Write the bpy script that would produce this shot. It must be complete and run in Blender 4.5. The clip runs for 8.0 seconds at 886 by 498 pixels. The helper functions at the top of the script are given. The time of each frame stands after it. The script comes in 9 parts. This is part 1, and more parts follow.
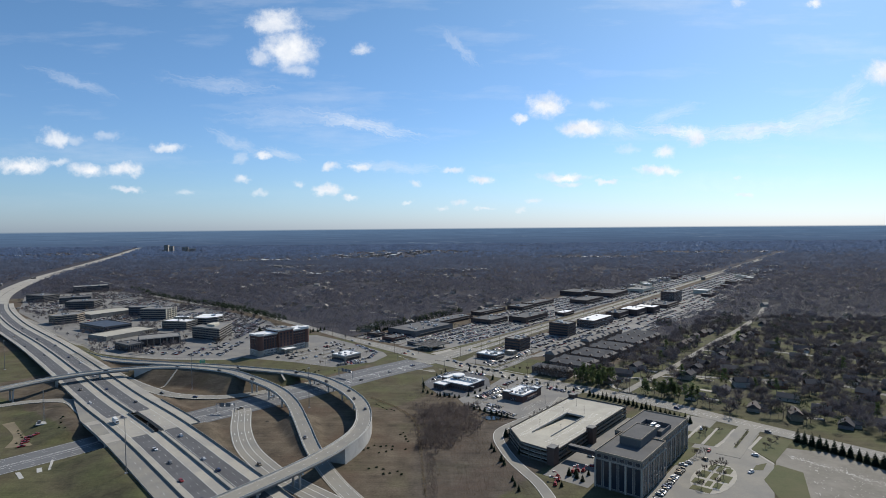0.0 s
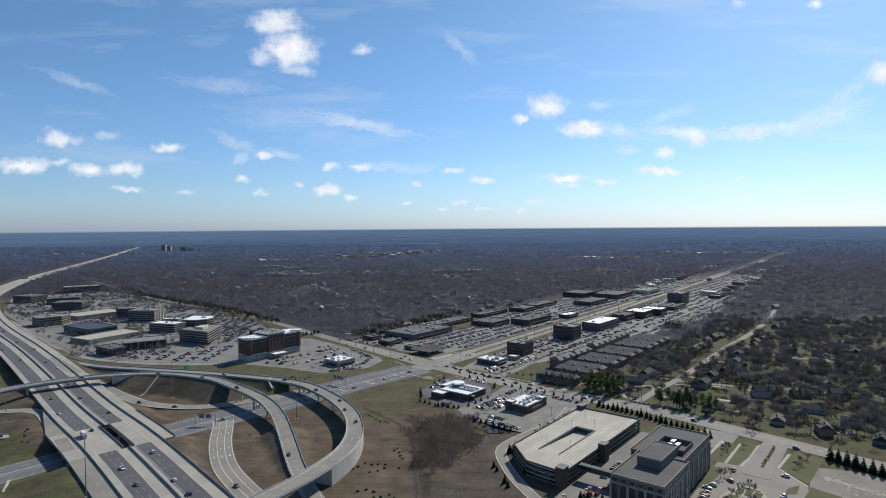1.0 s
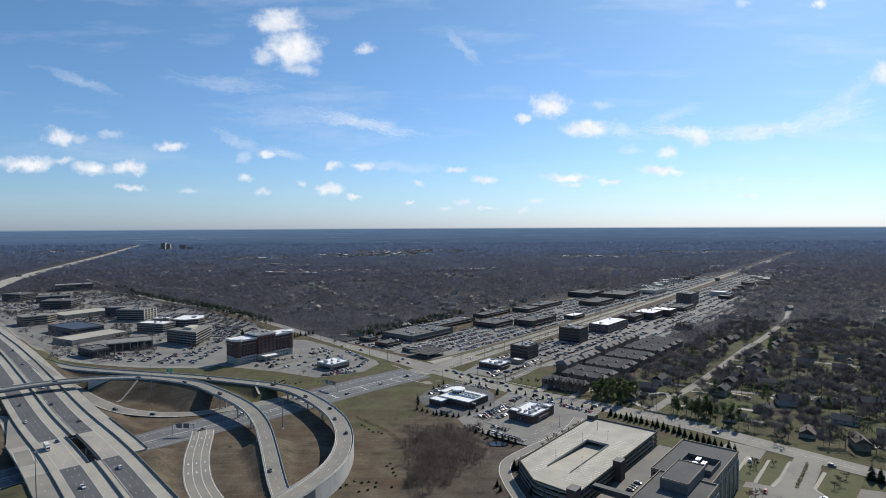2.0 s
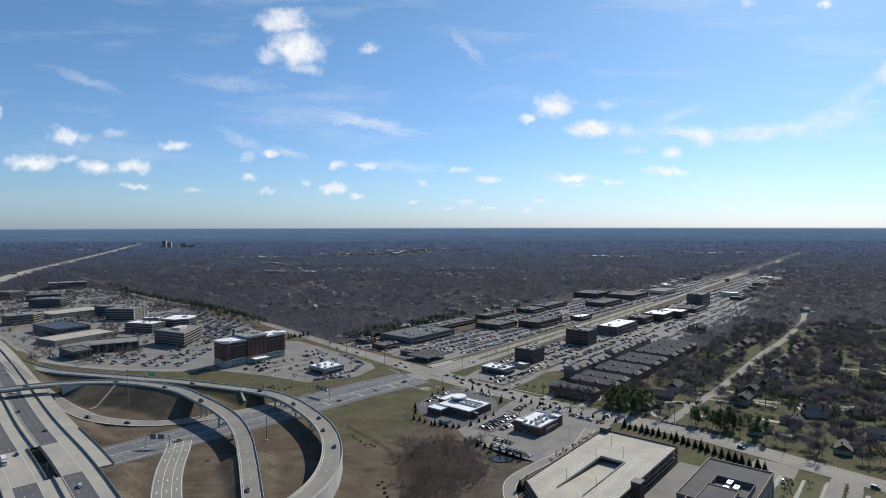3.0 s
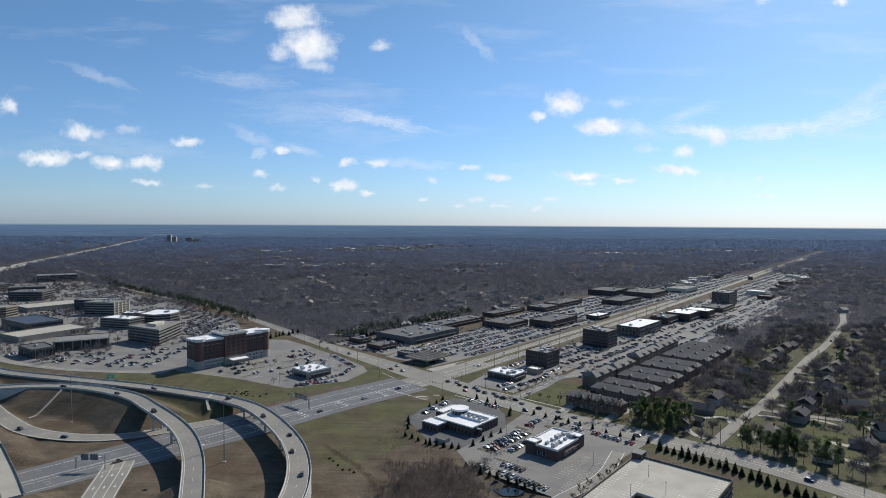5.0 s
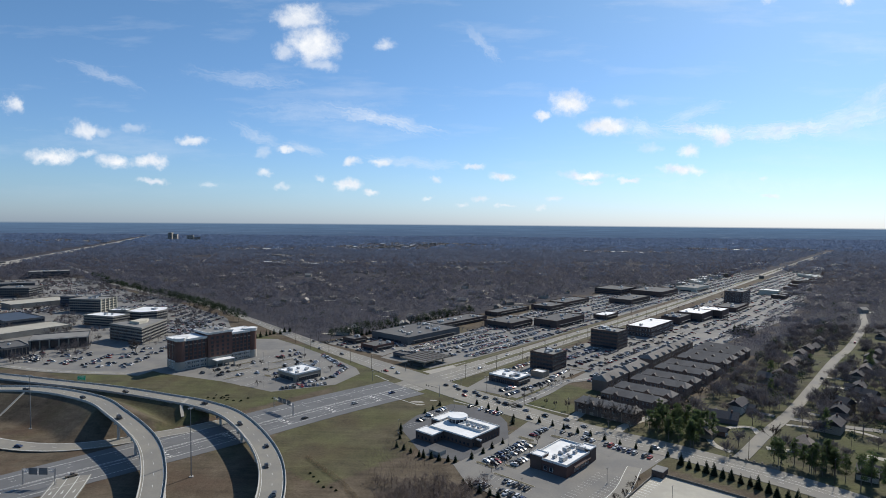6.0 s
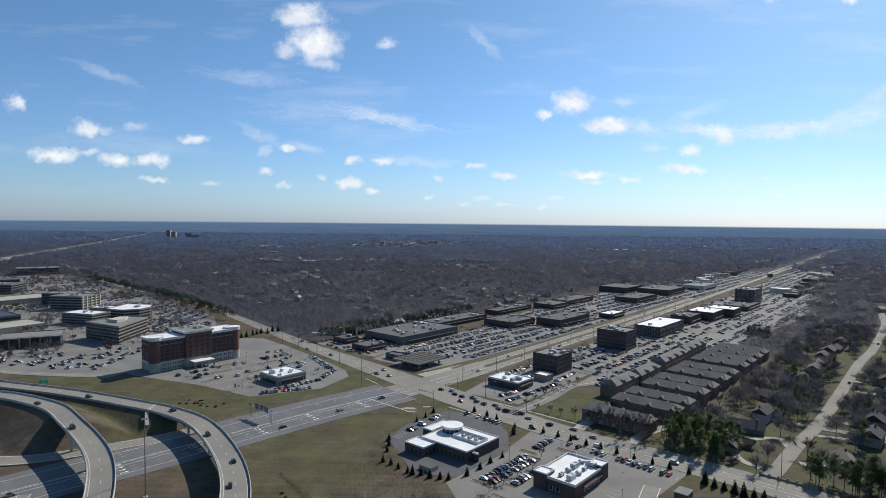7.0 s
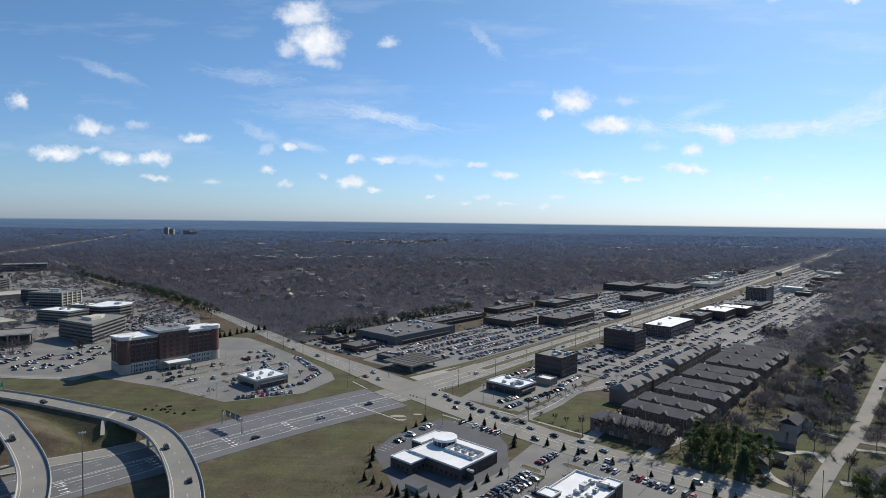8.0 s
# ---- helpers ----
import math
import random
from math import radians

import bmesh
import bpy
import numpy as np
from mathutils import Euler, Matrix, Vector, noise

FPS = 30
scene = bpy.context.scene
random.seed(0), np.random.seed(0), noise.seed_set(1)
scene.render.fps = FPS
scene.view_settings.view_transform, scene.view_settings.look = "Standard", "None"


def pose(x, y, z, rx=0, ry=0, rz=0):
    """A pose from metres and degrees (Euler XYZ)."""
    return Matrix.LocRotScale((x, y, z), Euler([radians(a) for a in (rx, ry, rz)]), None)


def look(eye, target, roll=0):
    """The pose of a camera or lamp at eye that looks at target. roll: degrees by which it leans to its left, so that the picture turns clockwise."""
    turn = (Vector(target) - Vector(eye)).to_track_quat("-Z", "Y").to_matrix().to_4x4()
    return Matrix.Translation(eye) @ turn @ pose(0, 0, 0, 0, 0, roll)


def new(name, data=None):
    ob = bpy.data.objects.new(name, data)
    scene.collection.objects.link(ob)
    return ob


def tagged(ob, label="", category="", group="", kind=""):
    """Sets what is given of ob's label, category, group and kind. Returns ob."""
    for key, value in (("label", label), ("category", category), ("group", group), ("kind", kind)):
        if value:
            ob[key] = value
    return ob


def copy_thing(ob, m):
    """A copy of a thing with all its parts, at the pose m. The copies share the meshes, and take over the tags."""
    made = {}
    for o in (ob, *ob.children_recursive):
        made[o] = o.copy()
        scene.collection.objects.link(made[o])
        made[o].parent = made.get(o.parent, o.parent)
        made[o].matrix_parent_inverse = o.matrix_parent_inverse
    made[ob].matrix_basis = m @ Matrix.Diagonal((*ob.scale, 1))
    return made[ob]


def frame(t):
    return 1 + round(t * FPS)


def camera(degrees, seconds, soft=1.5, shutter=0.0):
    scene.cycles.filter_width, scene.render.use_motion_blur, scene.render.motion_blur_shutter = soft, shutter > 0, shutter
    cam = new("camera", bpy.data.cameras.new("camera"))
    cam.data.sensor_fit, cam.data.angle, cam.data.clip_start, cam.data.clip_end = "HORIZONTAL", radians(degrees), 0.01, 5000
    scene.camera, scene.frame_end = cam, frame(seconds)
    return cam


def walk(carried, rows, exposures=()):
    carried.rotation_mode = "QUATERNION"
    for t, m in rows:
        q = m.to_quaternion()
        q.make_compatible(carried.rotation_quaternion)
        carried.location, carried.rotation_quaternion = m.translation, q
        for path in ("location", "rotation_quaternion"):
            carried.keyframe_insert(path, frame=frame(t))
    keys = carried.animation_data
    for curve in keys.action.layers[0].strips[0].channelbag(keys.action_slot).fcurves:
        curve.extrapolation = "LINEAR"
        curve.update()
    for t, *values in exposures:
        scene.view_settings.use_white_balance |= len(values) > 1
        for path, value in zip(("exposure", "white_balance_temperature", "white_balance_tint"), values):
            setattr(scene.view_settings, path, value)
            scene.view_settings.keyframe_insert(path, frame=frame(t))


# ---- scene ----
cam = camera(74.0, 8.0, soft=0.9)
K = 0.975   # metres to one unit of the plan
# seconds, place in metres, then yaw, pitch and lean in degrees
ROWS = [
    (0.0, 0.00, 0.00, 165.00, 0.000, -2.229, 0.518),
    (0.5, 0.91, 19.99, 163.90, 0.000, -2.194, 0.483),
    (1.0, 1.79, 39.90, 162.25, 0.036, -2.199, 0.448),
    (1.5, 2.91, 59.86, 160.09, 0.121, -2.231, 0.378),
    (3.0, 6.93, 118.81, 153.44, 0.582, -2.285, 0.094),
    (3.5, 8.34, 138.01, 151.19, 0.748, -2.306, 0.019),
    (4.0, 9.79, 157.14, 148.33, 0.994, -2.375, -0.075),
    (4.5, 11.54, 176.14, 144.89, 1.264, -2.461, -0.180),
    (6.0, 16.91, 234.80, 134.36, 1.873, -2.593, -0.456),
    (6.5, 18.69, 254.31, 130.96, 1.975, -2.644, -0.508),
    (7.0, 20.47, 274.16, 127.58, 2.021, -2.692, -0.549),
    (7.5, 22.26, 293.74, 124.11, 2.069, -2.751, -0.611),
    (8.0, 24.08, 313.20, 120.68, 2.142, -2.791, -0.688),
    ]
walk(cam, [(t, pose(K * x, K * y, K * z, 0, 0, yaw) @ pose(0, 0, 0, 90 + pitch, 0, 0) @ pose(0, 0, 0, 0, 0, -lean)) for t, x, y, z, yaw, pitch, lean in ROWS],
     exposures=[(0.0, 0.0), (8.0, 0.0)])

# ---- world and sun ----
SUN_AZ, SUN_EL = radians(35.7), radians(38.0)   # clockwise from the way the flight goes
sun_way = Vector((math.sin(SUN_AZ) * math.cos(SUN_EL), math.cos(SUN_AZ) * math.cos(SUN_EL), math.sin(SUN_EL)))
sun = new("sun", bpy.data.lights.new("sun", "SUN"))
sun.data.energy, sun.data.angle, sun.data.color = 4.7, radians(0.53), (1.0, 0.935, 0.835)
sun.matrix_world = look((0, 400, 600), Vector((0, 400, 600)) - sun_way)


class Nodes:
    """Short hand for node trees: n(type, inputs...) adds a node and links or sets its inputs by index or name."""

    def __init__(self, tree):
        self.t = tree
        tree.nodes.clear()

    def __call__(self, kind, ins=None, **props):
        nd = self.t.nodes.new(kind)
        if "operation" in props:
            nd.operation = props["operation"]
        if "use_clamp" in props:
            nd.use_clamp = props["use_clamp"]
        if "data_type" in props:
            nd.data_type = props["data_type"]
        if "interpolation_type" in props:
            nd.interpolation_type = props["interpolation_type"]
        for k, val in (ins or {}).items():
            if isinstance(val, bpy.types.NodeSocket):
                self.t.links.new(val, nd.inputs[k])
            else:
                nd.inputs[k].default_value = val
        return nd

    def math(self, op, a, b=0.0, c=0.0, clamp=False):
        return self("ShaderNodeMath", {0: a, 1: b, 2: c}, operation=op, use_clamp=clamp).outputs[0]

    def mix(self, fac, a, b):
        m = self("ShaderNodeMix", {0: fac, 6: a, 7: b}, data_type="RGBA")
        return m.outputs[2]

    def ramp(self, fac, *stops, mode="LINEAR"):
        r = self("ShaderNodeValToRGB", {0: fac})
        cr = r.color_ramp
        cr.interpolation = mode
        while len(cr.elements) < len(stops):
            cr.elements.new(0.5)
        for e, (p, c) in zip(cr.elements, stops):
            e.position, e.color = p, (*c, 1)
        return r.outputs[0]

    def noise(self, vec, scale, detail=3.0, rough=0.55):
        return self("ShaderNodeTexNoise", {"Vector": vec, "Scale": scale, "Detail": detail, "Roughness": rough}).outputs[0]


def build_world():
    w = bpy.data.worlds.new("sky")
    scene.world = w
    w.use_nodes = True
    n = Nodes(w.node_tree)
    way = n("ShaderNodeTexCoord").outputs["Generated"]
    air = n("ShaderNodeTexSky")
    air.sky_type, air.sun_disc, air.sun_elevation, air.sun_rotation = "NISHITA", False, SUN_EL, SUN_AZ
    air.altitude, air.air_density, air.dust_density, air.ozone_density = 250.0, 1.0, 0.5, 3.0
    tone = n("ShaderNodeMapRange", {0: n("ShaderNodeSeparateXYZ", {0: way}).outputs[2], 1: 0.0, 2: 0.35}).outputs[0]
    low = n("ShaderNodeMapRange", {0: n("ShaderNodeSeparateXYZ", {0: way}).outputs[2], 1: 0.0, 2: 0.06}).outputs[0]
    sky = n("ShaderNodeVectorMath", {0: air.outputs[0], 1: n.mix(tone, n.mix(low, (0.66, 0.85, 1.32, 1), (0.70, 0.895, 1.22, 1)), (0.73, 0.975, 1.11, 1))}, operation="MULTIPLY").outputs[0]
    xyz = n("ShaderNodeSeparateXYZ", {0: way}).outputs
    ahead = n.math("MAXIMUM", xyz[1], 0.05)
    a = n.math("DIVIDE", xyz[0], ahead)
    b = n.math("DIVIDE", xyz[2], ahead)
    ab = n("ShaderNodeCombineXYZ", {0: a, 1: b, 2: 0.0}).outputs[0]
    wob = n("ShaderNodeVectorMath", {0: n("ShaderNodeTexNoise", {"Vector": ab, "Scale": 22.0, "Detail": 9.0, "Roughness": 0.68}).outputs[1], 1: (0.5, 0.5, 0.5)}, operation="SUBTRACT").outputs[0]
    wab = n("ShaderNodeVectorMath", {0: wob, 1: (0.058, 0.036, 0.0), 2: ab}, operation="MULTIPLY_ADD").outputs[0]
    ragged = n.math("MULTIPLY", n.math("SUBTRACT", n.noise(ab, 48.0, 6.0, 0.6), 0.5), 1.25)
    cover = None
    for cx, cy, rx, ry, dense in PUFFS + LOW_PUFFS + SMALL_PUFFS:
        d = n("ShaderNodeVectorMath", {0: wab, 1: (cx, cy, 0.0)}, operation="SUBTRACT").outputs[0]
        d = n("ShaderNodeVectorMath", {0: d, 1: (0.84 / rx, 0.84 / ry, 0.0)}, operation="MULTIPLY").outputs[0]
        d = n("ShaderNodeVectorMath", {0: d}, operation="LENGTH").outputs[1]
        d = n.math("ADD", d, ragged)
        d = n("ShaderNodeMapRange", {0: d, 1: 1.3, 2: 0.15, 3: 0.0, 4: dense}, interpolation_type="SMOOTHSTEP").outputs[0]
        cover = d if cover is None else n.math("MAXIMUM", cover, d)
    # wisps are combed out along their length
    for cx, cy, rx, ry, slant, dense in WISPS:
        d = n("ShaderNodeMapping", {0: wab, 1: (cx, cy, 0.0), 2: (0, 0, slant), 3: (rx, ry, 1.0)})
        d.vector_type = "TEXTURE"
        fibre = n.noise(n("ShaderNodeVectorMath", {0: d.outputs[0], 1: (1.1, 3.2, 1.0)}, operation="MULTIPLY").outputs[0], 1.3, 5.0, 0.62)
        d = n("ShaderNodeVectorMath", {0: d.outputs[0]}, operation="LENGTH").outputs[1]
        d = n.math("ADD", d, n.math("MULTIPLY", n.math("SUBTRACT", fibre, 0.5), 2.2))
        d = n("ShaderNodeMapRange", {0: d, 1: 1.2, 2: -0.1, 3: 0.0, 4: 1.15 * dense}, interpolation_type="SMOOTHSTEP").outputs[0]
        cover = n.math("MAXIMUM", cover, d)
    # thin streaks of high cloud
    st = n("ShaderNodeMapping", {0: ab, 2: (0, 0, 0.25), 3: (1.6, 9.0, 1.0)}).outputs[0]
    streak = n("ShaderNodeMapRange", {0: n.noise(st, 2.0, 7.0, 0.6), 1: 0.52, 2: 0.86, 3: 0.0, 4: 0.34}).outputs[0]
    streak = n.math("MULTIPLY", streak, n("ShaderNodeMapRange", {0: b, 1: 0.02, 2: 0.14, 3: 0.0, 4: 1.0}).outputs[0])
    cover = n.math("MAXIMUM", cover, streak)
    seen = n("ShaderNodeMapRange", {0: xyz[1], 1: 0.1, 2: 0.2}).outputs[0]
    cover = n.math("MULTIPLY", cover, seen)
    lit = n.mix(n("ShaderNodeMapRange", {0: n.noise(wab, 40.0, 4.0), 1: 0.3, 2: 0.7}).outputs[0], (7.6, 8.2, 9.2, 1), (10.5, 10.5, 10.5, 1))
    sky = n.mix(cover, sky, lit)
    # backdrop of far land out to the horizon, blue haze put into its colours
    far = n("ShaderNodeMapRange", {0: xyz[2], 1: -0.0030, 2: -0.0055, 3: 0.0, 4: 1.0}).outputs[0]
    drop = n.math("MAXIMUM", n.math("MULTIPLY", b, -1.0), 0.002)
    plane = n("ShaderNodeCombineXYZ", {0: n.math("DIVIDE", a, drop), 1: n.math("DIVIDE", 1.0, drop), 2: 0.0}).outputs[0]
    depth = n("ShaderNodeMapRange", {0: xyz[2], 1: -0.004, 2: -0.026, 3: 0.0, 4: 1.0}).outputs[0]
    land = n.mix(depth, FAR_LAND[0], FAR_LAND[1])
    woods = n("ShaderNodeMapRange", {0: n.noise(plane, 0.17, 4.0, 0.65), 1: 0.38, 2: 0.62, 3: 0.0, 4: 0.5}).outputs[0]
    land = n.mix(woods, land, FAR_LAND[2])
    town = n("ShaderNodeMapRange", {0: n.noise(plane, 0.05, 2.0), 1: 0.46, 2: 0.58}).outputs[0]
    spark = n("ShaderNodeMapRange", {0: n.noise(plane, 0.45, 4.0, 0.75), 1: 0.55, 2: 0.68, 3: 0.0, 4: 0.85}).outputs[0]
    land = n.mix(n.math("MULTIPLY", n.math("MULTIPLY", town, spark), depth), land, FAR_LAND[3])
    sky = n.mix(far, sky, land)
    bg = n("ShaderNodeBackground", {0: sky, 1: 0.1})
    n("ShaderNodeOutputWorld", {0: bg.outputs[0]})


# clouds: across and up from the way ahead, half width, half height, thickness
PUFFS = [
    (-0.278, 0.343, 0.035, 0.019, 0.90), (-0.253, 0.298, 0.040, 0.027, 1.00), (-0.241, 0.264, 0.025, 0.008, 0.50), (-0.305, 0.287, 0.015, 0.013, 0.60), (-0.133, 0.296, 0.017, 0.009, 0.65),
    (0.178, 0.201, 0.026, 0.017, 1.00), (0.131, 0.182, 0.016, 0.006, 0.85), (0.237, 0.161, 0.038, 0.012, 1.00), (0.427, 0.149, 0.017, 0.013, 0.95), (0.373, 0.123, 0.017, 0.009, 0.85),
    (0.364, 0.091, 0.035, 0.007, 0.95), (0.208, 0.082, 0.038, 0.007, 0.90), (0.067, 0.079, 0.021, 0.007, 0.95), (-0.652, 0.152, 0.023, 0.014, 0.85), (-0.710, 0.111, 0.038, 0.012, 1.00),
    (-0.595, 0.100, 0.029, 0.011, 1.00), (-0.540, 0.102, 0.024, 0.010, 0.95), (-0.464, 0.138, 0.025, 0.007, 0.85), (0.748, 0.251, 0.035, 0.017, 1.00)]
LOW_PUFFS = [
    (0.217, 0.069, 0.021, 0.004, 0.60), (0.277, 0.074, 0.017, 0.004, 0.80), (0.018, 0.095, 0.018, 0.005, 0.80), (-0.136, 0.104, 0.019, 0.006, 0.85), (-0.188, 0.103, 0.013, 0.006, 0.90),
    (-0.197, 0.063, 0.019, 0.008, 0.95), (-0.156, 0.052, 0.013, 0.005, 0.80), (-0.339, 0.083, 0.013, 0.008, 0.70), (-0.303, 0.123, 0.015, 0.006, 0.85), (-0.535, 0.069, 0.021, 0.005, 0.90),
    (-0.623, 0.150, 0.017, 0.009, 0.40), (-0.645, 0.114, 0.023, 0.006, 0.50), (-0.565, 0.158, 0.017, 0.008, 0.40), (-0.048, 0.071, 0.009, 0.006, 0.60), (0.155, 0.040, 0.013, 0.004, 0.60),
    (0.031, 0.039, 0.013, 0.004, 0.65), (0.069, 0.028, 0.012, 0.003, 0.60)]
SMALL_PUFFS = [
    (-0.001, 0.030, 0.010, 0.003, 0.60), (0.132, 0.028, 0.009, 0.004, 0.50), (-0.057, 0.040, 0.010, 0.003, 0.50), (0.502, 0.078, 0.009, 0.004, 0.50), (0.512, 0.047, 0.012, 0.003, 0.60),
    (-0.240, 0.076, 0.009, 0.004, 0.50), (-0.436, 0.062, 0.012, 0.004, 0.40), (-0.307, 0.055, 0.012, 0.004, 0.45), (-0.343, 0.118, 0.013, 0.008, 0.35), (0.316, 0.126, 0.019, 0.006, 0.35),
    (0.266, 0.202, 0.015, 0.009, 0.35), (0.627, 0.368, 0.014, 0.007, 0.85), (0.500, 0.371, 0.010, 0.006, 0.40), (-0.777, 0.201, 0.015, 0.012, 0.80)]
# torn high cloud: middle, half length, half width, slant, thickness
WISPS = [
    (0.403, 0.155, 0.092, 0.011, -0.07, 0.55), (0.542, 0.158, 0.130, 0.016, 0.09, 0.55), (0.645, 0.177, 0.096, 0.027, 0.26, 0.38), (0.382, 0.183, 0.062, 0.014, 0.31, 0.24),
    (0.681, 0.216, 0.058, 0.016, 0.65, 0.28), (-0.139, 0.175, 0.113, 0.013, -0.22, 0.42), (-0.251, 0.188, 0.126, 0.024, 0.02, 0.16), (-0.350, 0.144, 0.050, 0.012, -0.47, 0.25),
    (-0.618, 0.246, 0.080, 0.009, -0.35, 0.22), (0.028, 0.301, 0.049, 0.010, -0.84, 0.24), (-0.366, 0.241, 0.103, 0.014, -0.14, 0.20), (-0.084, 0.102, 0.084, 0.010, -0.11, 0.25),
    (0.299, 0.156, 0.035, 0.014, -0.35, 0.35), (0.510, 0.068, 0.277, 0.022, -0.03, 0.10), (-0.273, 0.124, 0.040, 0.009, -0.24, 0.32)]
# far land colours with the haze put in: horizon, nearer, woods, pale specks
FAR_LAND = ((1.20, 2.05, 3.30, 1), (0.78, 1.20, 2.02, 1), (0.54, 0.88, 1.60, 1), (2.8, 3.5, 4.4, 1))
build_world()

# ---- materials ----
def material(name, rough=0.8, metal=0.0, spec=0.4):
    m = bpy.data.materials.new(name)
    m.use_nodes = True
    n = Nodes(m.node_tree)
    b = n("ShaderNodeBsdfPrincipled", {"Roughness": rough, "Metallic": metal, "Specular IOR Level": spec})
    n("ShaderNodeOutputMaterial", {0: b.outputs[0]})
    return m, n, b


def paint(n, b, sock):
    n.t.links.new(sock, b.inputs["Base Color"])


def relief(n, b, sock, strength, dist):
    bump = n("ShaderNodeBump", {"Strength": strength, "Distance": dist, "Height": sock})
    n.t.links.new(bump.outputs[0], b.inputs["Normal"])


def where(n):
    return n("ShaderNodeNewGeometry").outputs["Position"]


def c4(c, k=1.0):
    return (c[0] * k, c[1] * k, c[2] * k, 1)


def worn(name, colour, fine=1.2, coarse=0.05, var=0.25, rough=0.85, bump=0.3, dist=0.05, tint=None, spec=0.3):
    """A mineral or painted surface: grain at one scale, stains at another."""
    m, n, b = material(name, rough, 0.0, spec)
    p = where(n)
    g = n.noise(p, fine, 5.0, 0.6)
    s = n.noise(p, coarse, 4.0, 0.6)
    lo, hi = c4(colour, 1 - var), c4(colour, 1 + var)
    a = n.mix(g, lo, hi)
    stain = n("ShaderNodeMapRange", {0: s, 1: 0.42, 2: 0.62}).outputs[0]
    a = n.mix(n.math("MULTIPLY", stain, 0.6), a, c4(tint or colour, 1 - var * 1.3 if not tint else 1))
    paint(n, b, a)
    relief(n, b, g, bump, dist)
    return m


def island(name, cols, rough=0.9, big=0.02, spec=0.2, through_=0.45):
    """Leaves, twigs or blades: each one takes its own colour, and whole patches drift."""
    m, n, b = material(name, rough, 0.0, spec)
    r = n("ShaderNodeNewGeometry").outputs["Random Per Island"]
    k = len(cols) - 1
    a = n.ramp(r, *[(i / k, c) for i, c in enumerate(cols)])
    p = where(n)
    s = n.math("ADD", n.math("MULTIPLY", n.noise(p, big, 3.0), 0.5), n.math("MULTIPLY", n.noise(p, 0.11, 1.0), 0.5))
    dim = n("ShaderNodeMapRange", {0: s, 1: 0.32, 2: 0.68, 3: 0.55, 4: 1.45}).outputs[0]
    a2 = n("ShaderNodeVectorMath", {0: a, 1: n("ShaderNodeCombineXYZ", {0: dim, 1: dim, 2: dim}).outputs[0]}, operation="MULTIPLY").outputs[0]
    paint(n, b, a2)
    # fine twigs let light through and scatter it behind them
    thin = n("ShaderNodeBsdfTranslucent", {0: a2})
    n.t.links.new(n("ShaderNodeMixShader", {0: through_, 1: b.outputs[0], 2: thin.outputs[0]}).outputs[0], [x for x in n.t.nodes if x.bl_idname == "ShaderNodeOutputMaterial"][0].inputs[0])
    return m


def crowns(name, cols, through_=0.25, big=0.01):
    """Bare crowns: each tree has a tone of its own, its twigs differ a little."""
    m, n, b = material(name, 0.95, 0.0, 0.15)
    tone = n("ShaderNodeAttribute")
    tone.attribute_name = "tone"
    r = n("ShaderNodeNewGeometry").outputs["Random Per Island"]
    k = len(cols) - 1
    a = n.ramp(tone.outputs["Fac"], *[(i / k, c) for i, c in enumerate(cols)])
    p = n.noise(where(n), big, 3.0)
    dim = n.math("ADD", n("ShaderNodeMapRange", {0: r, 1: 0.0, 2: 1.0, 3: 0.78, 4: 1.08}).outputs[0], n("ShaderNodeMapRange", {0: p, 1: 0.3, 2: 0.7, 3: -0.14, 4: 0.20}).outputs[0])
    a = n("ShaderNodeVectorMath", {0: a, 1: n("ShaderNodeCombineXYZ", {0: dim, 1: dim, 2: dim}).outputs[0]}, operation="MULTIPLY").outputs[0]
    paint(n, b, a)
    thin = n("ShaderNodeBsdfTranslucent", {0: a})
    n.t.links.new(n("ShaderNodeMixShader", {0: through_, 1: b.outputs[0], 2: thin.outputs[0]}).outputs[0], [x for x in n.t.nodes if x.bl_idname == "ShaderNodeOutputMaterial"][0].inputs[0])
    return m


def by_object(name, cols, rough=0.6, metal=0.0, fine=2.0, var=0.2, spec=0.4):
    m, n, b = material(name, rough, metal, spec)
    r = n("ShaderNodeObjectInfo").outputs["Random"]
    k = len(cols)
    a = n.ramp(r, *[(i / k, c) for i, c in enumerate(cols)], mode="CONSTANT")
    g = n.noise(where(n), fine, 4.0)
    dim = n("ShaderNodeMapRange", {0: g, 1: 0.25, 2: 0.75, 3: 1 - var, 4: 1 + var}).outputs[0]
    a = n("ShaderNodeVectorMath", {0: a, 1: n("ShaderNodeCombineXYZ", {0: dim, 1: dim, 2: dim}).outputs[0]}, operation="MULTIPLY").outputs[0]
    paint(n, b, a)
    return m


def glass(name, colour, rough=0.12):
    m, n, b = material(name, rough, 0.0, 0.6)
    p = where(n)
    a = n.mix(n.noise(p, 0.25, 2.0), c4(colour, 0.6), c4(colour, 1.5))
    paint(n, b, a)
    return m


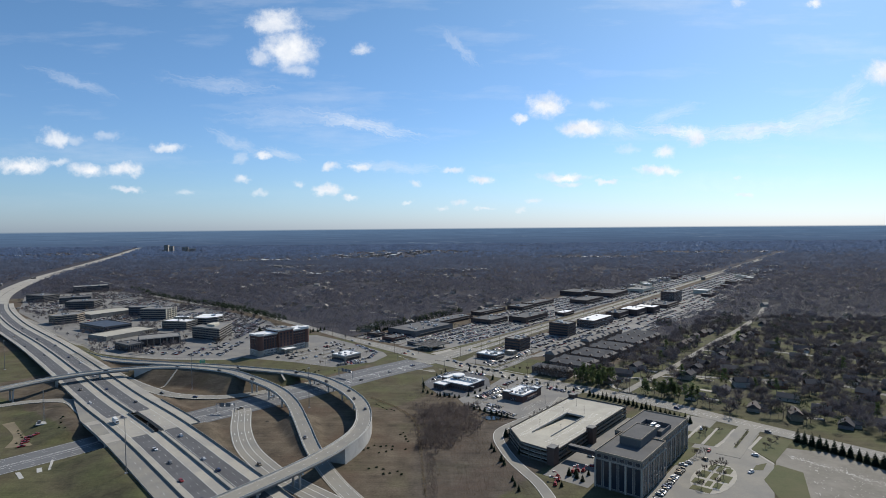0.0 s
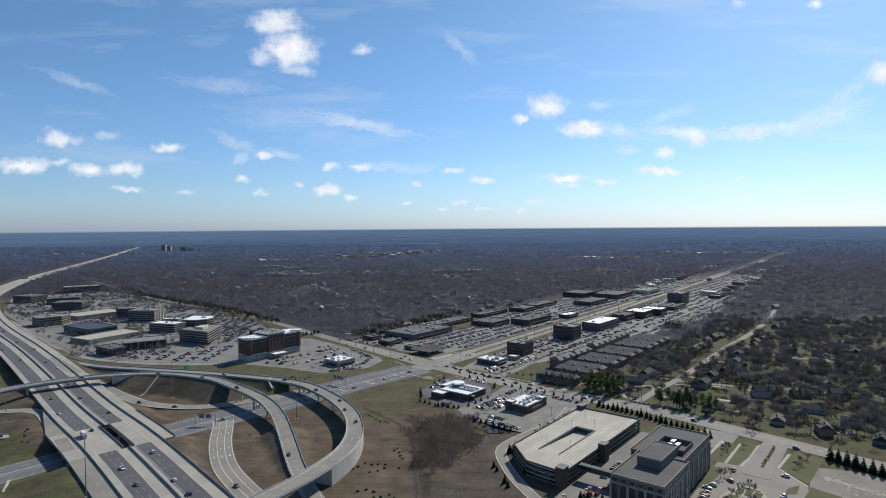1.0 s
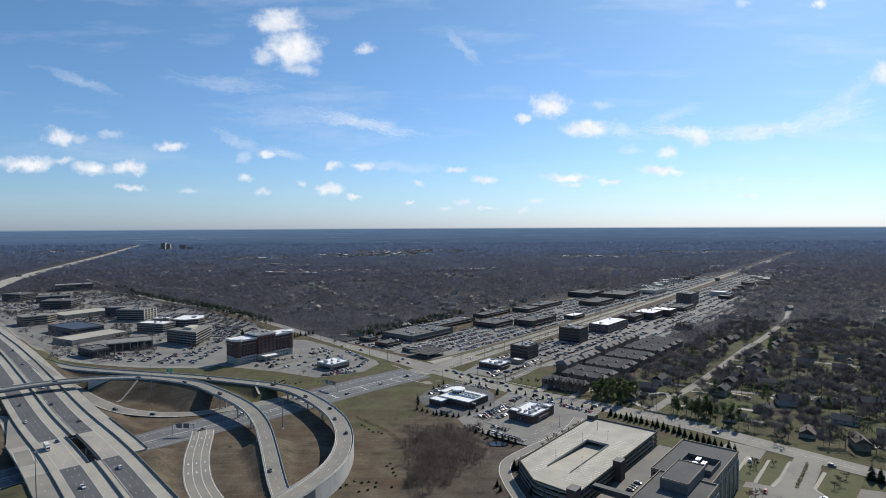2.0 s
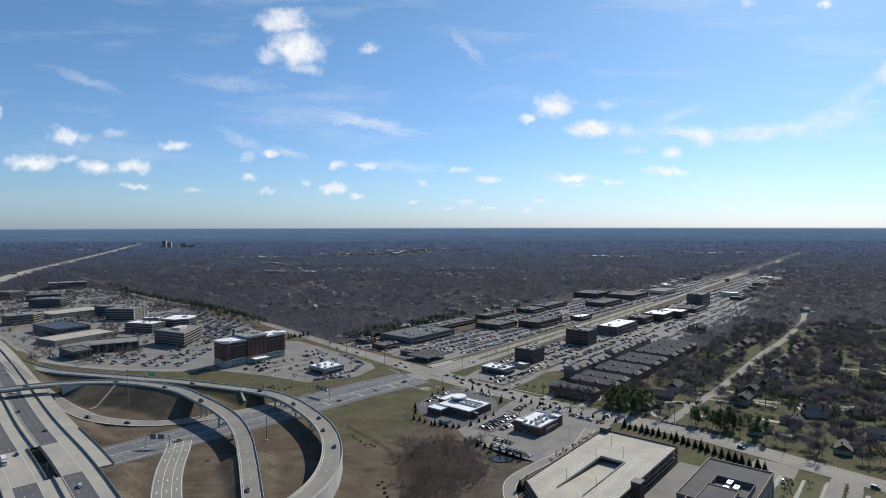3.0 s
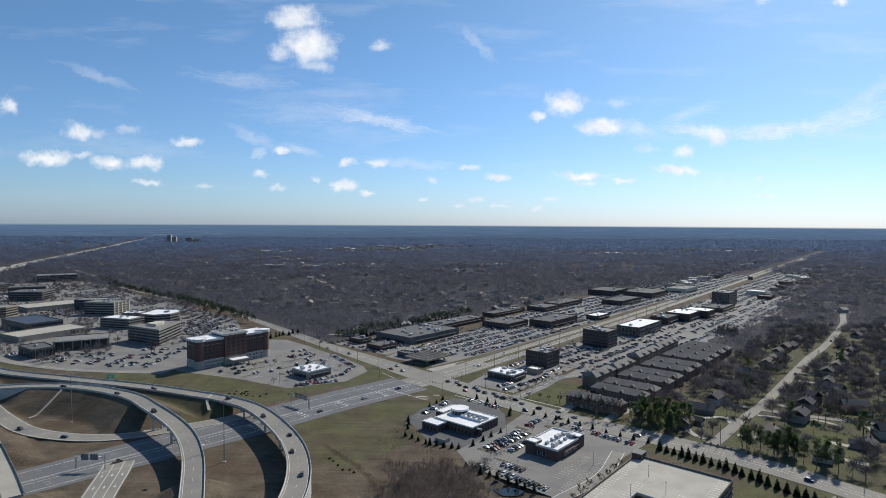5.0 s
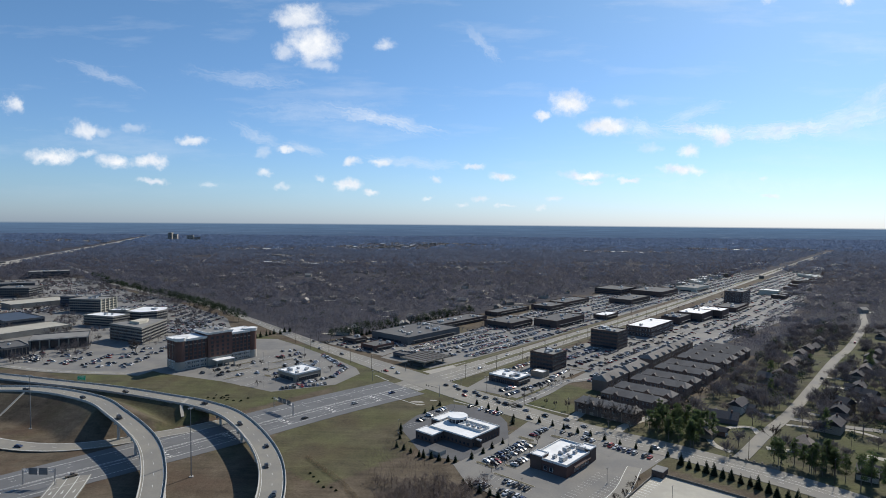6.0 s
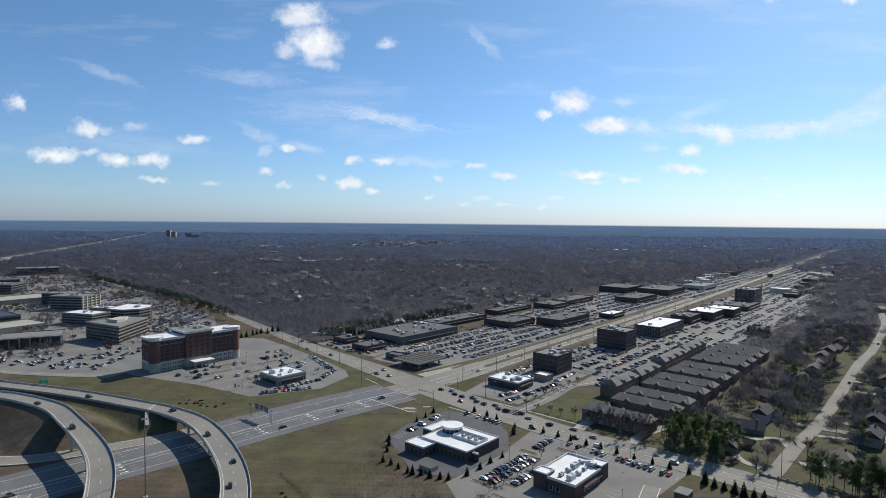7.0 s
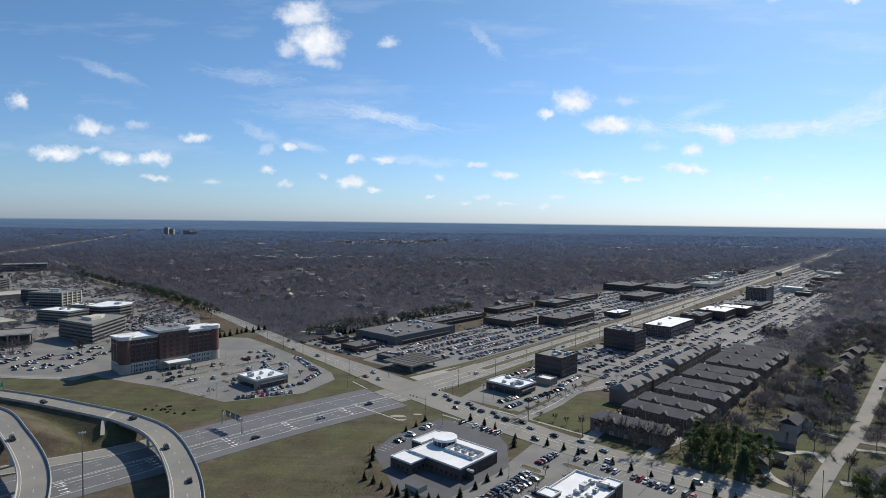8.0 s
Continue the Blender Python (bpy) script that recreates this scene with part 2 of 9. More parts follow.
def ground_cover():
    """Dormant grass, greener in patches, leaf litter under the woods."""
    m, n, b = material("ground_cover", 0.95, 0.0, 0.1)
    p = where(n)
    big, mid, fine = n.noise(p, 0.010, 5.0, 0.6), n.noise(p, 0.06, 5.0, 0.65), n.noise(p, 0.7, 4.0, 0.7)
    rut = n.noise(n("ShaderNodeMapping", {0: p, 2: (0, 0, 0.89), 3: (0.02, 0.30, 1.0)}).outputs[0], 1.0, 4.0, 0.6)
    mid = n("ShaderNodeMapRange", {0: n.math("ADD", n.math("MULTIPLY", mid, 0.7), n.math("MULTIPLY", rut, 0.3)), 1: 0.36, 2: 0.64}).outputs[0]
    dry = n.mix(mid, (0.064, 0.051, 0.037, 1), (0.142, 0.115, 0.082, 1))
    rust = n("ShaderNodeMapRange", {0: n.noise(p, 0.022, 4.0, 0.6), 1: 0.50, 2: 0.66, 4: 0.65}).outputs[0]
    dry = n.mix(rust, dry, (0.092, 0.062, 0.044, 1))
    green = n.mix(mid, (0.058, 0.068, 0.028, 1), (0.100, 0.108, 0.046, 1))
    k = n("ShaderNodeMapRange", {0: big, 1: 0.54, 2: 0.76, 4: 0.7}).outputs[0]
    a = n.mix(k, dry, green)
    # litter leans purple-grey: the woods' haze tint is put into it too
    litter = n.mix(mid, (0.046, 0.045, 0.052, 1), (0.076, 0.073, 0.082, 1))
    wood = n("ShaderNodeAttribute")
    wood.attribute_name = "woodland"
    a = n.mix(wood.outputs["Fac"], a, litter)
    lawn = n("ShaderNodeAttribute")
    lawn.attribute_name = "lawn"
    a = n.mix(n.math("MULTIPLY", lawn.outputs["Fac"], n("ShaderNodeMapRange", {0: n.noise(p, 0.03, 3.0), 1: 0.38, 2: 0.66, 3: 0.35, 4: 0.95}).outputs[0]), a, green)
    dim = n("ShaderNodeMapRange", {0: fine, 1: 0.25, 2: 0.75, 3: 0.72, 4: 1.25}).outputs[0]
    a = n("ShaderNodeVectorMath", {0: a, 1: n("ShaderNodeCombineXYZ", {0: dim, 1: dim, 2: dim}).outputs[0]}, operation="MULTIPLY").outputs[0]
    paint(n, b, a)
    relief(n, b, fine, 0.6, 0.3)
    return m


M_GROUND = ground_cover()
M_ASPHALT = worn("dark_asphalt", (0.105, 0.105, 0.108), 1.5, 0.06, 0.22, 0.9, 0.2, 0.02)
M_LOT = worn("weathered_asphalt", (0.205, 0.195, 0.175), 0.9, 0.035, 0.2, 0.9, 0.2, 0.02, tint=(0.13, 0.13, 0.13))
M_BLVD = worn("boulevard_asphalt", (0.142, 0.144, 0.146), 1.1, 0.05, 0.2, 0.9, 0.2, 0.02, tint=(0.112, 0.113, 0.115))
M_STREET = worn("pale_asphalt", (0.24, 0.225, 0.19), 0.9, 0.04, 0.18, 0.9, 0.2, 0.02, tint=(0.17, 0.165, 0.155))
M_CONC = worn("concrete_pavement", (0.35, 0.325, 0.272), 0.7, 0.05, 0.16, 0.85, 0.2, 0.02, tint=(0.25, 0.24, 0.22))
# darker copy of the wall concrete, shade on the road walls put into it
M_ROADWALL = worn("shaded_wall_concrete", (0.225, 0.22, 0.20), 0.8, 0.10, 0.25, 0.9, 0.2, 0.02, tint=(0.15, 0.148, 0.14))
M_WALL = worn("cast_concrete", (0.42, 0.41, 0.38), 0.8, 0.12, 0.14, 0.85, 0.2, 0.02, tint=(0.32, 0.31, 0.29))
M_DECKTOP = worn("garage_concrete", (0.40, 0.375, 0.31), 0.6, 0.06, 0.14, 0.85, 0.1, 0.02, tint=(0.31, 0.29, 0.245))
M_LINE = worn("road_paint", (0.62, 0.62, 0.58), 3.0, 0.2, 0.15, 0.7, 0.0, 0.01)
M_WHITE = worn("white_membrane", (0.78, 0.78, 0.77), 0.5, 0.10, 0.07, 0.7, 0.05, 0.02, tint=(0.62, 0.62, 0.60))
M_DKROOF = worn("ballast_roof", (0.115, 0.113, 0.11), 1.4, 0.07, 0.25, 0.95, 0.3, 0.04, tint=(0.08, 0.08, 0.08))
M_GREYROOF = worn("grey_roof", (0.22, 0.215, 0.20), 1.2, 0.08, 0.2, 0.9, 0.2, 0.04, tint=(0.16, 0.155, 0.15))
M_BRICK = worn("red_brick", (0.135, 0.074, 0.060), 2.5, 0.1, 0.25, 0.9, 0.3, 0.02)
M_DKBRICK = worn("dark_brick", (0.11, 0.075, 0.062), 2.5, 0.1, 0.25, 0.9, 0.3, 0.02)
M_TAN = worn("tan_stone", (0.30, 0.25, 0.19), 1.5, 0.1, 0.2, 0.9, 0.2, 0.02)
M_LIME = worn("limestone", (0.38, 0.35, 0.30), 1.5, 0.1, 0.18, 0.9, 0.2, 0.02)
M_GREYWALL = worn("grey_panel", (0.13, 0.125, 0.12), 1.0, 0.08, 0.2, 0.8, 0.1, 0.02)
# tan stone darkened, with the campus fronts' shade put into the colour
M_CAMPUS = worn("shaded_campus_stone", (0.25, 0.235, 0.205), 1.5, 0.1, 0.2, 0.9, 0.2, 0.02)
M_BRIGHT = worn("fresh_paint", (0.80, 0.79, 0.75), 3.0, 0.2, 0.1, 0.7, 0.0, 0.01)
M_CREAM = worn("cream_panel", (0.50, 0.46, 0.37), 1.0, 0.08, 0.12, 0.8, 0.1, 0.02)
M_TRIM = worn("painted_trim", (0.62, 0.61, 0.58), 2.0, 0.1, 0.1, 0.6, 0.0, 0.01)
M_GLASS = glass("window_glass", (0.022, 0.030, 0.042), 0.22)
M_BLUEGLASS = worn("slate_blue_metal", (0.055, 0.070, 0.095), 0.8, 0.1, 0.2, 0.6, 0.1, 0.02)
# brownish precast, made darker to hold the shade of the garage facade
M_GARAGE = worn("shaded_brown_precast", (0.155, 0.140, 0.118), 0.8, 0.12, 0.2, 0.9, 0.2, 0.02)
M_METAL, _n, _b = material("galvanised_steel", 0.45, 0.9, 0.5)
_b.inputs["Base Color"].default_value = (0.35, 0.36, 0.37, 1)
M_POLE = worn("weathered_steel", (0.16, 0.16, 0.16), 4.0, 0.5, 0.2, 0.6, 0.0, 0.01)
M_WOODPOLE = worn("creosoted_timber", (0.11, 0.085, 0.065), 4.0, 0.5, 0.3, 0.9, 0.2, 0.01)
M_SHINGLE = by_object("roof_shingles", [(0.095, 0.09, 0.09), (0.13, 0.118, 0.11), (0.08, 0.078, 0.08), (0.155, 0.138, 0.122)], 0.95, 0.0, 1.6, 0.3, 0.1)
M_TOWNROOF = worn("townhouse_shingles", (0.205, 0.188, 0.168), 1.6, 0.08, 0.3, 0.95, 0.3, 0.03)
M_TOWNBRICK = worn("townhouse_brick", (0.165, 0.125, 0.102), 2.5, 0.1, 0.22, 0.9, 0.2, 0.02)
M_SIDING = by_object("house_walls", [(0.30, 0.27, 0.23), (0.20, 0.12, 0.09), (0.40, 0.38, 0.34), (0.16, 0.15, 0.15), (0.22, 0.18, 0.13)], 0.9, 0.0, 1.0, 0.15, 0.1)
M_BARK = worn("bark", (0.165, 0.142, 0.124), 3.0, 0.3, 0.3, 0.95, 0.4, 0.03)
M_TWIG = island("bare_twigs", [(0.045, 0.039, 0.037), (0.075, 0.065, 0.060), (0.058, 0.050, 0.047), (0.100, 0.085, 0.076)], 0.9, 0.015, through_=0.2)
# distance haze is put into these three wood colours, bluer farther out
M_FOREST = crowns("hazed_woodland_twigs", [(0.092, 0.096, 0.124), (0.132, 0.128, 0.150), (0.108, 0.111, 0.142), (0.150, 0.140, 0.152), (0.118, 0.118, 0.146)], 0.42)
M_FARWOOD = crowns("hazed_far_woodland", [(0.126, 0.150, 0.206), (0.148, 0.170, 0.226), (0.136, 0.160, 0.216), (0.156, 0.176, 0.228)], 0.5)
M_HAZEWOOD = crowns("hazed_farthest_woodland", [(0.140, 0.196, 0.300), (0.156, 0.212, 0.318), (0.148, 0.204, 0.310), (0.164, 0.218, 0.320)], 0.5)
M_GARDEN = crowns("garden_twigs", [(0.090, 0.086, 0.096), (0.140, 0.128, 0.132), (0.108, 0.102, 0.114), (0.172, 0.150, 0.144), (0.100, 0.094, 0.108)], 0.25)
M_STOREROOF = worn("dark_store_roof", (0.125, 0.123, 0.120), 1.0, 0.06, 0.25, 0.95, 0.2, 0.03, tint=(0.095, 0.094, 0.093))
M_THICKET = island("thicket_twigs", [(0.090, 0.074, 0.070), (0.140, 0.115, 0.106), (0.112, 0.092, 0.086), (0.180, 0.148, 0.132)], 0.95, 0.02)
M_STRAW = island("dry_straw", [(0.16, 0.125, 0.078), (0.24, 0.19, 0.125), (0.20, 0.155, 0.10), (0.28, 0.225, 0.15)], 0.95, 0.05)
M_STEM = worn("dark_bark", (0.085, 0.076, 0.072), 3.0, 0.3, 0.3, 0.95, 0.3, 0.03)
M_NEEDLE = island("conifer_needles", [(0.014, 0.024, 0.014), (0.028, 0.046, 0.022), (0.020, 0.034, 0.020), (0.040, 0.055, 0.026)], 0.8, 0.05)
M_PINE = island("pine_needles", [(0.058, 0.084, 0.036), (0.105, 0.140, 0.056), (0.080, 0.110, 0.046), (0.130, 0.160, 0.070)], 0.8, 0.05)
M_SCRUB = island("dry_scrub", [(0.095, 0.066, 0.042), (0.160, 0.122, 0.076), (0.125, 0.082, 0.050), (0.215, 0.172, 0.112)], 0.95, 0.03)
M_WATER, _n, _b = material("pond_water", 0.08, 0.0, 0.5)
_b.inputs["Base Color"].default_value = (0.02, 0.03, 0.04, 1)
M_TYRE, _n, _b = material("tyre_rubber", 0.9, 0.0, 0.2)
_b.inputs["Base Color"].default_value = (0.015, 0.015, 0.016, 1)
M_CARGLASS = glass("car_glass", (0.012, 0.014, 0.018), 0.34)
M_GREEN = worn("sign_green", (0.02, 0.34, 0.17), 2.0, 0.2, 0.1, 0.5, 0.0, 0.01)


def car_paint(name, colour, metal=0.3):
    m, n, b = material(name, 0.42, metal * 0.6, 0.4)
    b.inputs["Coat Weight"].default_value = 0.3
    b.inputs["Coat Roughness"].default_value = 0.2
    paint(n, b, n.mix(n.noise(where(n), 1.2, 3.0), c4(colour, 0.8), c4(colour, 1.15)))
    return m


PAINTS = {
    "white": car_paint("white_paint", (0.62, 0.62, 0.62), 0.0), "silver": car_paint("silver_paint", (0.34, 0.35, 0.36), 0.6),
    "grey": car_paint("grey_paint", (0.11, 0.115, 0.12), 0.5), "black": car_paint("black_paint", (0.016, 0.016, 0.018), 0.2),
    "navy blue": car_paint("blue_paint", (0.025, 0.045, 0.11), 0.4), "red": car_paint("red_paint", (0.27, 0.018, 0.02), 0.2),
    "tan": car_paint("tan_paint", (0.23, 0.19, 0.14), 0.5)}

# ---- plan and mesh tools ----
UX, VX = Vector((0.629, 0.777)), Vector((0.777, -0.629))   # along the avenue, and along the cross street
AXIS = math.degrees(math.atan2(0.777, 0.629))


def W(u, v):
    """Plan place from metres along the avenue and along the cross street, from their corner."""
    return (K * (0.629 * u + 0.777 * v), K * (700 + 0.777 * u - 0.629 * v))


class Mesh:
    """Gathers faces of one or more materials into one mesh."""

    def __init__(self):
        self.v, self.f, self.m = [], [], []

    def add(self, verts, faces, mi=0):
        k = len(self.v)
        self.v += [tuple(p) for p in verts]
        self.f += [tuple(i + k for i in q) for q in faces]
        self.m += [mi] * len(faces)
        return self

    def prism(self, poly, z0, z1, mi=0, top=None, bottom=True):
        n = len(poly)
        area = sum(poly[i][0] * poly[(i + 1) % n][1] - poly[(i + 1) % n][0] * poly[i][1] for i in range(n))
        if area < 0:
            poly = poly[::-1]
        v = [(x, y, z0) for x, y in poly] + [(x, y, z1) for x, y in poly]
        k = len(self.v)
        self.v += v
        for i in range(n):
            j = (i + 1) % n
            self.f.append((k + i, k + j, k + n + j, k + n + i))
            self.m.append(mi)
        self.f.append(tuple(k + n + i for i in range(n)))
        self.m.append(mi if top is None else top)
        if bottom:
            self.f.append(tuple(k + i for i in range(n))[::-1])
            self.m.append(mi)
        return self

    def box(self, x0, x1, y0, y1, z0, z1, mi=0, top=None):
        return self.prism([(x0, y0), (x1, y0), (x1, y1), (x0, y1)], z0, z1, mi, top)

    def bevel_box(self, x0, x1, y0, y1, z0, z1, e=0.05, mi=0):
        v = []
        for z, d in ((z0, 0.0), (z1 - e, 0.0), (z1, e)):
            v += [(x0 + d, y0 + d, z), (x1 - d, y0 + d, z), (x1 - d, y1 - d, z), (x0 + d, y1 - d, z)]
        f = [(i, (i + 1) % 4, 4 + (i + 1) % 4, 4 + i) for i in range(4)] + [(4 + i, 4 + (i + 1) % 4, 8 + (i + 1) % 4, 8 + i) for i in range(4)]
        return self.add(v, f + [(8, 9, 10, 11), (3, 2, 1, 0)], mi)

    def tube(self, a, b, r0, r1, sides=6, mi=0):
        a, b = Vector(a), Vector(b)
        d = (b - a).normalized()
        s = d.orthogonal().normalized()
        t = d.cross(s)
        v = []
        for c, r in ((a, r0), (b, r1)):
            for i in range(sides):
                w = 2 * math.pi * i / sides
                v.append(c + (s * math.cos(w) + t * math.sin(w)) * r)
        f = [(i, (i + 1) % sides, sides + (i + 1) % sides, sides + i) for i in range(sides)]
        f += [tuple(range(sides - 1, -1, -1)), tuple(range(sides, 2 * sides))]
        return self.add(v, f, mi)

    def data(self, name, *mats):
        me = bpy.data.meshes.new(name)
        me.from_pydata(self.v, [], self.f)
        for m in mats:
            me.materials.append(m)
        if len(mats) > 1:
            me.polygons.foreach_set("material_index", self.m)
        me.update()
        return me


def part(name, mesh, mat, parent=None, label="", kind=""):
    """One mesh object, under a thing where a parent is given. mesh: a Mesh or mesh data."""
    me = mesh.data(name, *(mat if isinstance(mat, (list, tuple)) else (mat,))) if isinstance(mesh, Mesh) else mesh
    ob = new(name, me)
    ob.parent = parent
    return tagged(ob, label, kind=kind)


def thing(name, label, category, m=None, group="", kind=""):
    ob = new(name)
    ob.empty_display_size = 0.5
    if m is not None:
        ob.matrix_basis = m
    return tagged(ob, label, category, group, kind)


def spin(x, y, z, deg):
    return pose(x, y, z, 0, 0, deg)


def glide(points, step):
    """A smooth line through the given places, with a place about every step metres."""
    p = [Vector((K * q[0], K * q[1], q[2])) for q in points]
    p = [2 * p[0] - p[1]] + p + [2 * p[-1] - p[-2]]
    out = []
    for i in range(1, len(p) - 2):
        a, b, c, d = p[i - 1:i + 3]
        k = max(1, int((c - b).length / step))
        for j in range(k):
            t = j / k
            out.append(0.5 * ((2 * b) + (c - a) * t + (2 * a - 5 * b + 4 * c - d) * t * t + (3 * b - a - 3 * c + d) * t ** 3))
    out.append(p[-2])
    return out


def across(line):
    """The level way to the right at each place of a line."""
    out = []
    for i in range(len(line)):
        d = line[min(i + 1, len(line) - 1)] - line[max(i - 1, 0)]
        out.append(Vector((d.y, -d.x, 0)).normalized())
    return out


def ribbon(mesh, line, left, right, lift=0.0, depth=0.0, mi=0, i0=0, i1=None):
    """A strip along a line from left to right of it (metres, right is plus; numbers or lists); depth gives it sides and an underside."""
    i1 = len(line) if i1 is None else i1
    side = across(line)
    v, f = [], []
    for i in range(i0, i1):
        l = left[i] if isinstance(left, (list, tuple)) else left
        r = right[i] if isinstance(right, (list, tuple)) else right
        a, b = line[i] + side[i] * l, line[i] + side[i] * r
        v += [(a.x, a.y, a.z + lift), (b.x, b.y, b.z + lift)]
        if depth:
            v += [(b.x, b.y, b.z + lift - depth), (a.x, a.y, a.z + lift - depth)]
    k = 4 if depth else 2
    for i in range(i1 - i0 - 1):
        o = i * k
        if depth:
            f += [(o + j, o + (j + 1) % 4, o + 4 + (j + 1) % 4, o + 4 + j) for j in range(4)]
        else:
            f.append((o, o + 1, o + 3, o + 2))
    if depth:
        e = (i1 - i0 - 1) * 4
        f += [(3, 2, 1, 0), (e, e + 1, e + 2, e + 3)]
    mesh.add(v, f, mi)
    return mesh


def dashes(mesh, line, off, dash=3.0, gap=9.2, wide=0.085, lift=0.06, mi=0):
    side = across(line)
    run, k = 0.0, 0
    for i in range(len(line) - 1):
        a, b = line[i] + side[i] * off, line[i + 1] + side[i + 1] * off
        d = b - a
        n = d.length
        w = Vector((d.y, -d.x, 0)).normalized() * wide
        while k * (dash + gap) < run + n:
            s = k * (dash + gap) - run
            p, q = a + d * (s / n), a + d * ((s + dash) / n)
            mesh.add([p - w + Vector((0, 0, lift)), p + w + Vector((0, 0, lift)), q + w + Vector((0, 0, lift)), q - w + Vector((0, 0, lift))], [(0, 1, 2, 3)], mi)
            k += 1
        run += n
    return mesh

# ---- lines of the roads: places on the plan, heights in metres ----
def UV(u, v):
    return (0.629 * u + 0.777 * v, 700 + 0.777 * u - 0.629 * v)


HIGHWAY = glide([(300, -130, 7), (120, 72, 7), (0, 205, 7), (-127, 346, 7), (-228, 458, 7), (-315, 547, 7), (-430, 672, 6.5), (-557, 808, 5), (-764, 1022, 2.5),
                 (-960, 1255, 1.2), (-1146, 1535, 0.8), (-1352, 1945, 0.6), (-1566, 2485, 0.6), (-1948, 3466, 0.6), (-2303, 4321, 0.6), (-2700, 5300, 0.6)], 8)
BOULEVARD = glide([(-520, 175, 0.12), (-420, 285, 0.12), (-300, 414, 0.12), (-262, 458, 0.12), (-215, 508, 0.12), (-150, 577, 0.12), (-83, 652, 0.12), (-28, 706, 0.12)], 6)
AVENUE = glide([(-28, 706, 0.12), (20, 762, 0.12), (80, 840, 0.12), (150, 932, 0.12), (250, 1060, 0.12), (405, 1268, 0.12), (680, 1640, 0.12), (990, 2060, 0.12), (1130, 2250, 0.12), (1500, 2753, 0.12), (1900, 3297, 0.12)], 8)
CROSS = glide([(*UV(238, -1732), 0.16), (*UV(186, -1362), 0.16), (*UV(143, -1082), 0.16), (*UV(125, -1002), 0.16), (*UV(112, -795), 0.16), (-420, 1190, 0.16), (-300, 1055, 0.16), (-215, 955, 0.16), (-164, 894, 0.16), (-122, 845, 0.16), (-73, 792, 0.16), (-15, 728, 0.16), (48, 661, 0.16), (95, 617, 0.16),
               (142, 583, 0.16), (192, 541, 0.16), (240, 486, 0.16), (275, 446, 0.16), (335, 378, 0.16), (440, 260, 0.16), (600, 80, 0.16)], 6)
RAMP_A = glide([(-470, 380, 9), (-458, 450, 11.5), (-438, 520, 13.5), (-419, 555, 14), (-394, 592, 14), (-350, 626, 13.6), (-291, 639, 13), (-234, 620, 13), (-198, 591, 12.8), (-160, 554, 11.3),
                (-137, 520, 9), (-119, 480, 6), (-97, 426, 2.4), (-76, 384, 0.5), (-54, 348, 0.2), (-10, 285, 0.2), (60, 190, 0.2)], 5)
RAMP_B = glide([(-600, 888, 3.6), (-480, 768, 3.8), (-410, 718, 4.2), (-329, 691, 5), (-252, 667, 6.2), (-193, 643, 7.2), (-160, 627, 8), (-130, 604, 8.6), (-98, 561, 9.2), (-77, 520, 9.7), (-66, 477, 10.1),
                (-66, 436, 10.6), (-79, 396, 11.4), (-97, 362, 12.4), (-119, 328, 13.2), (-150, 285, 14), (-190, 235, 14), (-250, 170, 12)], 5)
LOOP_ROAD = glide([(-185, 530, 0.16), (-180, 516, 0.16), (-167, 476, 0.2), (-150, 438, 0.2), (-130, 408, 0.2), (-106, 380, 0.2), (-60, 338, 0.2), (10, 270, 0.2)], 5)
SLIP_ROAD = glide([(-470, 745, 6.3), (-400, 676, 6.6), (-348, 628, 5.6), (-302, 592, 3.2), (-263, 571, 1.4), (-213, 568, 0.5), (-165, 596, 0.2), (-140, 618, 0.2)], 5)
WEST_LOOP = glide([(-520, 430, 2), (-450, 505, 2.6), (-408, 538, 3), (-382, 549, 3.4), (-352, 545, 4.2), (-322, 515, 5.6), (-287, 474, 6.9), (-262, 446, 7)], 5)
CAMPUS_ROAD = glide([(-770, 1075, 1.2), (-700, 1010, 1.2), (-600, 905, 0.8), (-500, 812, 0.5), (-440, 770, 0.3), (-360, 742, 0.2), (-300, 735, 0.2), (-268, 735, 0.15)], 6)
HOME_STREET = glide([(*UV(4, 218), 0.2), (*UV(24, 219), 0.2), (*UV(69, 220), 0.2), (*UV(127, 223), 0.2), (*UV(211, 223), 0.2), (*UV(342, 222), 0.2), (*UV(430, 225), 0.2), (*UV(616, 221), 0.2), (*UV(700, 212), 0.2), (*UV(779, 204), 0.2)], 6)
HOME_SIDE = glide([(*UV(112, 225), 0.22), (*UV(116, 250), 0.22), (*UV(128, 286), 0.22), (*UV(146, 320), 0.22), (*UV(165, 357), 0.22), (*UV(166, 385), 0.22), (*UV(150, 430), 0.22), (*UV(150, 500), 0.22)], 6)
HOME_BACK = glide([(*UV(300, 224), 0.21), (*UV(304, 280), 0.21), (*UV(306, 333), 0.21), (*UV(309, 375), 0.21), (*UV(320, 460), 0.21), (*UV(330, 560), 0.21)], 6)
GARAGE_DRIVE = glide([(*UV(-40, 178), 0.15), (*UV(-80, 186), 0.15), (*UV(-120, 182), 0.15), (*UV(-149, 181), 0.15), (*UV(-166, 188), 0.15), (*UV(-183, 204), 0.15), (*UV(-198, 222), 0.15), (*UV(-210, 240), 0.15), (*UV(-219, 254), 0.15), (*UV(-236, 273), 0.15), (*UV(-270, 306), 0.15)], 5)
OFFICE_DRIVE = glide([(*UV(-14, 338), 0.15), (*UV(-50, 337), 0.15), (*UV(-98, 338), 0.15)], 5)
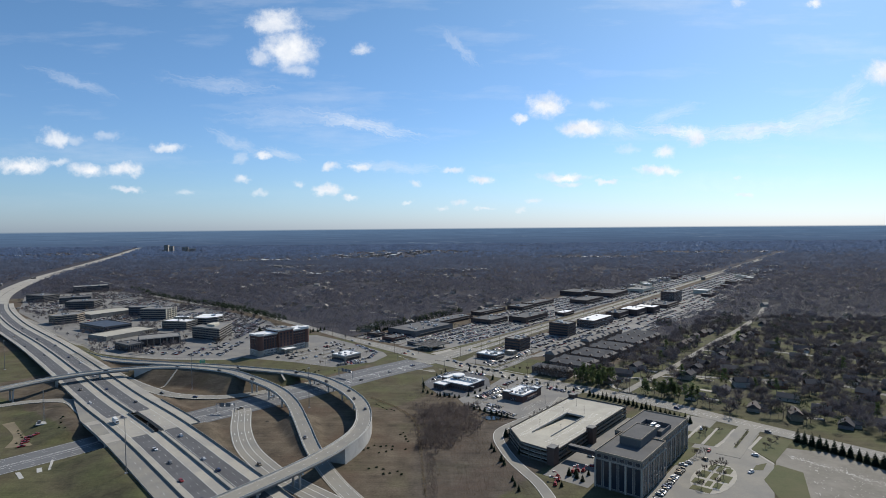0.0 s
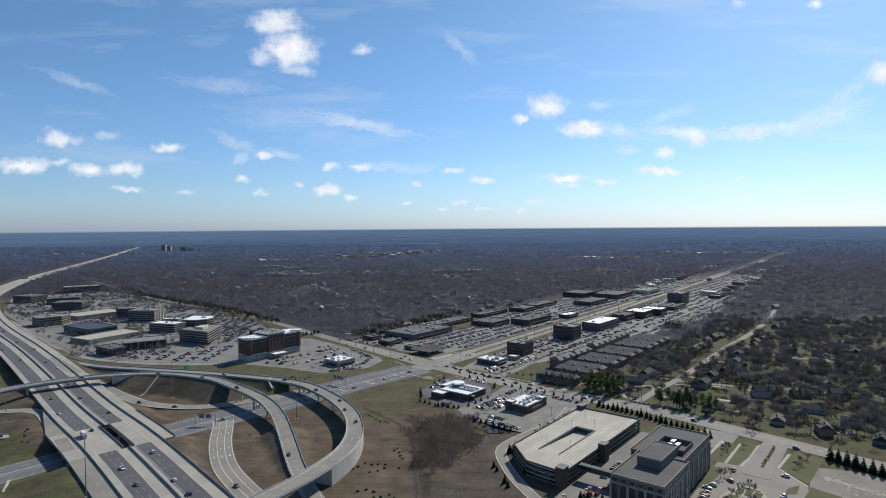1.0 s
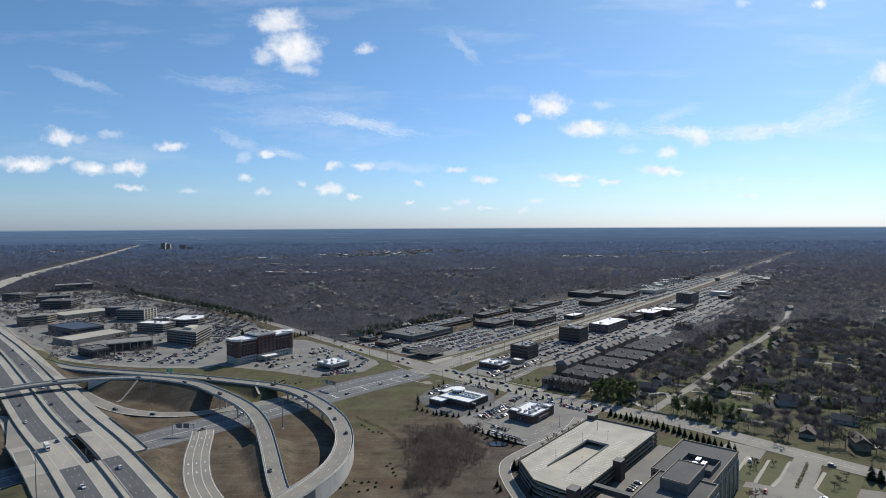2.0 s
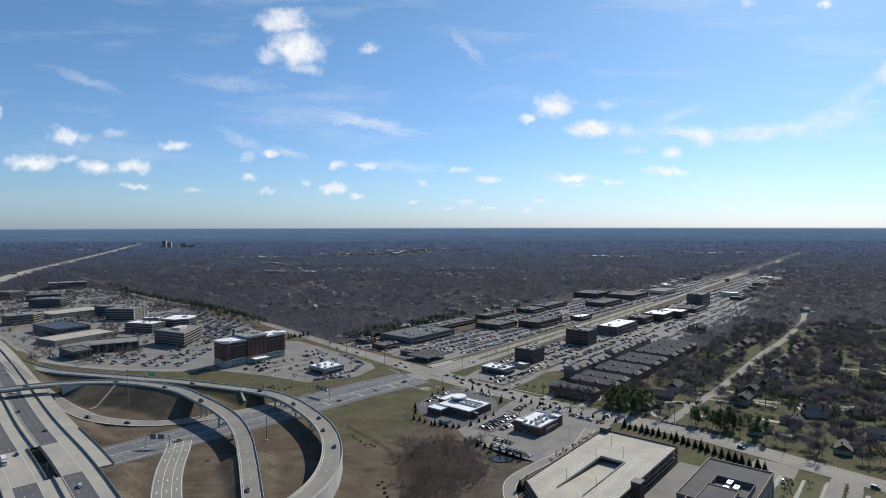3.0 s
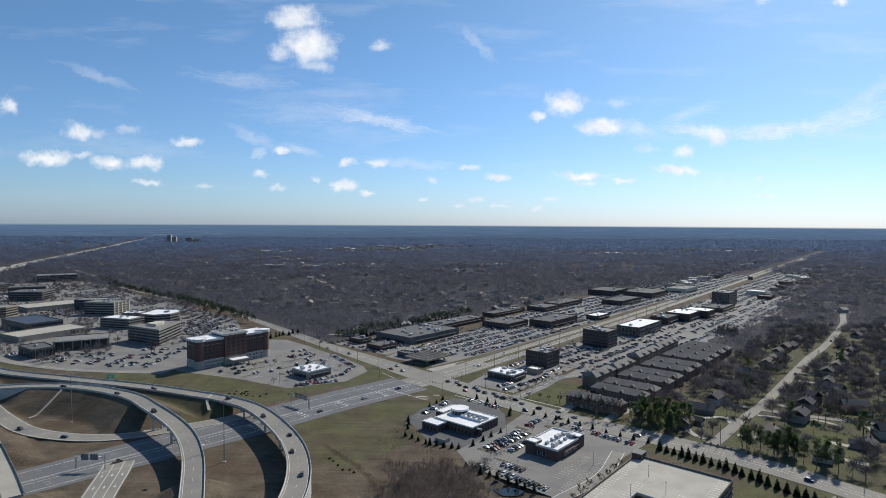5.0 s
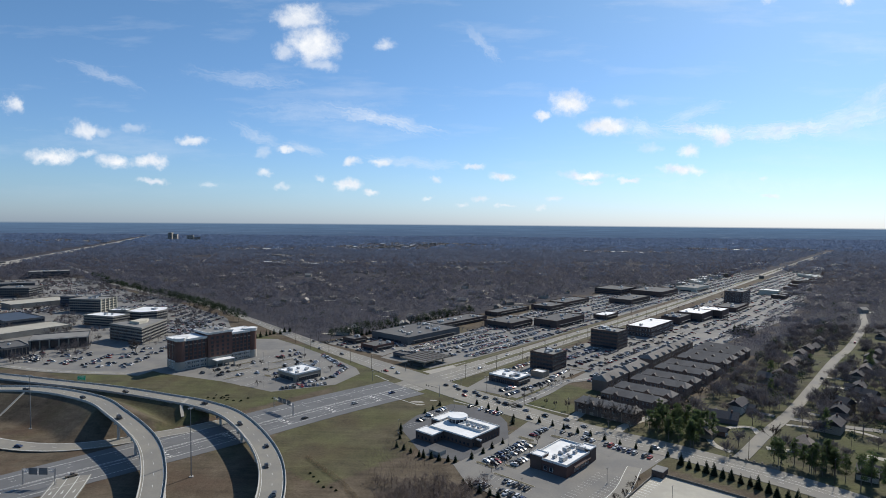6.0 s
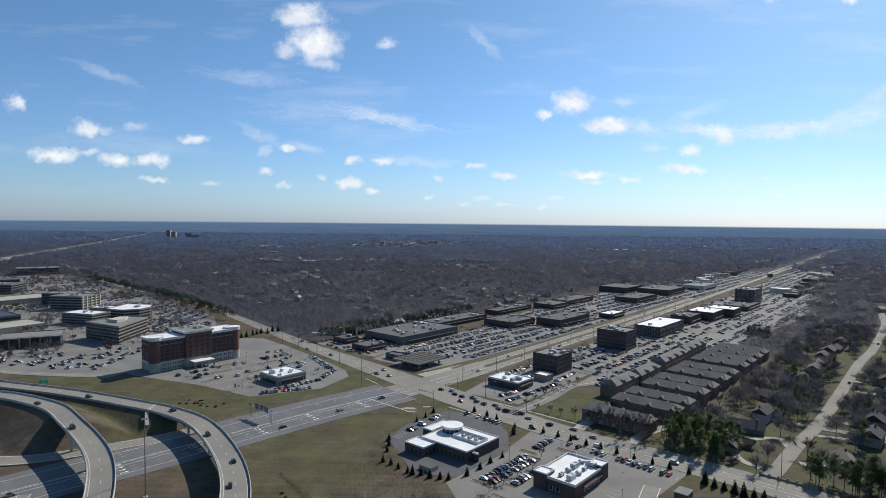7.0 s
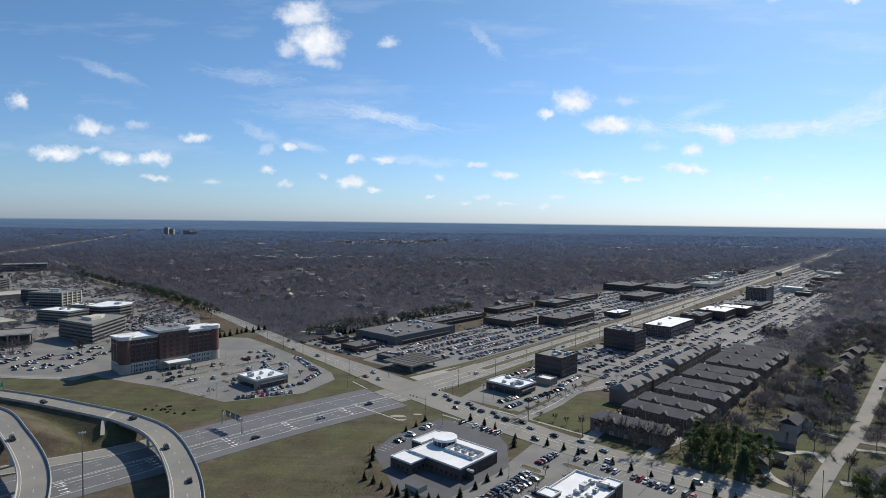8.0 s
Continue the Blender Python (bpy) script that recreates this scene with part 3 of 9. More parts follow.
TOWN_LANE = glide([(*UV(8, 113), 0.14), (*UV(60, 107), 0.14), (*UV(110, 105.5), 0.14), (*UV(200, 106), 0.14), (*UV(310, 106), 0.14)], 6)
LOT_LANE = glide([(*UV(2, 66), 0.15), (*UV(50, 66), 0.15), (*UV(90, 62), 0.15), (*UV(110, 70), 0.15), (*UV(180, 84), 0.15)], 6)


def near_line(xs, ys, line, skip=None):
    """Distance to the nearest place of a line, the height there and the side offset (right is plus), for arrays of places."""
    pts = np.array([(p.x, p.y, p.z) for p in line])
    sd = np.array([(s.x, s.y) for s in across(line)])
    if skip is not None:
        pts, sd = pts[skip], sd[skip]
    best, z, off = np.full(xs.shape, 1e9), np.zeros(xs.shape), np.zeros(xs.shape)
    for k in range(len(pts)):
        d = np.hypot(xs - pts[k, 0], ys - pts[k, 1])
        m = d < best
        best[m], z[m] = d[m], pts[k, 2]
        off[m] = ((xs - pts[k, 0]) * sd[k, 0] + (ys - pts[k, 1]) * sd[k, 1])[m]
    # between two places of the line the side offset is the true distance
    best = np.where(best - np.abs(off) < 4.5, np.abs(off), best)
    return best, z, off


def stretch(line, test):
    return np.array([i for i, p in enumerate(line) if test(Vector((p.x / K, p.y / K, p.z)))])


def land_height(xs, ys):
    """The lie of the land: banks under the raised roads, cut where the low roads pass."""
    xs, ys = np.asarray(xs, float), np.asarray(ys, float)
    z = np.zeros(xs.shape)
    d, hz, off = near_line(xs, ys, HIGHWAY[::2])
    past = np.maximum(np.maximum(off - 34, np.where(ys < 520 * K, -42.0, np.maximum(-42.0 + (ys - 520 * K) * 0.3, -28.0)) - off), 0)
    z = np.maximum(z, np.where(d < 110, hz - 0.6 - past / np.where(off < 0, 4.5, 2.2), 0))
    for line, half, test in ((RAMP_A, 6.5, lambda p: p.x > -345 and p.y > 598 or p.x > -122 and p.y < 486), (RAMP_B, 7, lambda p: p.x < -168), (SLIP_ROAD, 5.5, lambda p: True), (WEST_LOOP, 6, lambda p: True)):
        d, hz, off = near_line(xs, ys, line, stretch(line, test))
        z = np.maximum(z, np.where(d < 60, hz - 0.3 - np.maximum(d - half, 0) / 1.8, 0))
    for line, half in ((BOULEVARD, 24), (LOOP_ROAD, 13)):
        d, hz, off = near_line(xs, ys, line)
        z = np.minimum(z, np.maximum(d - half, 0) / 1.6)
    d, hz, off = near_line(xs, ys, SLIP_ROAD[10:])
    z = np.minimum(z, np.maximum(d - 7.5, 0) / 1.8 + hz - 0.35)
    d, hz, off = near_line(xs, ys, WEST_LOOP[:-9])
    z = np.minimum(z, np.maximum(d - 7, 0) / 1.6 + hz - 0.35)
    d, hz, off = near_line(xs, ys, RAMP_A, stretch(RAMP_A, lambda p: p.z < 1.0))
    z = np.minimum(z, np.maximum(d - 8, 0) / 1.6)
    # the pond's hollow and a soft roll of the open ground
    px, py = W(-127, 156)
    z = z - 2.2 * np.exp(-((xs - px) ** 2 + (ys - py) ** 2) / 260.0)
    return z


def plan(xs, ys):
    return (xs * 0.629 + (ys - 700 * K) * 0.777) / K, (xs * 0.777 - (ys - 700 * K) * 0.629) / K


def wood_edge(v):
    """How far along the avenue's way the wood begins, behind the street past the hotel and the campus."""
    return np.interp(-v, (225, 390, 627, 1002, 1362, 1732, 3500), (40, 74, 104, 124, 180, 238, 520))


def in_woods(xs, ys):
    """One where the wood is closed, zero in the open."""
    u, v = plan(xs, ys)
    deep = (v < -215) & (u > 100 + 18 * np.sin(v * 0.02))
    deep |= (v < -225) & (u > wood_edge(v) + 7)
    deep |= (u > 312) & (v > 122 + 8 * np.sin(u * 0.03)) & ((v < 170) | (ys > 980 * K))
    deep |= (u > 820) & (v < -120) | (u > 1480)
    deep |= (u > 560) & (v < -225)
    deep |= (v < -1240) & (u > -1500) & (ys > 1000)
    home = (v > 168) & (u > 8) | (u > 840) & (v > 70)
    far = (ys > 2300)
    return np.clip(deep * 1.0 + home * np.where(ys < 1000 * K, 0.0, 0.85) + far * 0.8, 0, 1) * town_gap(xs, ys)


TOWNS = ((-356, 3225, 330, 330), (-150, 3650, 420, 300), (-620, 2380, 190, 90), (-440, 2020, 190, 60), (-900, 2900, 300, 160), (90, 2140, 120, 45), (-2450, 3700, 500, 260), (1500, 3300, 420, 200), (700, 2900, 300, 120))


def town_gap(xs, ys):
    """Less wood where far suburbs stand open."""
    k = np.ones(np.shape(xs))
    for x, y, a, b in TOWNS:
        k = np.minimum(k, 0.18 + 0.82 * np.clip((np.hypot((xs - K * x) / a, (ys - K * y) / b) - 0.8) / 0.3, 0, 1))
    return k


def near_homes(xs, ys):
    """The leafy gardens between the houses."""
    u, v = plan(xs, ys)
    return np.where(((v > 168) & (u > 8) | (v > 160) & (u > 66)) & (ys < 1000 * K) & (ys > 300 * K), 1.0, 0.0)


def in_scrub(xs, ys):
    """Brown weedy ground of the hollow below the car park."""
    x, y = xs / K, ys / K
    return np.clip((x + 26) / 8, 0, 1) * np.clip((66 - x) / 8, 0, 1) * np.clip((538 - y) / 10, 0, 1) * (y > 200)


def in_homes(xs, ys):
    u, v = plan(xs, ys)
    bank = (u > -170) & (u < 14) & (v > -150) & (v < 70) & (v > -60 - (u + 60) * 0.6)
    verge = (u > -190) & (u < 30) & (v < -70) & (v > -330)
    return np.where((v > 165) & (u > 8) & (ys < 2200), np.where(ys < 960, 1.0, 0.2), 0.0) + bank * 0.75 + verge * 0.9 + ((u > -30) & (u < 34) & (v > -24)) * 0.8 + ((u > 20) & (u < 140) & (v > -60) & (v < 14)) * 0.8 + ((u > 14) & (u < 84) & (v > 56) & (v < 112)) * 0.9 + ((v < -330) & (v > -520) & (u < -200)) * 0.8 + ((u < -20) & (v > 245)) * 0.8 + (u < -372) * 0.9


def build_ground():
    fine_x = np.concatenate([np.arange(-780, -420, 5.0), np.arange(-420, -40, 2.5), np.arange(-40, 181, 5.0)])
    fine_y = np.concatenate([np.arange(250, 330, 5.0), np.arange(330, 720, 2.5), np.arange(720, 1051, 5.0)])
    out = 5.0 * 1.17 ** np.arange(1, 34)
    step = np.cumsum(np.minimum(out, 420))
    step = step[step < 7000]
    gx = np.concatenate([-780 - step[::-1], fine_x, 180 + step])
    gy = np.concatenate([250 - step[::-1][-22:], fine_y, 1050 + step])
    X, Y = np.meshgrid(gx, gy)
    Z = land_height(X.ravel(), Y.ravel())
    nx, ny = len(gx), len(gy)
    v = np.stack([X.ravel(), Y.ravel(), Z], 1)
    i = (np.arange(ny - 1)[:, None] * nx + np.arange(nx - 1)[None]).ravel()
    f = np.stack([i, i + 1, i + nx + 1, i + nx], 1)
    me = bpy.data.meshes.new("ground")
    me.from_pydata(v.tolist(), [], f.tolist())
    me.materials.append(M_GROUND)
    for name, val in (("woodland", np.maximum(np.maximum(in_woods(X.ravel(), Y.ravel()), 0.25 * in_scrub(X.ravel(), Y.ravel())), 0.3 * near_homes(X.ravel(), Y.ravel())) + (Y.ravel() > 1750) * 1.0), ("lawn", np.clip(in_homes(X.ravel(), Y.ravel()), 0, 1))):
        at = me.attributes.new(name, "FLOAT", "POINT")
        at.data.foreach_set("value", np.asarray(val, np.float32))
    me.update()
    me.polygons.foreach_set("use_smooth", [True] * len(me.polygons))
    tagged(new("ground", me), "rolling ground of dormant grass and leaf litter", "ground", kind="structure")


build_ground()


# ---- roads ----
def road(name, line, left, right, mat, label, marks=(), edges=(), lift=0.0, i0=0, i1=None):
    """A paved strip with painted lines: marks are offsets of dashed lines, edges of solid ones."""
    ob = part(name, ribbon(Mesh(), line, left, right, lift, 0.35, 0, i0, i1), mat)
    tagged(ob, label, "road", kind="structure")
    sub = line[i0:i1]
    if marks:
        m = Mesh()
        for o in marks:
            dashes(m, sub, o, lift=lift + 0.05)
        part("lane_dashes", m, M_LINE, ob, kind="stuff")
    for o in edges:
        part("edge_line", ribbon(Mesh(), sub, o - 0.16, o + 0.16, lift + 0.04), M_LINE, ob)
    return ob


def taper(line, pairs):
    """Widths along a line: pairs of (share of the length, metres)."""
    n = len(line) - 1
    ks, vs = zip(*pairs)
    return [float(x) for x in np.interp([i / n for i in range(n + 1)], ks, vs)]


def barrier(line, off, parent, tall=1.0, half=0.3, i0=0, i1=None, lift=0.0, name="barrier", mat=None):
    """A concrete safety wall with a sloped foot."""
    i1 = len(line) if i1 is None else i1
    side, m, v, f = across(line), Mesh(), [], []
    prof = ((-half, 0), (-half * 0.55, 0.3 * tall), (-half * 0.4, tall), (half * 0.4, tall), (half * 0.55, 0.3 * tall), (half, 0))
    for i in range(i0, i1):
        for o, z in prof:
            p = line[i] + side[i] * (off + o)
            v.append((p.x, p.y, p.z + z + lift))
    for i in range(i1 - i0 - 1):
        f += [(i * 6 + j, i * 6 + j + 1, i * 6 + 7 + j, i * 6 + 6 + j) for j in range(5)]
    m.add(v, f)
    return part(name, m, mat or M_WALL, parent)


# the highway: concrete roadbed, asphalt lanes, concrete where it bridges the boulevard
BR = stretch(HIGHWAY, lambda p: 448 < p.y < 500)
B0, B1 = int(BR[0]), int(BR[-1])
hw_near = stretch(HIGHWAY, lambda p: p.y < 1300)
H1 = int(hw_near[-1])
highway = road("highway", HIGHWAY, -23.8, -0.6, M_CONC, "concrete highway carriageway with worn asphalt lanes", i1=B0 + 1)
part("roadbed", ribbon(Mesh(), HIGHWAY, -23.8, -3.0, 0, 1.6, 0, B0, B1 + 1), M_CONC, highway)
part("roadbed", ribbon(Mesh(), HIGHWAY, -23.8, -0.6, 0, 0.35, 0, B1), M_CONC, highway)
part("roadbed", ribbon(Mesh(), HIGHWAY, 0.6, 21.6, 0, 0.35, 0, 0, B0 + 1), M_CONC, highway)
part("roadbed", ribbon(Mesh(), HIGHWAY, 3.0, 21.6, 0, 1.6, 0, B0, B1 + 1), M_CONC, highway)
part("roadbed", ribbon(Mesh(), HIGHWAY, 0.6, 21.6, 0, 0.35, 0, B1), M_CONC, highway)
for i0, i1 in ((0, B0 + 1), (B1, H1)):
    part("asphalt_lanes", ribbon(Mesh(), HIGHWAY, -19.4, -8.0, 0.03, 0, 0, i0, i1), M_ASPHALT, highway)
    part("asphalt_lanes", ribbon(Mesh(), HIGHWAY, 3.0, 14.0, 0.03, 0, 0, i0, i1), M_ASPHALT, highway)
lanes = Mesh()
for o in (-15.6, -11.8, 6.7, 10.4):
    dashes(lanes, HIGHWAY[:H1], o, lift=0.07)
part("lane_dashes", lanes, M_LINE, highway, kind="stuff")
for o in (-19.5, -7.9, 3.9, 14.1):
    part("edge_line", ribbon(Mesh(), HIGHWAY[:H1], o - 0.1, o + 0.1, 0.06), M_LINE, highway)
barrier(HIGHWAY, 0.0, highway, 1.3, 0.55, 0, B0 + 1, name="median_wall", mat=M_ROADWALL)
barrier(HIGHWAY, 0.0, highway, 1.3, 0.55, B1, H1, name="median_wall", mat=M_ROADWALL)
barrier(HIGHWAY, -3.3, highway, 1.2, 0.3, B0, B1 + 1, name="median_wall", mat=M_ROADWALL)
barrier(HIGHWAY, 3.3, highway, 1.2, 0.3, B0, B1 + 1, name="median_wall", mat=M_ROADWALL)
barrier(HIGHWAY, 21.9, highway, 1.2, 0.35, 0, H1, name="side_wall", mat=M_ROADWALL)
barrier(HIGHWAY, -24.2, highway, 1.2, 0.35, 0, H1, name="side_wall", mat=M_ROADWALL)
WEND = int(stretch(HIGHWAY, lambda p: p.y > 556)[0])
wide_w = [-36.5 + 11.5 * max(0.0, min(1.0, (i - B1 - 1) / (WEND - B1 - 1))) for i in range(len(HIGHWAY))]
west_lane = road("collector_road", HIGHWAY, -36.5, -24.6, M_STREET, "pale collector road beside the highway wall", marks=(-30.5,), i1=B0 + 1)
part("roadbed", ribbon(Mesh(), HIGHWAY, -36.5, -24.6, 0, 1.6, 0, B0, B1 + 1), M_CONC, west_lane)
part("roadbed", ribbon(Mesh(), HIGHWAY, wide_w, -24.6, 0, 0.35, 0, B1, WEND + 1), M_STREET, west_lane)
barrier(HIGHWAY, -36.8, west_lane, 0.9, 0.25, 0, B1 + 2, name="side_wall", mat=M_ROADWALL)
east_lane = road("collector_road", HIGHWAY, 22.3, taper(HIGHWAY, ((0, 31), (1, 31))), M_CONC, "concrete collector road beside the highway wall", i0=B1, i1=H1)
part("roadbed", ribbon(Mesh(), HIGHWAY, 22.3, 30.5, 0, 1.6, 0, B0, B1 + 1), M_CONC, east_lane)
barrier(HIGHWAY, 30.8, east_lane, 0.9, 0.25, B0, B1 + 4, name="side_wall", mat=M_ROADWALL)
# walls and columns that carry the highway over the boulevard
for k in (B0, B1):
    p, s = HIGHWAY[k], across(HIGHWAY)[k]
    m = Mesh()
    d = Vector((-s.y, s.x, 0)) * (-1 if k == B0 else 1)
    a, b = p + s * -37, p + s * 31
    m.prism([(a.x, a.y), (b.x, b.y), (b.x + d.x * 1.2, b.y + d.y * 1.2), (a.x + d.x * 1.2, a.y + d.y * 1.2)], -0.4, 5.4)
    part("abutment", m, M_WALL, highway)
mid = HIGHWAY[(B0 + B1) // 2]
ms = across(HIGHWAY)[(B0 + B1) // 2]
for o in range(-33, 30, 7):
    p = mid + ms * o
    part("column", Mesh().tube((p.x, p.y, -0.3), (p.x, p.y, 5.4), 0.55, 0.55, 10), M_WALL, highway)

boulevard = road("boulevard", BOULEVARD, taper(BOULEVARD, ((0, -15), (0.5, -16), (0.66, -21), (0.8, -24), (1, -25))), taper(BOULEVARD, ((0, 15), (0.5, 16), (0.66, 20), (0.8, 23), (1, 23))),
                 M_BLVD, "wide asphalt boulevard with turning lanes", marks=(-11.5, -7.8, 8.0, 11.7), edges=(-14.6, -0.6, 0.6, 4.2, 15.4))
arrows = Mesh()
for k in range(int(len(BOULEVARD) * 0.74), len(BOULEVARD) - 4, 6):
    for o in (2.4, 6.2, 10.0, 13.6):
        s_ = across(BOULEVARD)[k]
        p, d = BOULEVARD[k] + s_ * o, Vector((-s_.y, s_.x, 0))
        q = [p - s_ * 0.25 - d * 1.8, p + s_ * 0.25 - d * 1.8, p + s_ * 0.25 + d * 0.6, p + s_ * 0.85 + d * 0.6, p + d * 2.2, p - s_ * 0.85 + d * 0.6, p - s_ * 0.25 + d * 0.6]
        arrows.add([(a.x, a.y, a.z + 0.06) for a in q], [(0, 1, 2, 6), (3, 4, 5)])
part("lane_arrows", arrows, M_BRIGHT, boulevard, kind="stuff")
turn = [BOULEVARD[int(len(BOULEVARD) * 0.72):], ]
m = Mesh()
for o in (-18.5, 4.3):
    dashes(m, turn[0], o, 3.0, 6.0, lift=0.06)
part("lane_dashes", m, M_LINE, boulevard, kind="stuff")
M_VERGE = worn("verge_grass", (0.088, 0.086, 0.044), 0.6, 0.05, 0.3, 0.95, 0.4, 0.1, tint=(0.115, 0.096, 0.060))
avenue = road("avenue", AVENUE, taper(AVENUE, ((0, -15), (0.06, -13), (0.3, -12), (1, -10))), taper(AVENUE, ((0, 15), (0.06, 13), (0.3, 12), (1, 10))), M_STREET, "pale asphalt avenue with a grass median between the car parks", marks=(-7.4, 7.4), edges=(-3.7, 3.7, 11.0))
part("median_strip", ribbon(Mesh(), AVENUE, -3.1, 3.1, 0.10, 0.3, 0, 12), M_VERGE, avenue, "narrow grass median")
for o in (-19.0, 15.0):
    part("verge", ribbon(Mesh(), AVENUE, o, o + 4.0, 0.06, 0.2, 0, 9, 60), M_VERGE, avenue, "grass verge")
CROSS_W = [float(np.interp(plan(np.array([p.x]), np.array([p.y]))[1][0], (-700, -380, -200, -30, 20, 90, 200, 420), (5, 7, 8.5, 14, 14, 12, 11, 9))) for p in CROSS]
cross = road("cross_street", CROSS, [-w for w in CROSS_W], CROSS_W,
             M_STREET, "pale concrete cross street with a turning lane", lift=0.02)
QA, QB = (int(stretch(CROSS, t)[k]) for t, k in ((lambda p: p.y > 762, -1), (lambda p: p.y < 698, 0)))
for sub in (CROSS[:QA], CROSS[QB:]):
    m = Mesh()
    for o in (-5.4, 5.4):
        dashes(m, sub, o, lift=0.07)
    part("lane_dashes", m, M_LINE, cross, kind="stuff")
    for o in (-1.8, 1.8):
        part("edge_line", ribbon(Mesh(), sub, o - 0.1, o + 0.1, 0.06), M_LINE, cross)
m = Mesh()
for k, (a, b) in enumerate((((-47, 688), (-16, 662)), ((-44, 724), (-58, 742)))):
    d = Vector((b[0] - a[0], b[1] - a[1])).normalized() * 0.3
    m.add([(a[0] + d.y, a[1] - d.x, 0.24), (b[0] + d.y, b[1] - d.x, 0.24), (b[0] - d.y, b[1] + d.x, 0.24), (a[0] - d.y, a[1] + d.x, 0.24)], [(0, 1, 2, 3)])
m.v = [(K * x, K * y, z) for x, y, z in m.v]
part("stop_line", m, M_LINE, cross)
loop = road("loop_road", LOOP_ROAD, -8.2, 8.2, M_STREET, "pale asphalt loop road with three painted lanes", marks=(), edges=(-7.6, -2.6, 2.4, 7.4))
m = Mesh()
for k in (3, 6, 12, 15):
    for o in (-5.1, 0.0, 5.0):
        p, s = LOOP_ROAD[k] + across(LOOP_ROAD)[k] * o, across(LOOP_ROAD)[k]
        d = Vector((-s.y, s.x, 0))
        q = [p - s * 0.22 - d * 1.6, p + s * 0.22 - d * 1.6, p + s * 0.22 + d * 0.6, p + s * 0.75 + d * 0.6, p + d * 1.9, p - s * 0.75 + d * 0.6, p - s * 0.22 + d * 0.6]
        m.add([(a.x, a.y, a.z + 0.06) for a in q], [(0, 1, 2, 6), (3, 4, 5)])
part("lane_arrows", m, M_LINE, loop, kind="stuff")
road("slip_road", SLIP_ROAD, -6.2, 6.2, M_STREET, "curving asphalt slip road", marks=(0,), edges=(-5.4, 5.4), lift=0.05)
road("loop_road", WEST_LOOP, -5.5, 5.5, M_STREET, "pale asphalt loop road joining the highway", edges=(-4.6, 4.6), lift=0.05)
road("campus_road", CAMPUS_ROAD, -5, 5, M_STREET, "pale service road along the grass bank", edges=(0,), lift=0.03)
home_street = road("residential_street", HOME_STREET, -3.9, 3.9, M_STREET, "pale residential street under bare trees", lift=0.03)
road("residential_street", HOME_SIDE, -3.6, 3.6, M_STREET, "pale residential side street", lift=0.05)
road("residential_street", HOME_BACK, -3.4, 3.4, M_STREET, "narrow residential street behind the houses", lift=0.07)
road("driveway", GARAGE_DRIVE, -4, 4, M_STREET, "asphalt driveway round the parking garage", edges=(-3.6, 3.6), lift=0.03)
road("driveway", OFFICE_DRIVE, -8, 8, M_STREET, "pale driveway to the office building", lift=0.05)
road("lane", TOWN_LANE, -3.6, 3.6, M_CONC, "concrete lane between rows of townhouses", lift=0.03)
road("driveway", LOT_LANE, -5, 5, M_LOT, "asphalt access lane between car parks", edges=(0,), lift=0.03)


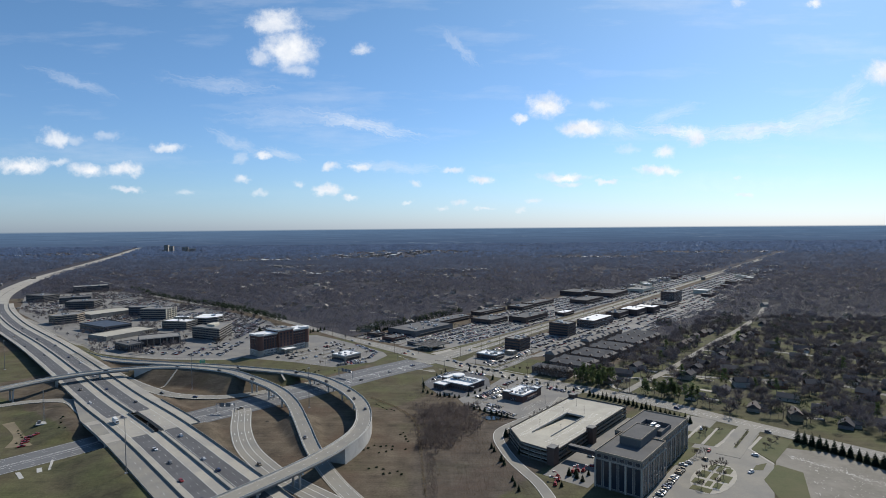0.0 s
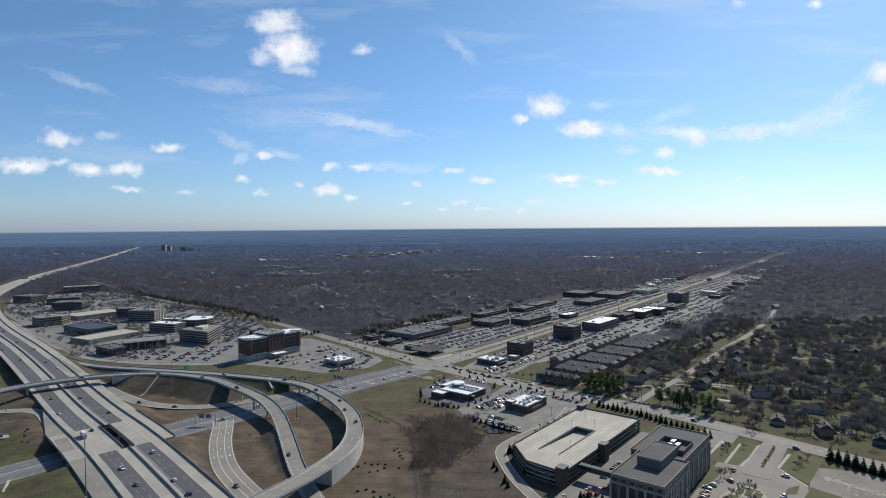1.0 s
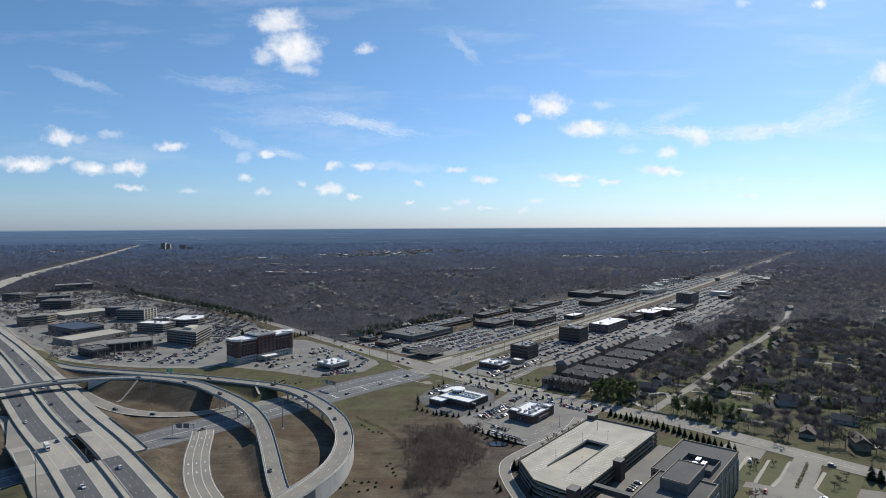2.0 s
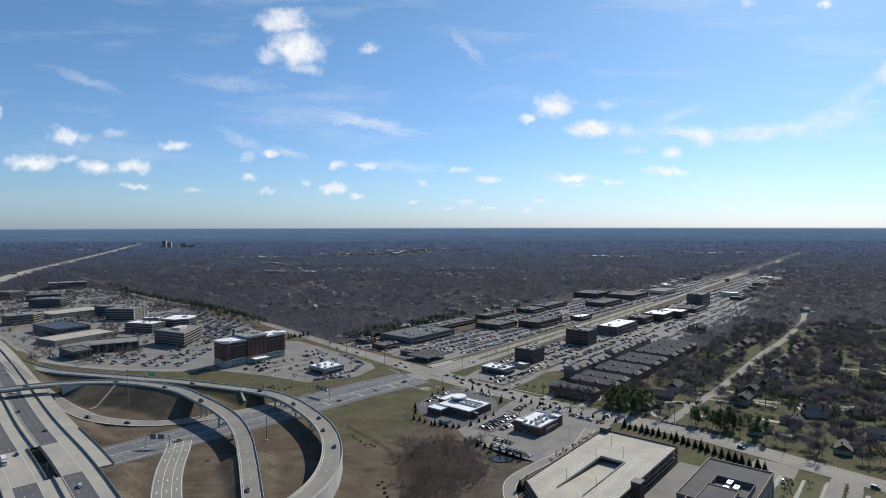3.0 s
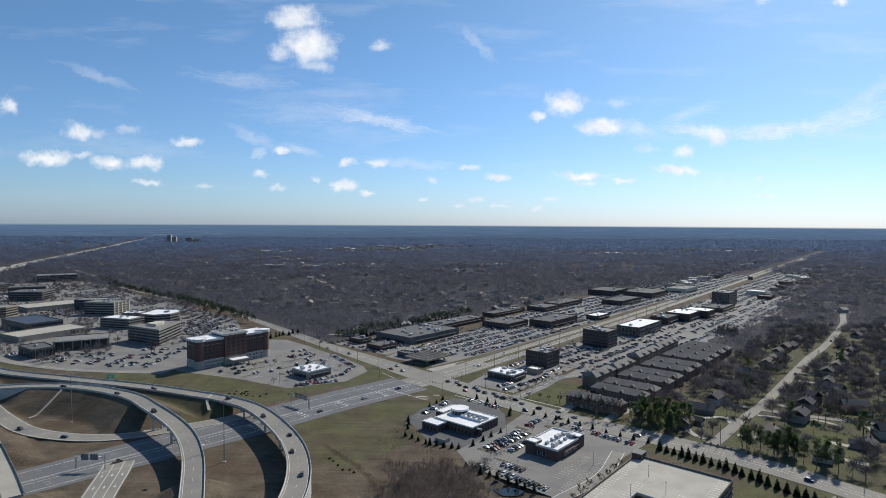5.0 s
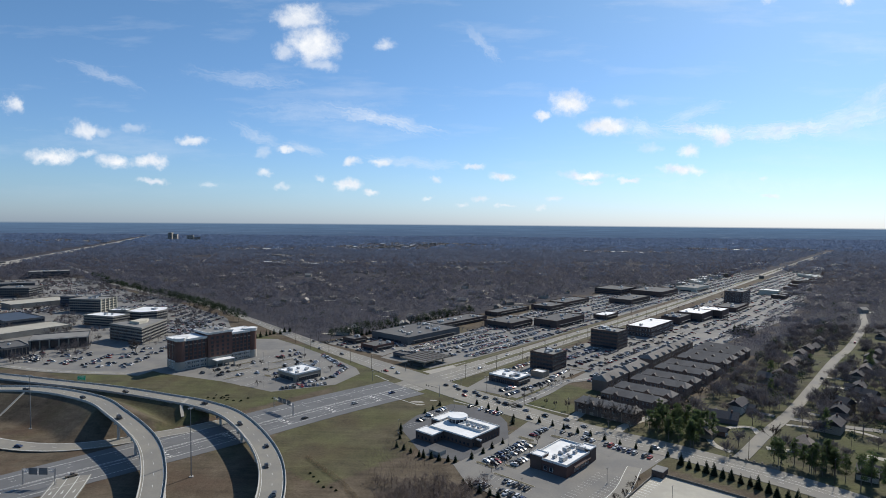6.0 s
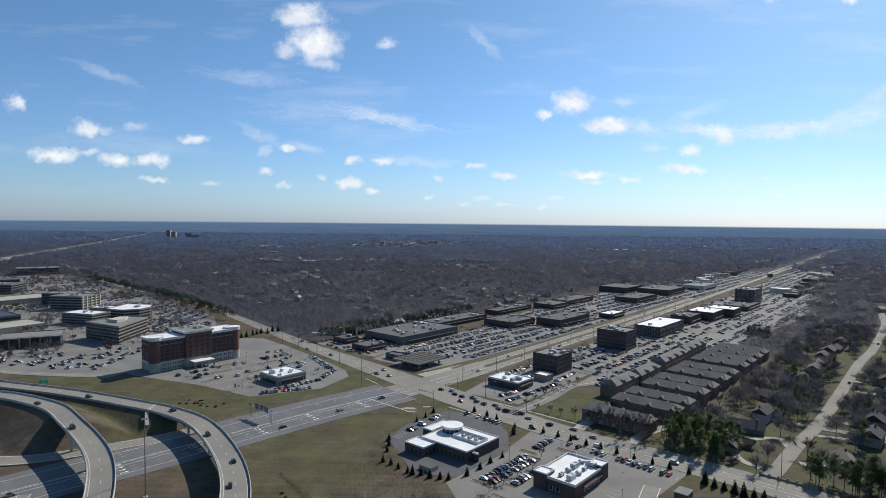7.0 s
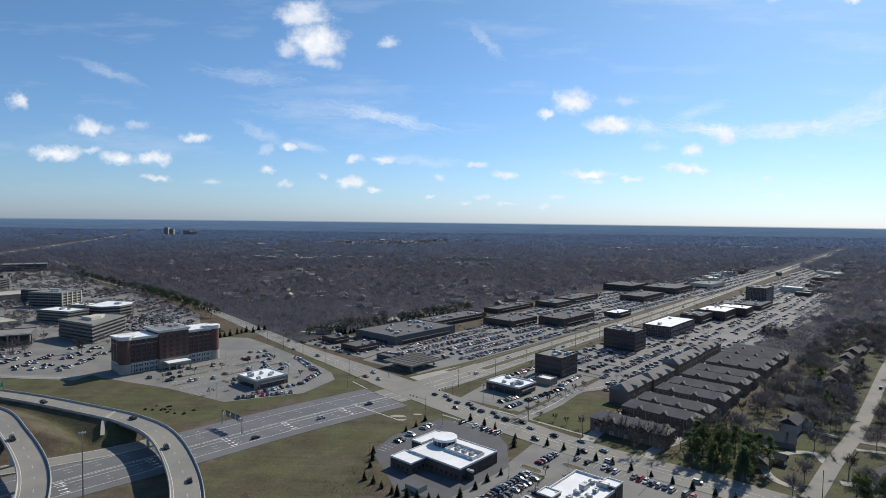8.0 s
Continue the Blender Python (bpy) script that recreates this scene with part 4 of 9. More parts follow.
# ---- raised ramps ----
def flyover(name, label, line, half, solid, spans, wall_h=1.05, mark=0.0):
    """A curved ramp: deck, side walls, and below it either retaining walls (solid) or a girder on piers (spans)."""
    ob = part(name, ribbon(Mesh(), line, -half, half, 0.0, 0.5), M_CONC)
    tagged(ob, label, "flyover", kind="structure")
    part("roadway", ribbon(Mesh(), line, -half + 0.7, half - 0.7, 0.03), M_STREET, ob, "pale asphalt roadway")
    for o in (-half + 1.5, half - 1.5):
        part("edge_line", ribbon(Mesh(), line, o - 0.1, o + 0.1, 0.06), M_LINE, ob)
    m = dashes(Mesh(), line, mark, lift=0.07)
    part("lane_dashes", m, M_LINE, ob, kind="stuff")
    hi = [i for i, p in enumerate(line) if p.z > 1.6]
    for o in (-half + 0.25, half - 0.25):
        barrier(line, o, ob, wall_h, 0.28, hi[0], hi[-1] + 1, name="parapet")
    side = across(line)
    for a, b in solid:
        ids = [i for i in range(len(line)) if a <= i / (len(line) - 1) <= b]
        for o, q in ((-half, 1), (half, -1)):
            m, v, f = Mesh(), [], []
            for i in ids:
                p = line[i] + side[i] * o
                w = line[i] + side[i] * (o + 0.6 * q)
                v += [(p.x, p.y, p.z - 0.1), (p.x, p.y, -0.6), (w.x, w.y, -0.6), (w.x, w.y, p.z - 0.5)]
            for k in range(len(ids) - 1):
                f += [(k * 4 + j, k * 4 + (j + 1) % 4, k * 4 + 4 + (j + 1) % 4, k * 4 + 4 + j) for j in range(4)]
            f += [(3, 2, 1, 0), tuple((len(ids) - 1) * 4 + j for j in range(4))]
            part("retaining_wall", m.add(v, f), M_WALL, ob)
        for i in (ids[0], ids[-1]):
            a3, b3 = line[i] - side[i] * half, line[i] + side[i] * half
            d = (line[min(i + 1, len(line) - 1)] - line[i - 1]).normalized() * 0.5
            part("end_wall", Mesh().prism([(a3.x, a3.y), (b3.x, b3.y), (b3.x + d.x, b3.y + d.y), (a3.x + d.x, a3.y + d.y)], -0.6, line[i].z - 0.45), M_WALL, ob)
    for a, b, gap in spans:
        ids = [i for i in range(len(line)) if a <= i / (len(line) - 1) <= b]
        for o in (-half + 1.4, -half / 3, half / 3, half - 1.4):
            part("girder", ribbon(Mesh(), line, o - 0.3, o + 0.3, -0.45, 1.5, 0, ids[0], ids[-1] + 1), M_POLE, ob)
        run = 0.0
        for i in ids[1:]:
            run += (line[i] - line[i - 1]).length
            if run > gap and i < ids[-1] - 3:
                run = 0.0
                p, s = line[i], side[i]
                d = Vector((-s.y, s.x, 0)) * 0.6
                base = float(land_height(np.array([p.x]), np.array([p.y]))[0]) - 0.5
                q = [p - s * (half - 0.8) - d, p + s * (half - 0.8) - d, p + s * (half - 0.8) + d, p - s * (half - 0.8) + d]
                part("pier_cap", Mesh().prism([(w.x, w.y) for w in q], p.z - 3.1, p.z - 1.95), M_WALL, ob)
                if p.z - 3.1 > base + 1:
                    for o in (-half * 0.45, half * 0.45):
                        c = p + s * o
                        part("pier", Mesh().tube((c.x, c.y, base), (c.x, c.y, p.z - 3.05), 0.75, 0.75, 10), M_WALL, ob)
    return ob


def share(line, test):
    ids = stretch(line, test)
    return ids[0] / (len(line) - 1), ids[-1] / (len(line) - 1)


a0, a1 = share(RAMP_A, lambda p: p.x < -338 and p.y > 500)
b0, b1 = share(RAMP_A, lambda p: p.x > -338 and p.x < -310 and p.y > 600)
c0, c1 = share(RAMP_A, lambda p: p.x > -214 and p.y > 498)
flyover("flyover_ramp", "curved concrete flyover ramp crossing the highway and the boulevard", RAMP_A, 5.8, [(b0, b1), (c1, min(c1 + 0.06, 1))], [(0, a1, 34), (c0, c1, 30)])
a0, a1 = share(RAMP_B, lambda p: -172 < p.x and p.y > 492)
b0, b1 = share(RAMP_B, lambda p: p.x > -76 and 404 < p.y < 494)
c0, c1 = share(RAMP_B, lambda p: p.y < 404)
flyover("flyover_ramp", "tall curved flyover ramp with white concrete walls", RAMP_B, 6.3, [(b0, b1)], [(a0, a1, 32), (c0, c1, 32)])


# ---- paved car parks and lawns ----
def plot(name, label, pts, mat, z=0.06, plan_uv=True, category="car park"):
    """A flat paved sheet on the ground."""
    poly = [W(*p) if plan_uv else (K * p[0], K * p[1]) for p in pts]
    ob = part(name, Mesh().prism(poly, z - 0.25, z), mat)
    return tagged(ob, label, category, kind="structure")


LOTS = [
    ("dark asphalt car park round the bank", [(-82, 37), (-58, 29), (-21, 30), (-10, 60), (-27, 84), (-50, 101), (-97, 101), (-106, 80)], M_ASPHALT, 0.06),
    ("grey asphalt car park round the white-roofed restaurant", [(-104, 101), (-45, 98), (-14, 93), (-13, 186), (-46, 184), (-120, 186), (-118, 122)], M_LOT, 0.05),
    ("crowded asphalt car park beside the cross street", [(20, 12), (72, 1), (132, 1), (132, 56), (24, 58)], M_LOT, 0.07),
    ("asphalt car park among dark office blocks", [(134, 0), (304, -2), (304, 88), (180, 90), (106, 80), (106, 62), (134, 60)], M_LOT, 0.06),
    ("pale asphalt car park behind the white-roofed stores", [(306, 0), (780, -12), (800, 120), (600, 132), (306, 112)], M_LOT, 0.05),
    ("long asphalt car park before the flat-roofed store", [(46, -118), (100, -132), (300, -150), (300, -48), (110, -48), (46, -52)], M_LOT, 0.07),
    ("pale concrete forecourt of the filling station", [(34, -50), (104, -42), (104, -28), (30, -22)], M_CONC, 0.09),
    ("asphalt car park of small restaurants", [(52, -216), (108, -216), (108, -134), (52, -122)], M_LOT, 0.06),
    ("asphalt car park among low shops", [(304, -165), (720, -200), (720, -66), (304, -52)], M_LOT, 0.06),
    ("broad pale car park of the brick hotel", [(-126, -216), (-104, -152), (-93, -95), (-46, -74), (-9, -86), (2, -104), (12, -148), (24, -223), (29, -272), (5, -300), (-66, -300), (-132, -290)], M_LOT, 0.06),
    ("asphalt yard between the garage and the office", [(-206, 250), (-60, 250), (-60, 277), (-206, 282)], M_LOT, 0.07),
    ("pale car park beside the office entrance", [(-66, 280), (-22, 288), (-22, 312), (-60, 312)], M_STREET, 0.08),
    ("pale forecourt drive of the office building", [(-240, 316), (-70, 312), (-34, 330), (-36, 346), (-74, 346), (-92, 366), (-150, 376), (-240, 384)], M_STREET, 0.06)]
LOTS += [
    ("pale car parks along the far avenue", [(782, -10), (1000, -22), (1420, -44), (1600, -52), (1600, 30), (1150, 74), (802, 118)], M_LOT, 0.055),
    ("car parks before the far shops of the avenue", [(722, -200), (1000, -190), (1420, -180), (1420, -76), (1000, -54), (722, -44)], M_LOT, 0.055)]
for label, pts, mat, z in LOTS:
    plot("parking_lot", label, pts, mat, z)
plot("parking_lot", "wide pale car parks of the office campus", [(-560, 858), (-440, 768), (-352, 738), (-262, 728), (-258, 745), (-262, 880), (-268, 950), (-306, 1030), (-412, 1142), (-545, 1258), (-700, 1395), (-770, 1490), (-890, 1560), (-1030, 1440), (-850, 1170), (-690, 1010)], M_LOT, 0.05, False)
plot("bare_field", "bare pale soil field with chalky streaks", [(-126, 372), (-58, 362), (-48, 392), (-78, 470), (-160, 520), (-190, 420)], worn("bare_soil", (0.185, 0.170, 0.140), 0.35, 0.05, 0.3, 0.95, 0.3, 0.1, tint=(0.255, 0.235, 0.20)), 0.05, category="field")
M_MOWN = worn("mown_grass", (0.078, 0.084, 0.034), 0.6, 0.05, 0.3, 0.95, 0.4, 0.1, tint=(0.11, 0.10, 0.05))
for pts in ([(-89, 306.5), (-43, 306.5), (-46, 315.6), (-86, 316)], [(-86, 318.5), (-40, 318), (-37, 327), (-66, 327), (-85, 325)], [(-140, 312), (-97, 311), (-95, 318), (-112, 319), (-131, 316.5)], [(-74, 348), (-42, 350), (-32, 352), (-40, 369), (-91, 366)],
            [(-104, 357), (-95, 362), (-110, 362.5), (-114, 357)], [(-126, 366), (-94, 368), (-98, 384), (-150, 396), (-160, 384)]):
    plot("lawn", "mown winter grass beside the office drive", pts, M_MOWN, 0.15, category="lawn")
for u0, u1, v0, v1 in ((-118.5, -121, 334, 345), (-121.5, -131, 333, 336.6), (-121.5, -131, 338, 341.4), (-121.5, -131, 342.6, 347), (-134, -146, 330.5, 336.2), (-134, -146, 338, 341.4), (-134, -146, 342.8, 349.5), (-149, -158, 330, 336), (-149, -158, 338, 341.4), (-149, -158, 342.8, 347), (-161, -168, 332, 344)):
    plot("lawn", "small grass panel of the round forecourt island", [(u1, v0), (u0, v0), (u0, v1), (u1, v1)], M_MOWN, 0.19, category="lawn")
plot("forecourt_island", "pale paved oval island crossed by paths", [(-143 + 27.5 * math.cos(t * 0.2618), 340 + 12.5 * math.sin(t * 0.2618)) for t in range(24)], M_CONC, 0.15, category="paving")
plot("footpath", "pale concrete footpath along the office lawn", [(-89, 303.5), (-43, 303.5), (-43, 305.6), (-89, 305.6)], M_CONC, 0.16, category="path")
plot("footpath", "pale concrete footpath between mown strips", [(-86, 316.4), (-42, 316), (-41, 317.8), (-86, 318.2)], M_CONC, 0.16, category="path")
plot("footpath", "pale concrete footpath beside the drive", [(-86, 325.6), (-66, 327.6), (-36, 327.6), (-36, 329.6), (-66, 329.6), (-86, 327.8)], M_CONC, 0.16, category="path")
plot("footpath", "pale concrete footpath along the lawn's edge", [(-42, 347.4), (-74, 345.8), (-96, 366), (-94, 367), (-74, 347.9), (-42, 349.6)], M_CONC, 0.16, category="path")
plot("median_strip", "narrow planted strip in the office entrance", [(-78, 337.2), (-34, 336.8), (-34, 338.8), (-78, 339.0)], M_MOWN, 0.3, category="median")
M_CHALK = worn("chalky_soil", (0.46, 0.44, 0.40), 0.9, 0.12, 0.3, 0.95, 0.3, 0.05, tint=(0.24, 0.225, 0.19))
chalk = random.Random(8)
m = Mesh()
for k in range(520):
    if k < 260:
        t = chalk.random()
        u, v = -72 - 20 * t + chalk.gauss(0, 1.6), 372 + 75 * t + chalk.gauss(0, 1.0)
    else:
        u, v = chalk.uniform(-150, -72), chalk.uniform(385, 470)
    L, D, a = chalk.uniform(0.5, 2.6), chalk.uniform(0.12, 0.45), 1.75 + chalk.gauss(0, 0.35)
    x, y = W(u, v)
    m.add([(x + L * math.cos(t_) * math.cos(a) * chalk.uniform(0.6, 1.1) - D * math.sin(t_) * math.sin(a), y - L * math.cos(t_) * math.sin(a) * 0.6 + D * math.sin(t_) * math.cos(a) * chalk.uniform(0.6, 1.2), 0.056 + 0.00008 * k) for t_ in np.linspace(0, 6.283, 10)[:-1]], [tuple(range(9))])
tagged(part("chalk_streaks", m, M_CHALK), "whitish streaks of chalky soil on the bare field", "soil", kind="stuff")


# ---- building kit ----
def window_mesh(wide, tall, mats=(M_TRIM, M_GLASS), frame_w=0.12, out=0.10):
    """A framed pane that stands out of a wall facing -y, centred on its foot."""
    m, a, b = Mesh(), wide / 2, tall
    f = frame_w
    v = [(-a, 0, 0), (a, 0, 0), (a, 0, b), (-a, 0, b), (-a, -out, 0), (a, -out, 0), (a, -out, b), (-a, -out, b),
         (-a + f, -out, f), (a - f, -out, f), (a - f, -out, b - f), (-a + f, -out, b - f), (-a + f, -0.03, f), (a - f, -0.03, f), (a - f, -0.03, b - f), (-a + f, -0.03, b - f)]
    q = [(i, (i + 1) % 4, 4 + (i + 1) % 4, 4 + i) for i in range(4)] + [(4 + i, 4 + (i + 1) % 4, 8 + (i + 1) % 4, 8 + i) for i in range(4)]
    q += [(8 + i, 8 + (i + 1) % 4, 12 + (i + 1) % 4, 12 + i) for i in range(4)]
    m.add(v, q, 0)
    m.add(v[12:16], [(0, 1, 2, 3)], 1)
    return m.data("window", *mats)


def faces(L, D):
    """The four sides of an L by D plan: middle of the foot, turn and length; the first two look towards -y and -x."""
    return ((0, -D / 2, 0, L), (-L / 2, 0, -90, D), (0, D / 2, 180, L), (L / 2, 0, 90, D))


def put_windows(parent, L, D, me, rows, gap, margin=1.5, sides=(0, 1, 2, 3), skip=None, name="window", dx=0.0, dy=0.0):
    for s in sides:
        fx, fy, deg, run = faces(L, D)[s]
        n = max(1, int((run - 2 * margin) / gap) + 1)
        for z in rows:
            for i in range(n):
                t = (i - (n - 1) / 2) * gap
                if skip and skip(s, t, z):
                    continue
                ob = part(name, me, None, parent)
                c, sn = math.cos(radians(deg)), math.sin(radians(deg))
                ob.matrix_basis = pose(dx + fx + c * t, dy + fy + sn * t, z, 0, 0, deg)


def put_bands(parent, L, D, rows, tall, mat=M_GLASS, sides=(0, 1, 2, 3), post=3.0, name="window_band", inset=0.6, post_mat=M_GREYWALL):
    """Ribbon windows: a glass strip with posts, one for each floor and side."""
    for s in sides:
        fx, fy, deg, run = faces(L, D)[s]
        m, a = Mesh(), run / 2 - inset
        m.box(-a, a, -0.06, 0.0, 0, tall, 0)
        n = max(1, int(2 * a / post))
        for i in range(n + 1):
            x = -a + 2 * a * i / n
            m.box(x - 0.09, x + 0.09, -0.16, 0.0, 0, tall, 1)
        me = m.data(name, mat, post_mat)
        for z in rows:
            part(name, me, None, parent).matrix_basis = pose(fx, fy, z, 0, 0, deg)


def parapet_mesh(L, D, z0, z1, t=0.35, out=0.05):
    m = Mesh()
    a, b = L / 2 + out, D / 2 + out
    m.box(-a, a, -b, -b + t, z0, z1)
    m.box(-a, a, b - t, b, z0, z1)
    m.box(-a, -a + t, -b + t, b - t, z0, z1)
    m.box(a - t, a, -b + t, b - t, z0, z1)
    return m


def roof_unit(w=2.6, d=1.8, h=1.5):
    """A packaged air handler on a curb with a fan shroud and side hood."""
    m = Mesh().box(-w / 2 + 0.1, w / 2 - 0.1, -d / 2 + 0.1, d / 2 - 0.1, 0, 0.25)
    m.bevel_box(-w / 2, w / 2, -d / 2, d / 2, 0.25, h, 0.08)
    m.tube((w * 0.2, 0, h), (w * 0.2, 0, h + 0.25), d * 0.3, d * 0.3, 8)
    m.add([(-w / 2 - 0.5, -d * 0.35, 0.5), (-w / 2 - 0.5, d * 0.35, 0.5), (-w / 2, d * 0.35, h - 0.1), (-w / 2, -d * 0.35, h - 0.1), (-w / 2, -d * 0.35, 0.5), (-w / 2, d * 0.35, 0.5)], [(0, 1, 2, 3), (0, 3, 4), (1, 5, 2), (0, 4, 5, 1)])
    return m.data("rooftop_unit", M_METAL)


UNIT = roof_unit()
BIG_UNIT = roof_unit(5.0, 2.6, 2.2)
rnd = random.Random(11)


def put_units(parent, L, D, z, n, big=0.3):
    for _ in range(n):
        ob = part("rooftop_unit", BIG_UNIT if rnd.random() < big else UNIT, None, parent, "galvanised air handling unit")
        ob.matrix_basis = pose(rnd.uniform(-0.38, 0.38) * L, rnd.uniform(-0.36, 0.36) * D, z, 0, 0, rnd.choice((0, 90, 180)))


OCCUPIED = []   # plan rectangles that trees and cars keep out of: centre, half lengths, turn


def lay(u0, u1, v0, v1):
    """Place, length and depth of a plan rectangle along the avenue's axes."""
    x, y = W((u0 + u1) / 2, (v0 + v1) / 2)
    L, D = K * (u1 - u0), K * (v1 - v0)
    OCCUPIED.append((x, y, L / 2 + 1.5, D / 2 + 1.5, AXIS))
    return x, y, L, D


def block(name, label, category, place, h, wall, roof, style="plain", floors=1, units=3, cap=None, deg=AXIS, lift=0.0, par=0.9, win=None, group=""):
    """A flat-roofed building: walls, roof sheet, parapet, doors or windows, roof units."""
    x, y, L, D = place
    z = float(land_height(np.array([x]), np.array([y]))[0]) + lift
    b = thing(name, label, category, spin(x, y, z, deg), group)
    part("wall", Mesh().box(-L / 2, L / 2, -D / 2, D / 2, -0.6, h), wall, b)
    part("roof", Mesh().box(-L / 2 + 0.3, L / 2 - 0.3, -D / 2 + 0.3, D / 2 - 0.3, h + 0.004, h + 0.2), roof, b)
    part("parapet", parapet_mesh(L, D, h - 0.3, h + par), cap or wall, b)
    fh = h / floors
    if style == "bands":
        put_bands(b, L, D, [fh * i + 0.95 for i in range(floors)], fh * 0.5, sides=(0, 1) if y > 800 else (0, 1, 2, 3))
    elif style == "windows":
        put_windows(b, L, D, win or window_mesh(1.7, fh * 0.55), [fh * i + fh * 0.25 for i in range(floors)], 3.6, sides=(0, 1))
    elif style == "store":
        put_bands(b, L, D, [0.4], min(2.8, h * 0.5), sides=(0, 1), inset=L * 0.12, post=1.8)
        part("canopy", Mesh().box(-L * 0.4, L * 0.4, -D / 2 - 1.6, -D / 2 - 0.01, min(3.3, h * 0.62), min(3.7, h * 0.7)), M_GREYWALL, b)
        me = window_mesh(1.1, 2.3, (M_METAL, M_GLASS), 0.08)
        for t in (-L * 0.44, L * 0.44):
            part("door", me, None, b).matrix_basis = pose(t, -D / 2, 0.05)
    put_units(b, L, D, h + 0.2, units)
    return b


# ---- the brick hotel ----
def build_hotel():
    x, y, L, D = lay(-112, -35, -234, -212)
    b = thing("hotel", "seven storey red brick hotel with limestone base and white cornice", "hotel", spin(x, y, 0, AXIS))
    h, base = 26.5, 7.4
    wings = ((-L / 2, -11.5), (11.5, L / 2))
    for a, c in wings:
        part("wall", Mesh().box(a, c, -D / 2, D / 2, base, h), M_BRICK, b, "red brick upper wall")
        part("base_wall", Mesh().box(a - 0.15, c + 0.15, -D / 2 - 0.25, D / 2 + 0.25, -0.4, base), M_LIME, b, "pale limestone base")
        part("roof", Mesh().box(a + 0.4, c - 0.4, -D / 2 + 0.4, D / 2 - 0.4, h + 0.004, h + 0.25), M_WHITE, b)
        m = Mesh()
        for k, (o, z0, z1) in enumerate(((0.35, h - 1.6, h - 1.0), (0.7, h - 1.0, h - 0.2), (0.9, h - 0.2, h + 0.5))):
            m.box(a - o, c + o, -D / 2 - o, -D / 2 + 0.4, z0, z1)
            m.box(a - o, c + o, D / 2 - 0.4, D / 2 + o, z0, z1)
            e = a if a < 0 else c
            m.box(min(e, e - math.copysign(0.4, e)) - (o if e < 0 else 0), max(e, e - math.copysign(0.4, e)) + (o if e > 0 else 0), -D / 2 + 0.4, D / 2 - 0.4, z0, z1)
        part("cornice", m, M_TRIM, b, "white moulded cornice")
        part("string_course", Mesh().box(a - 0.3, c + 0.3, -D / 2 - 0.4, D / 2 + 0.4, base - 0.35, base + 0.15), M_TRIM, b)
        part("string_course", Mesh().box(a - 0.14, c + 0.14, -D / 2 - 0.14, D / 2 + 0.14, h - 5.2, h - 4.8), M_LIME, b)
    # curved roof lantern ends
    for s in (-1, 1):
        m = Mesh().tube((s * (L / 2 - 5.5), -D / 2 + 5, h + 0.2), (s * (L / 2 - 5.5), -D / 2 + 5, h + 1.7), 5.6, 5.6, 20)
        part("round_parapet", m, M_TRIM, b)
        tx, ty = s * (L / 2 - 2.7), -D / 2 + 2.7
        tur = part("turret", Mesh().tube((tx, ty, base - 0.02), (tx, ty, h - 0.9), 4.3, 4.3, 24), M_BRICK, b, "rounded brick corner turret")
        part("turret_base", Mesh().tube((tx, ty, -0.4), (tx, ty, base), 4.55, 4.55, 24), M_LIME, tur)
        part("turret_cornice", Mesh().tube((tx, ty, h - 0.9), (tx, ty, h + 1.9), 5.0, 5.2, 24), M_TRIM, tur, "white ring cornice")
        part("turret_roof", Mesh().tube((tx, ty, h + 1.9), (tx, ty, h + 1.95), 4.6, 4.6, 24), M_WHITE, tur)
    th = 29.6
    part("wall", Mesh().box(-11.49, 11.49, -D / 2 - 2.2, D / 2 + 1.2, base, th), M_BRICK, b, "red brick central bay")
    part("base_wall", Mesh().box(-11.6, 11.6, -D / 2 - 2.4, D / 2 + 1.4, -0.4, base), M_LIME, b)
    m = Mesh()
    cx = (D / 2 + 1.2 - D / 2 - 2.2) / 2
    for o, z0, z1 in ((0.4, th - 1.4, th - 0.8), (0.9, th - 0.8, th), (1.2, th, th + 0.7)):
        q = [(-11.5 - o, -D / 2 - 2.2 - o), (11.5 + o, -D / 2 - 2.2 - o), (11.5 + o, D / 2 + 1.2 + o), (-11.5 - o, D / 2 + 1.2 + o)]
        m.prism(q, z0, z1)
    part("cornice", m, M_TRIM, b, "white moulded cornice")
    part("roof", Mesh().box(-11.8, 11.8, -D / 2 - 2.6, D / 2 + 1.6, th + 0.7, th + 0.76), M_GREYROOF, b)
    # upright brick piers and tall windows
    pier = Mesh().box(-0.45, 0.45, -0.28, 0.0, base + 0.2, h - 1.7).data("pilaster", M_BRICK)
    win = window_mesh(2.5, 2.5, (M_DKBRICK, M_GLASS), 0.14, 0.12)
    lower = window_mesh(1.6, 2.2, (M_TRIM, M_GLASS), 0.18, 0.14)
    n = 6
    for sgn in (-1, 1):
        lo, hi = 12.5, L / 2 - 1.2
        gap = (hi - lo) / n
        for i in range(n + 1):
            part("pilaster", pier, None, b).matrix_basis = pose(sgn * (lo + i * gap), -D / 2, 0)
        for i in range(n):
            t = sgn * (lo + (i + 0.5) * gap)
            for z in (8.6, 11.9, 15.2, 18.5, 22.3):
                part("window", win, None, b).matrix_basis = pose(t, -D / 2, z)
                part("window", win, None, b).matrix_basis = pose(t, D / 2, z, 0, 0, 180)
            for z in (0.8, 4.3):
                for o in (-1.2, 1.2):
                    part("base_window", lower, None, b).matrix_basis = pose(t + o, -D / 2 - 0.25, z)
